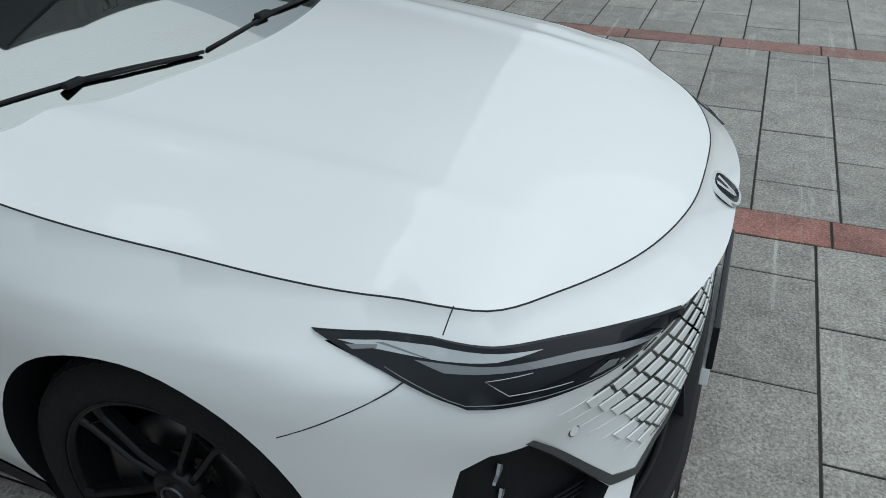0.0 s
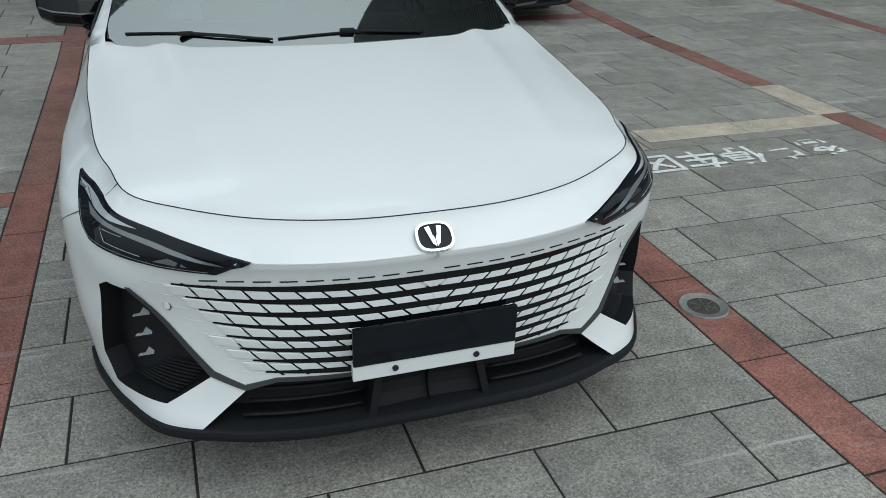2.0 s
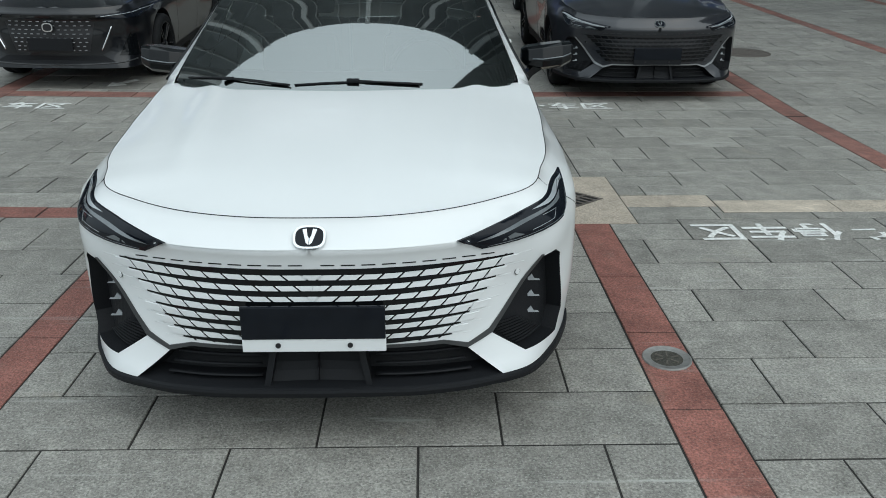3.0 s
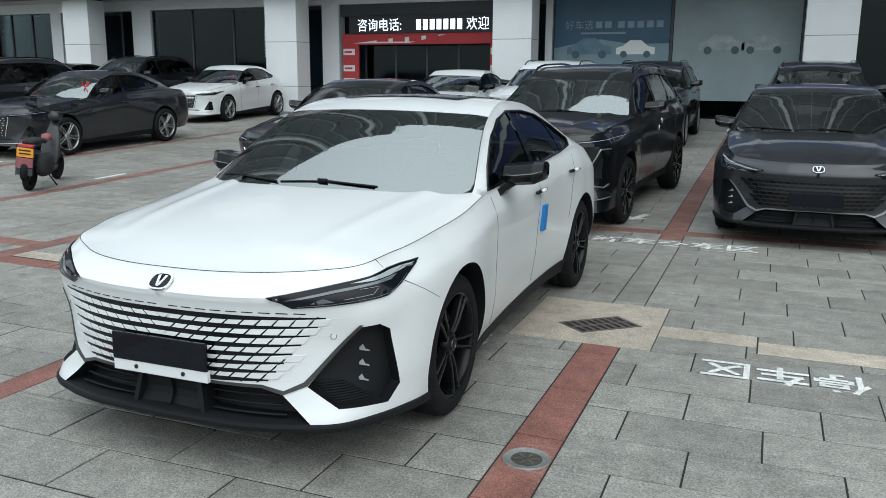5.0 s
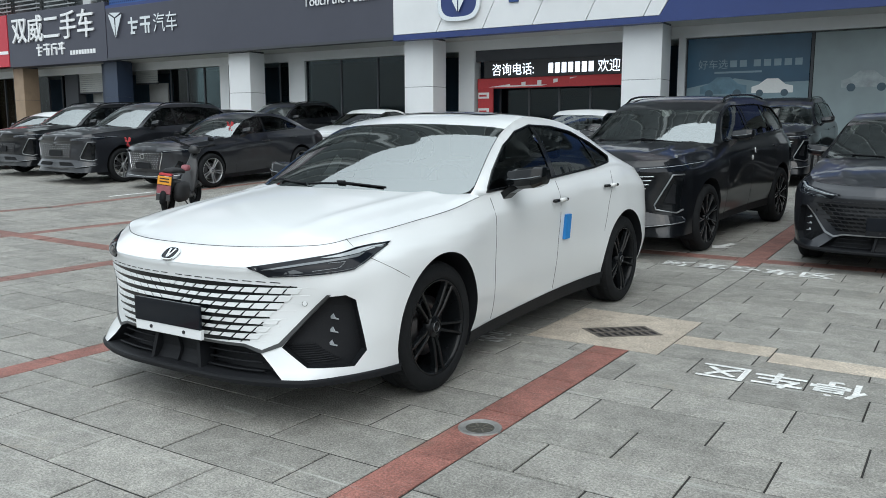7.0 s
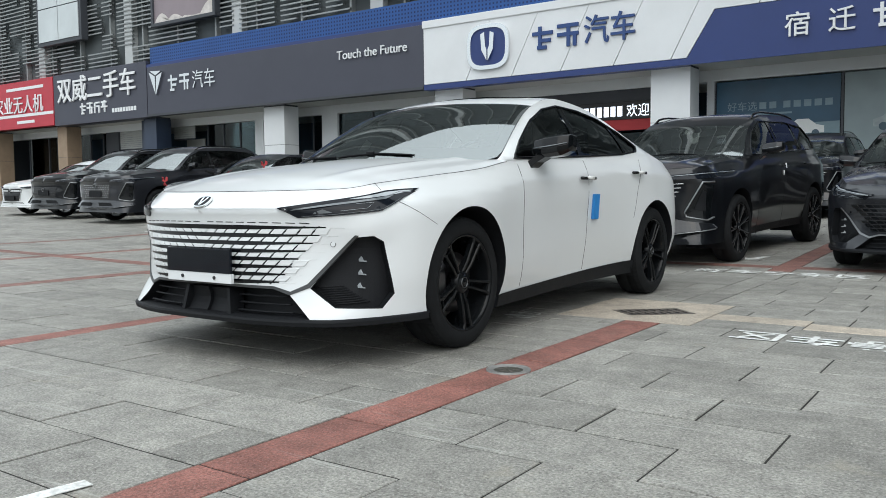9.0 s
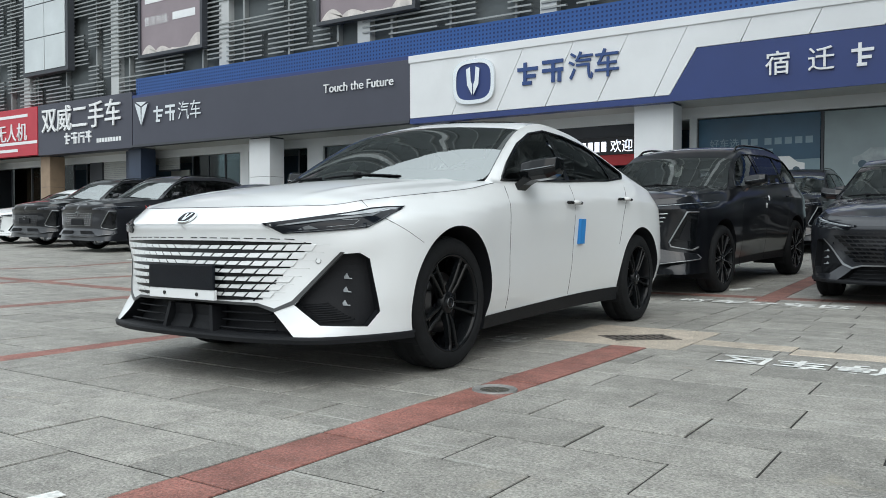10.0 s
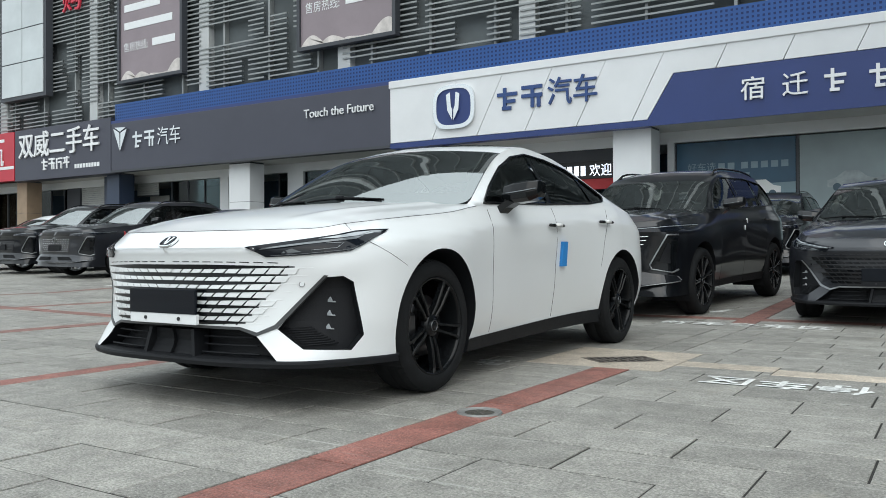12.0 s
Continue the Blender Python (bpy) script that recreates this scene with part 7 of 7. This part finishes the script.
# round floor drain cover in the red band
drain = thing("drain_cover", "round worn steel drain cover set in the red band", "drain cover", pose(1.392, 0.70, 0))
lathe("outer_ring", [(-0.02, 0.104), (0.004, 0.104), (0.007, 0.101), (0.007, 0.098), (0.004, 0.096), (0.003, 0.070), (0.001, 0.067), (-0.009, 0.066)], COVER_STEEL, drain, "", 40, "z")
lathe("lid", [(0.001, 0.069), (0.0025, 0.064), (0.0015, 0.052), (0.003, 0.03), (0.002, 0.001)], material("stained_lid", (0.060, 0.058, 0.048), rough=0.6, metal=0.2, vary=0.6, scale=60, grain=0.6, grain_scale=160, bump=0.6, bump_scale=70), drain, "", 40, "z")
for i in range(6):
    a = i * math.pi / 3 + 0.3
    bm = bmesh.new()
    d, e = Vector((math.cos(a), math.sin(a), 0)), Vector((-math.sin(a), math.cos(a), 0))
    add_prism(bm, [d * 0.020 - e * 0.003, d * 0.054 - e * 0.004, d * 0.054 + e * 0.004, d * 0.020 + e * 0.003], (0, 0, 0.0045), (0, 0, 0.001))
    part("lid_rib", bm, IRON, drain)
manhole = thing("manhole_cover", "round dark cast-iron manhole cover in the paving", "manhole cover", on_ground(4.67, 8.8, 0.002))
lathe("frame", [(-0.01, 0.34), (0.004, 0.34), (0.004, 0.30), (0.0, 0.295)], IRON, manhole, "", 36, "z")
lathe("lid", [(0.0, 0.295), (0.002, 0.29), (0.002, 0.2), (0.0, 0.19), (0.002, 0.18), (0.002, 0.001)], IRON, manhole, "", 36, "z")

# lettering painted on the paving
for x in (0.74, 3.455):
    t = text_mesh("painted_lettering", "客户停车区", 0.30, ROAD_PAINT, pose(x, 2.325, 0.0035, 0, 0, 180), squeeze=0.985, bold=0.0055)
    tagged(t, "worn white painted lettering on the grey paving", "road marking")
for x in (-4.78, 0.62):
    t = text_mesh("painted_lettering", "新车交车区", 0.27, ROAD_PAINT, on_ground(x, 5.70, 0.006), squeeze=1.2, bold=0.005)
    tagged(t, "worn white painted lettering on the grey paving", "road marking")


def arrow(x, y, turn, s=1.0):
    bm = bmesh.new()
    add_prism(bm, [(s * a, s * b, 0) for a, b in ((-0.04, -0.2), (0.04, -0.2), (0.04, 0.05), (0.12, 0.05), (0, 0.22), (-0.12, 0.05), (-0.04, 0.05))], (0, 0, 0.0035), (0, 0, 0.001))
    ob = part("painted_arrow", bm, ROAD_PAINT)
    ob.matrix_basis = on_ground(x, y, 0.002, turn)
    tagged(ob, "white painted arrow on the paving", "road marking")


arrow(0.90, 7.1, 160)
arrow(-3.0, 6.9, 150)
for x, y, w, d, turn in ((-10.08, 7.35, 0.09, 0.95, -4), (-7.1, 7.25, 0.08, 0.62, 0), (1.13, -1.36, 0.055, 0.25, -8)):
    bm = bmesh.new()
    add_prism(bm, [(-w / 2, -d / 2, 0), (w / 2, -d / 2, 0), (w / 2, d / 2, 0), (-w / 2, d / 2, 0)], (0, 0, 0.0035), (0, 0, 0.001))
    ob = part("painted_line", bm, ROAD_PAINT)
    ob.matrix_basis = on_ground(x, y, 0.002, turn)
    tagged(ob, "worn white painted line on the paving", "road marking")
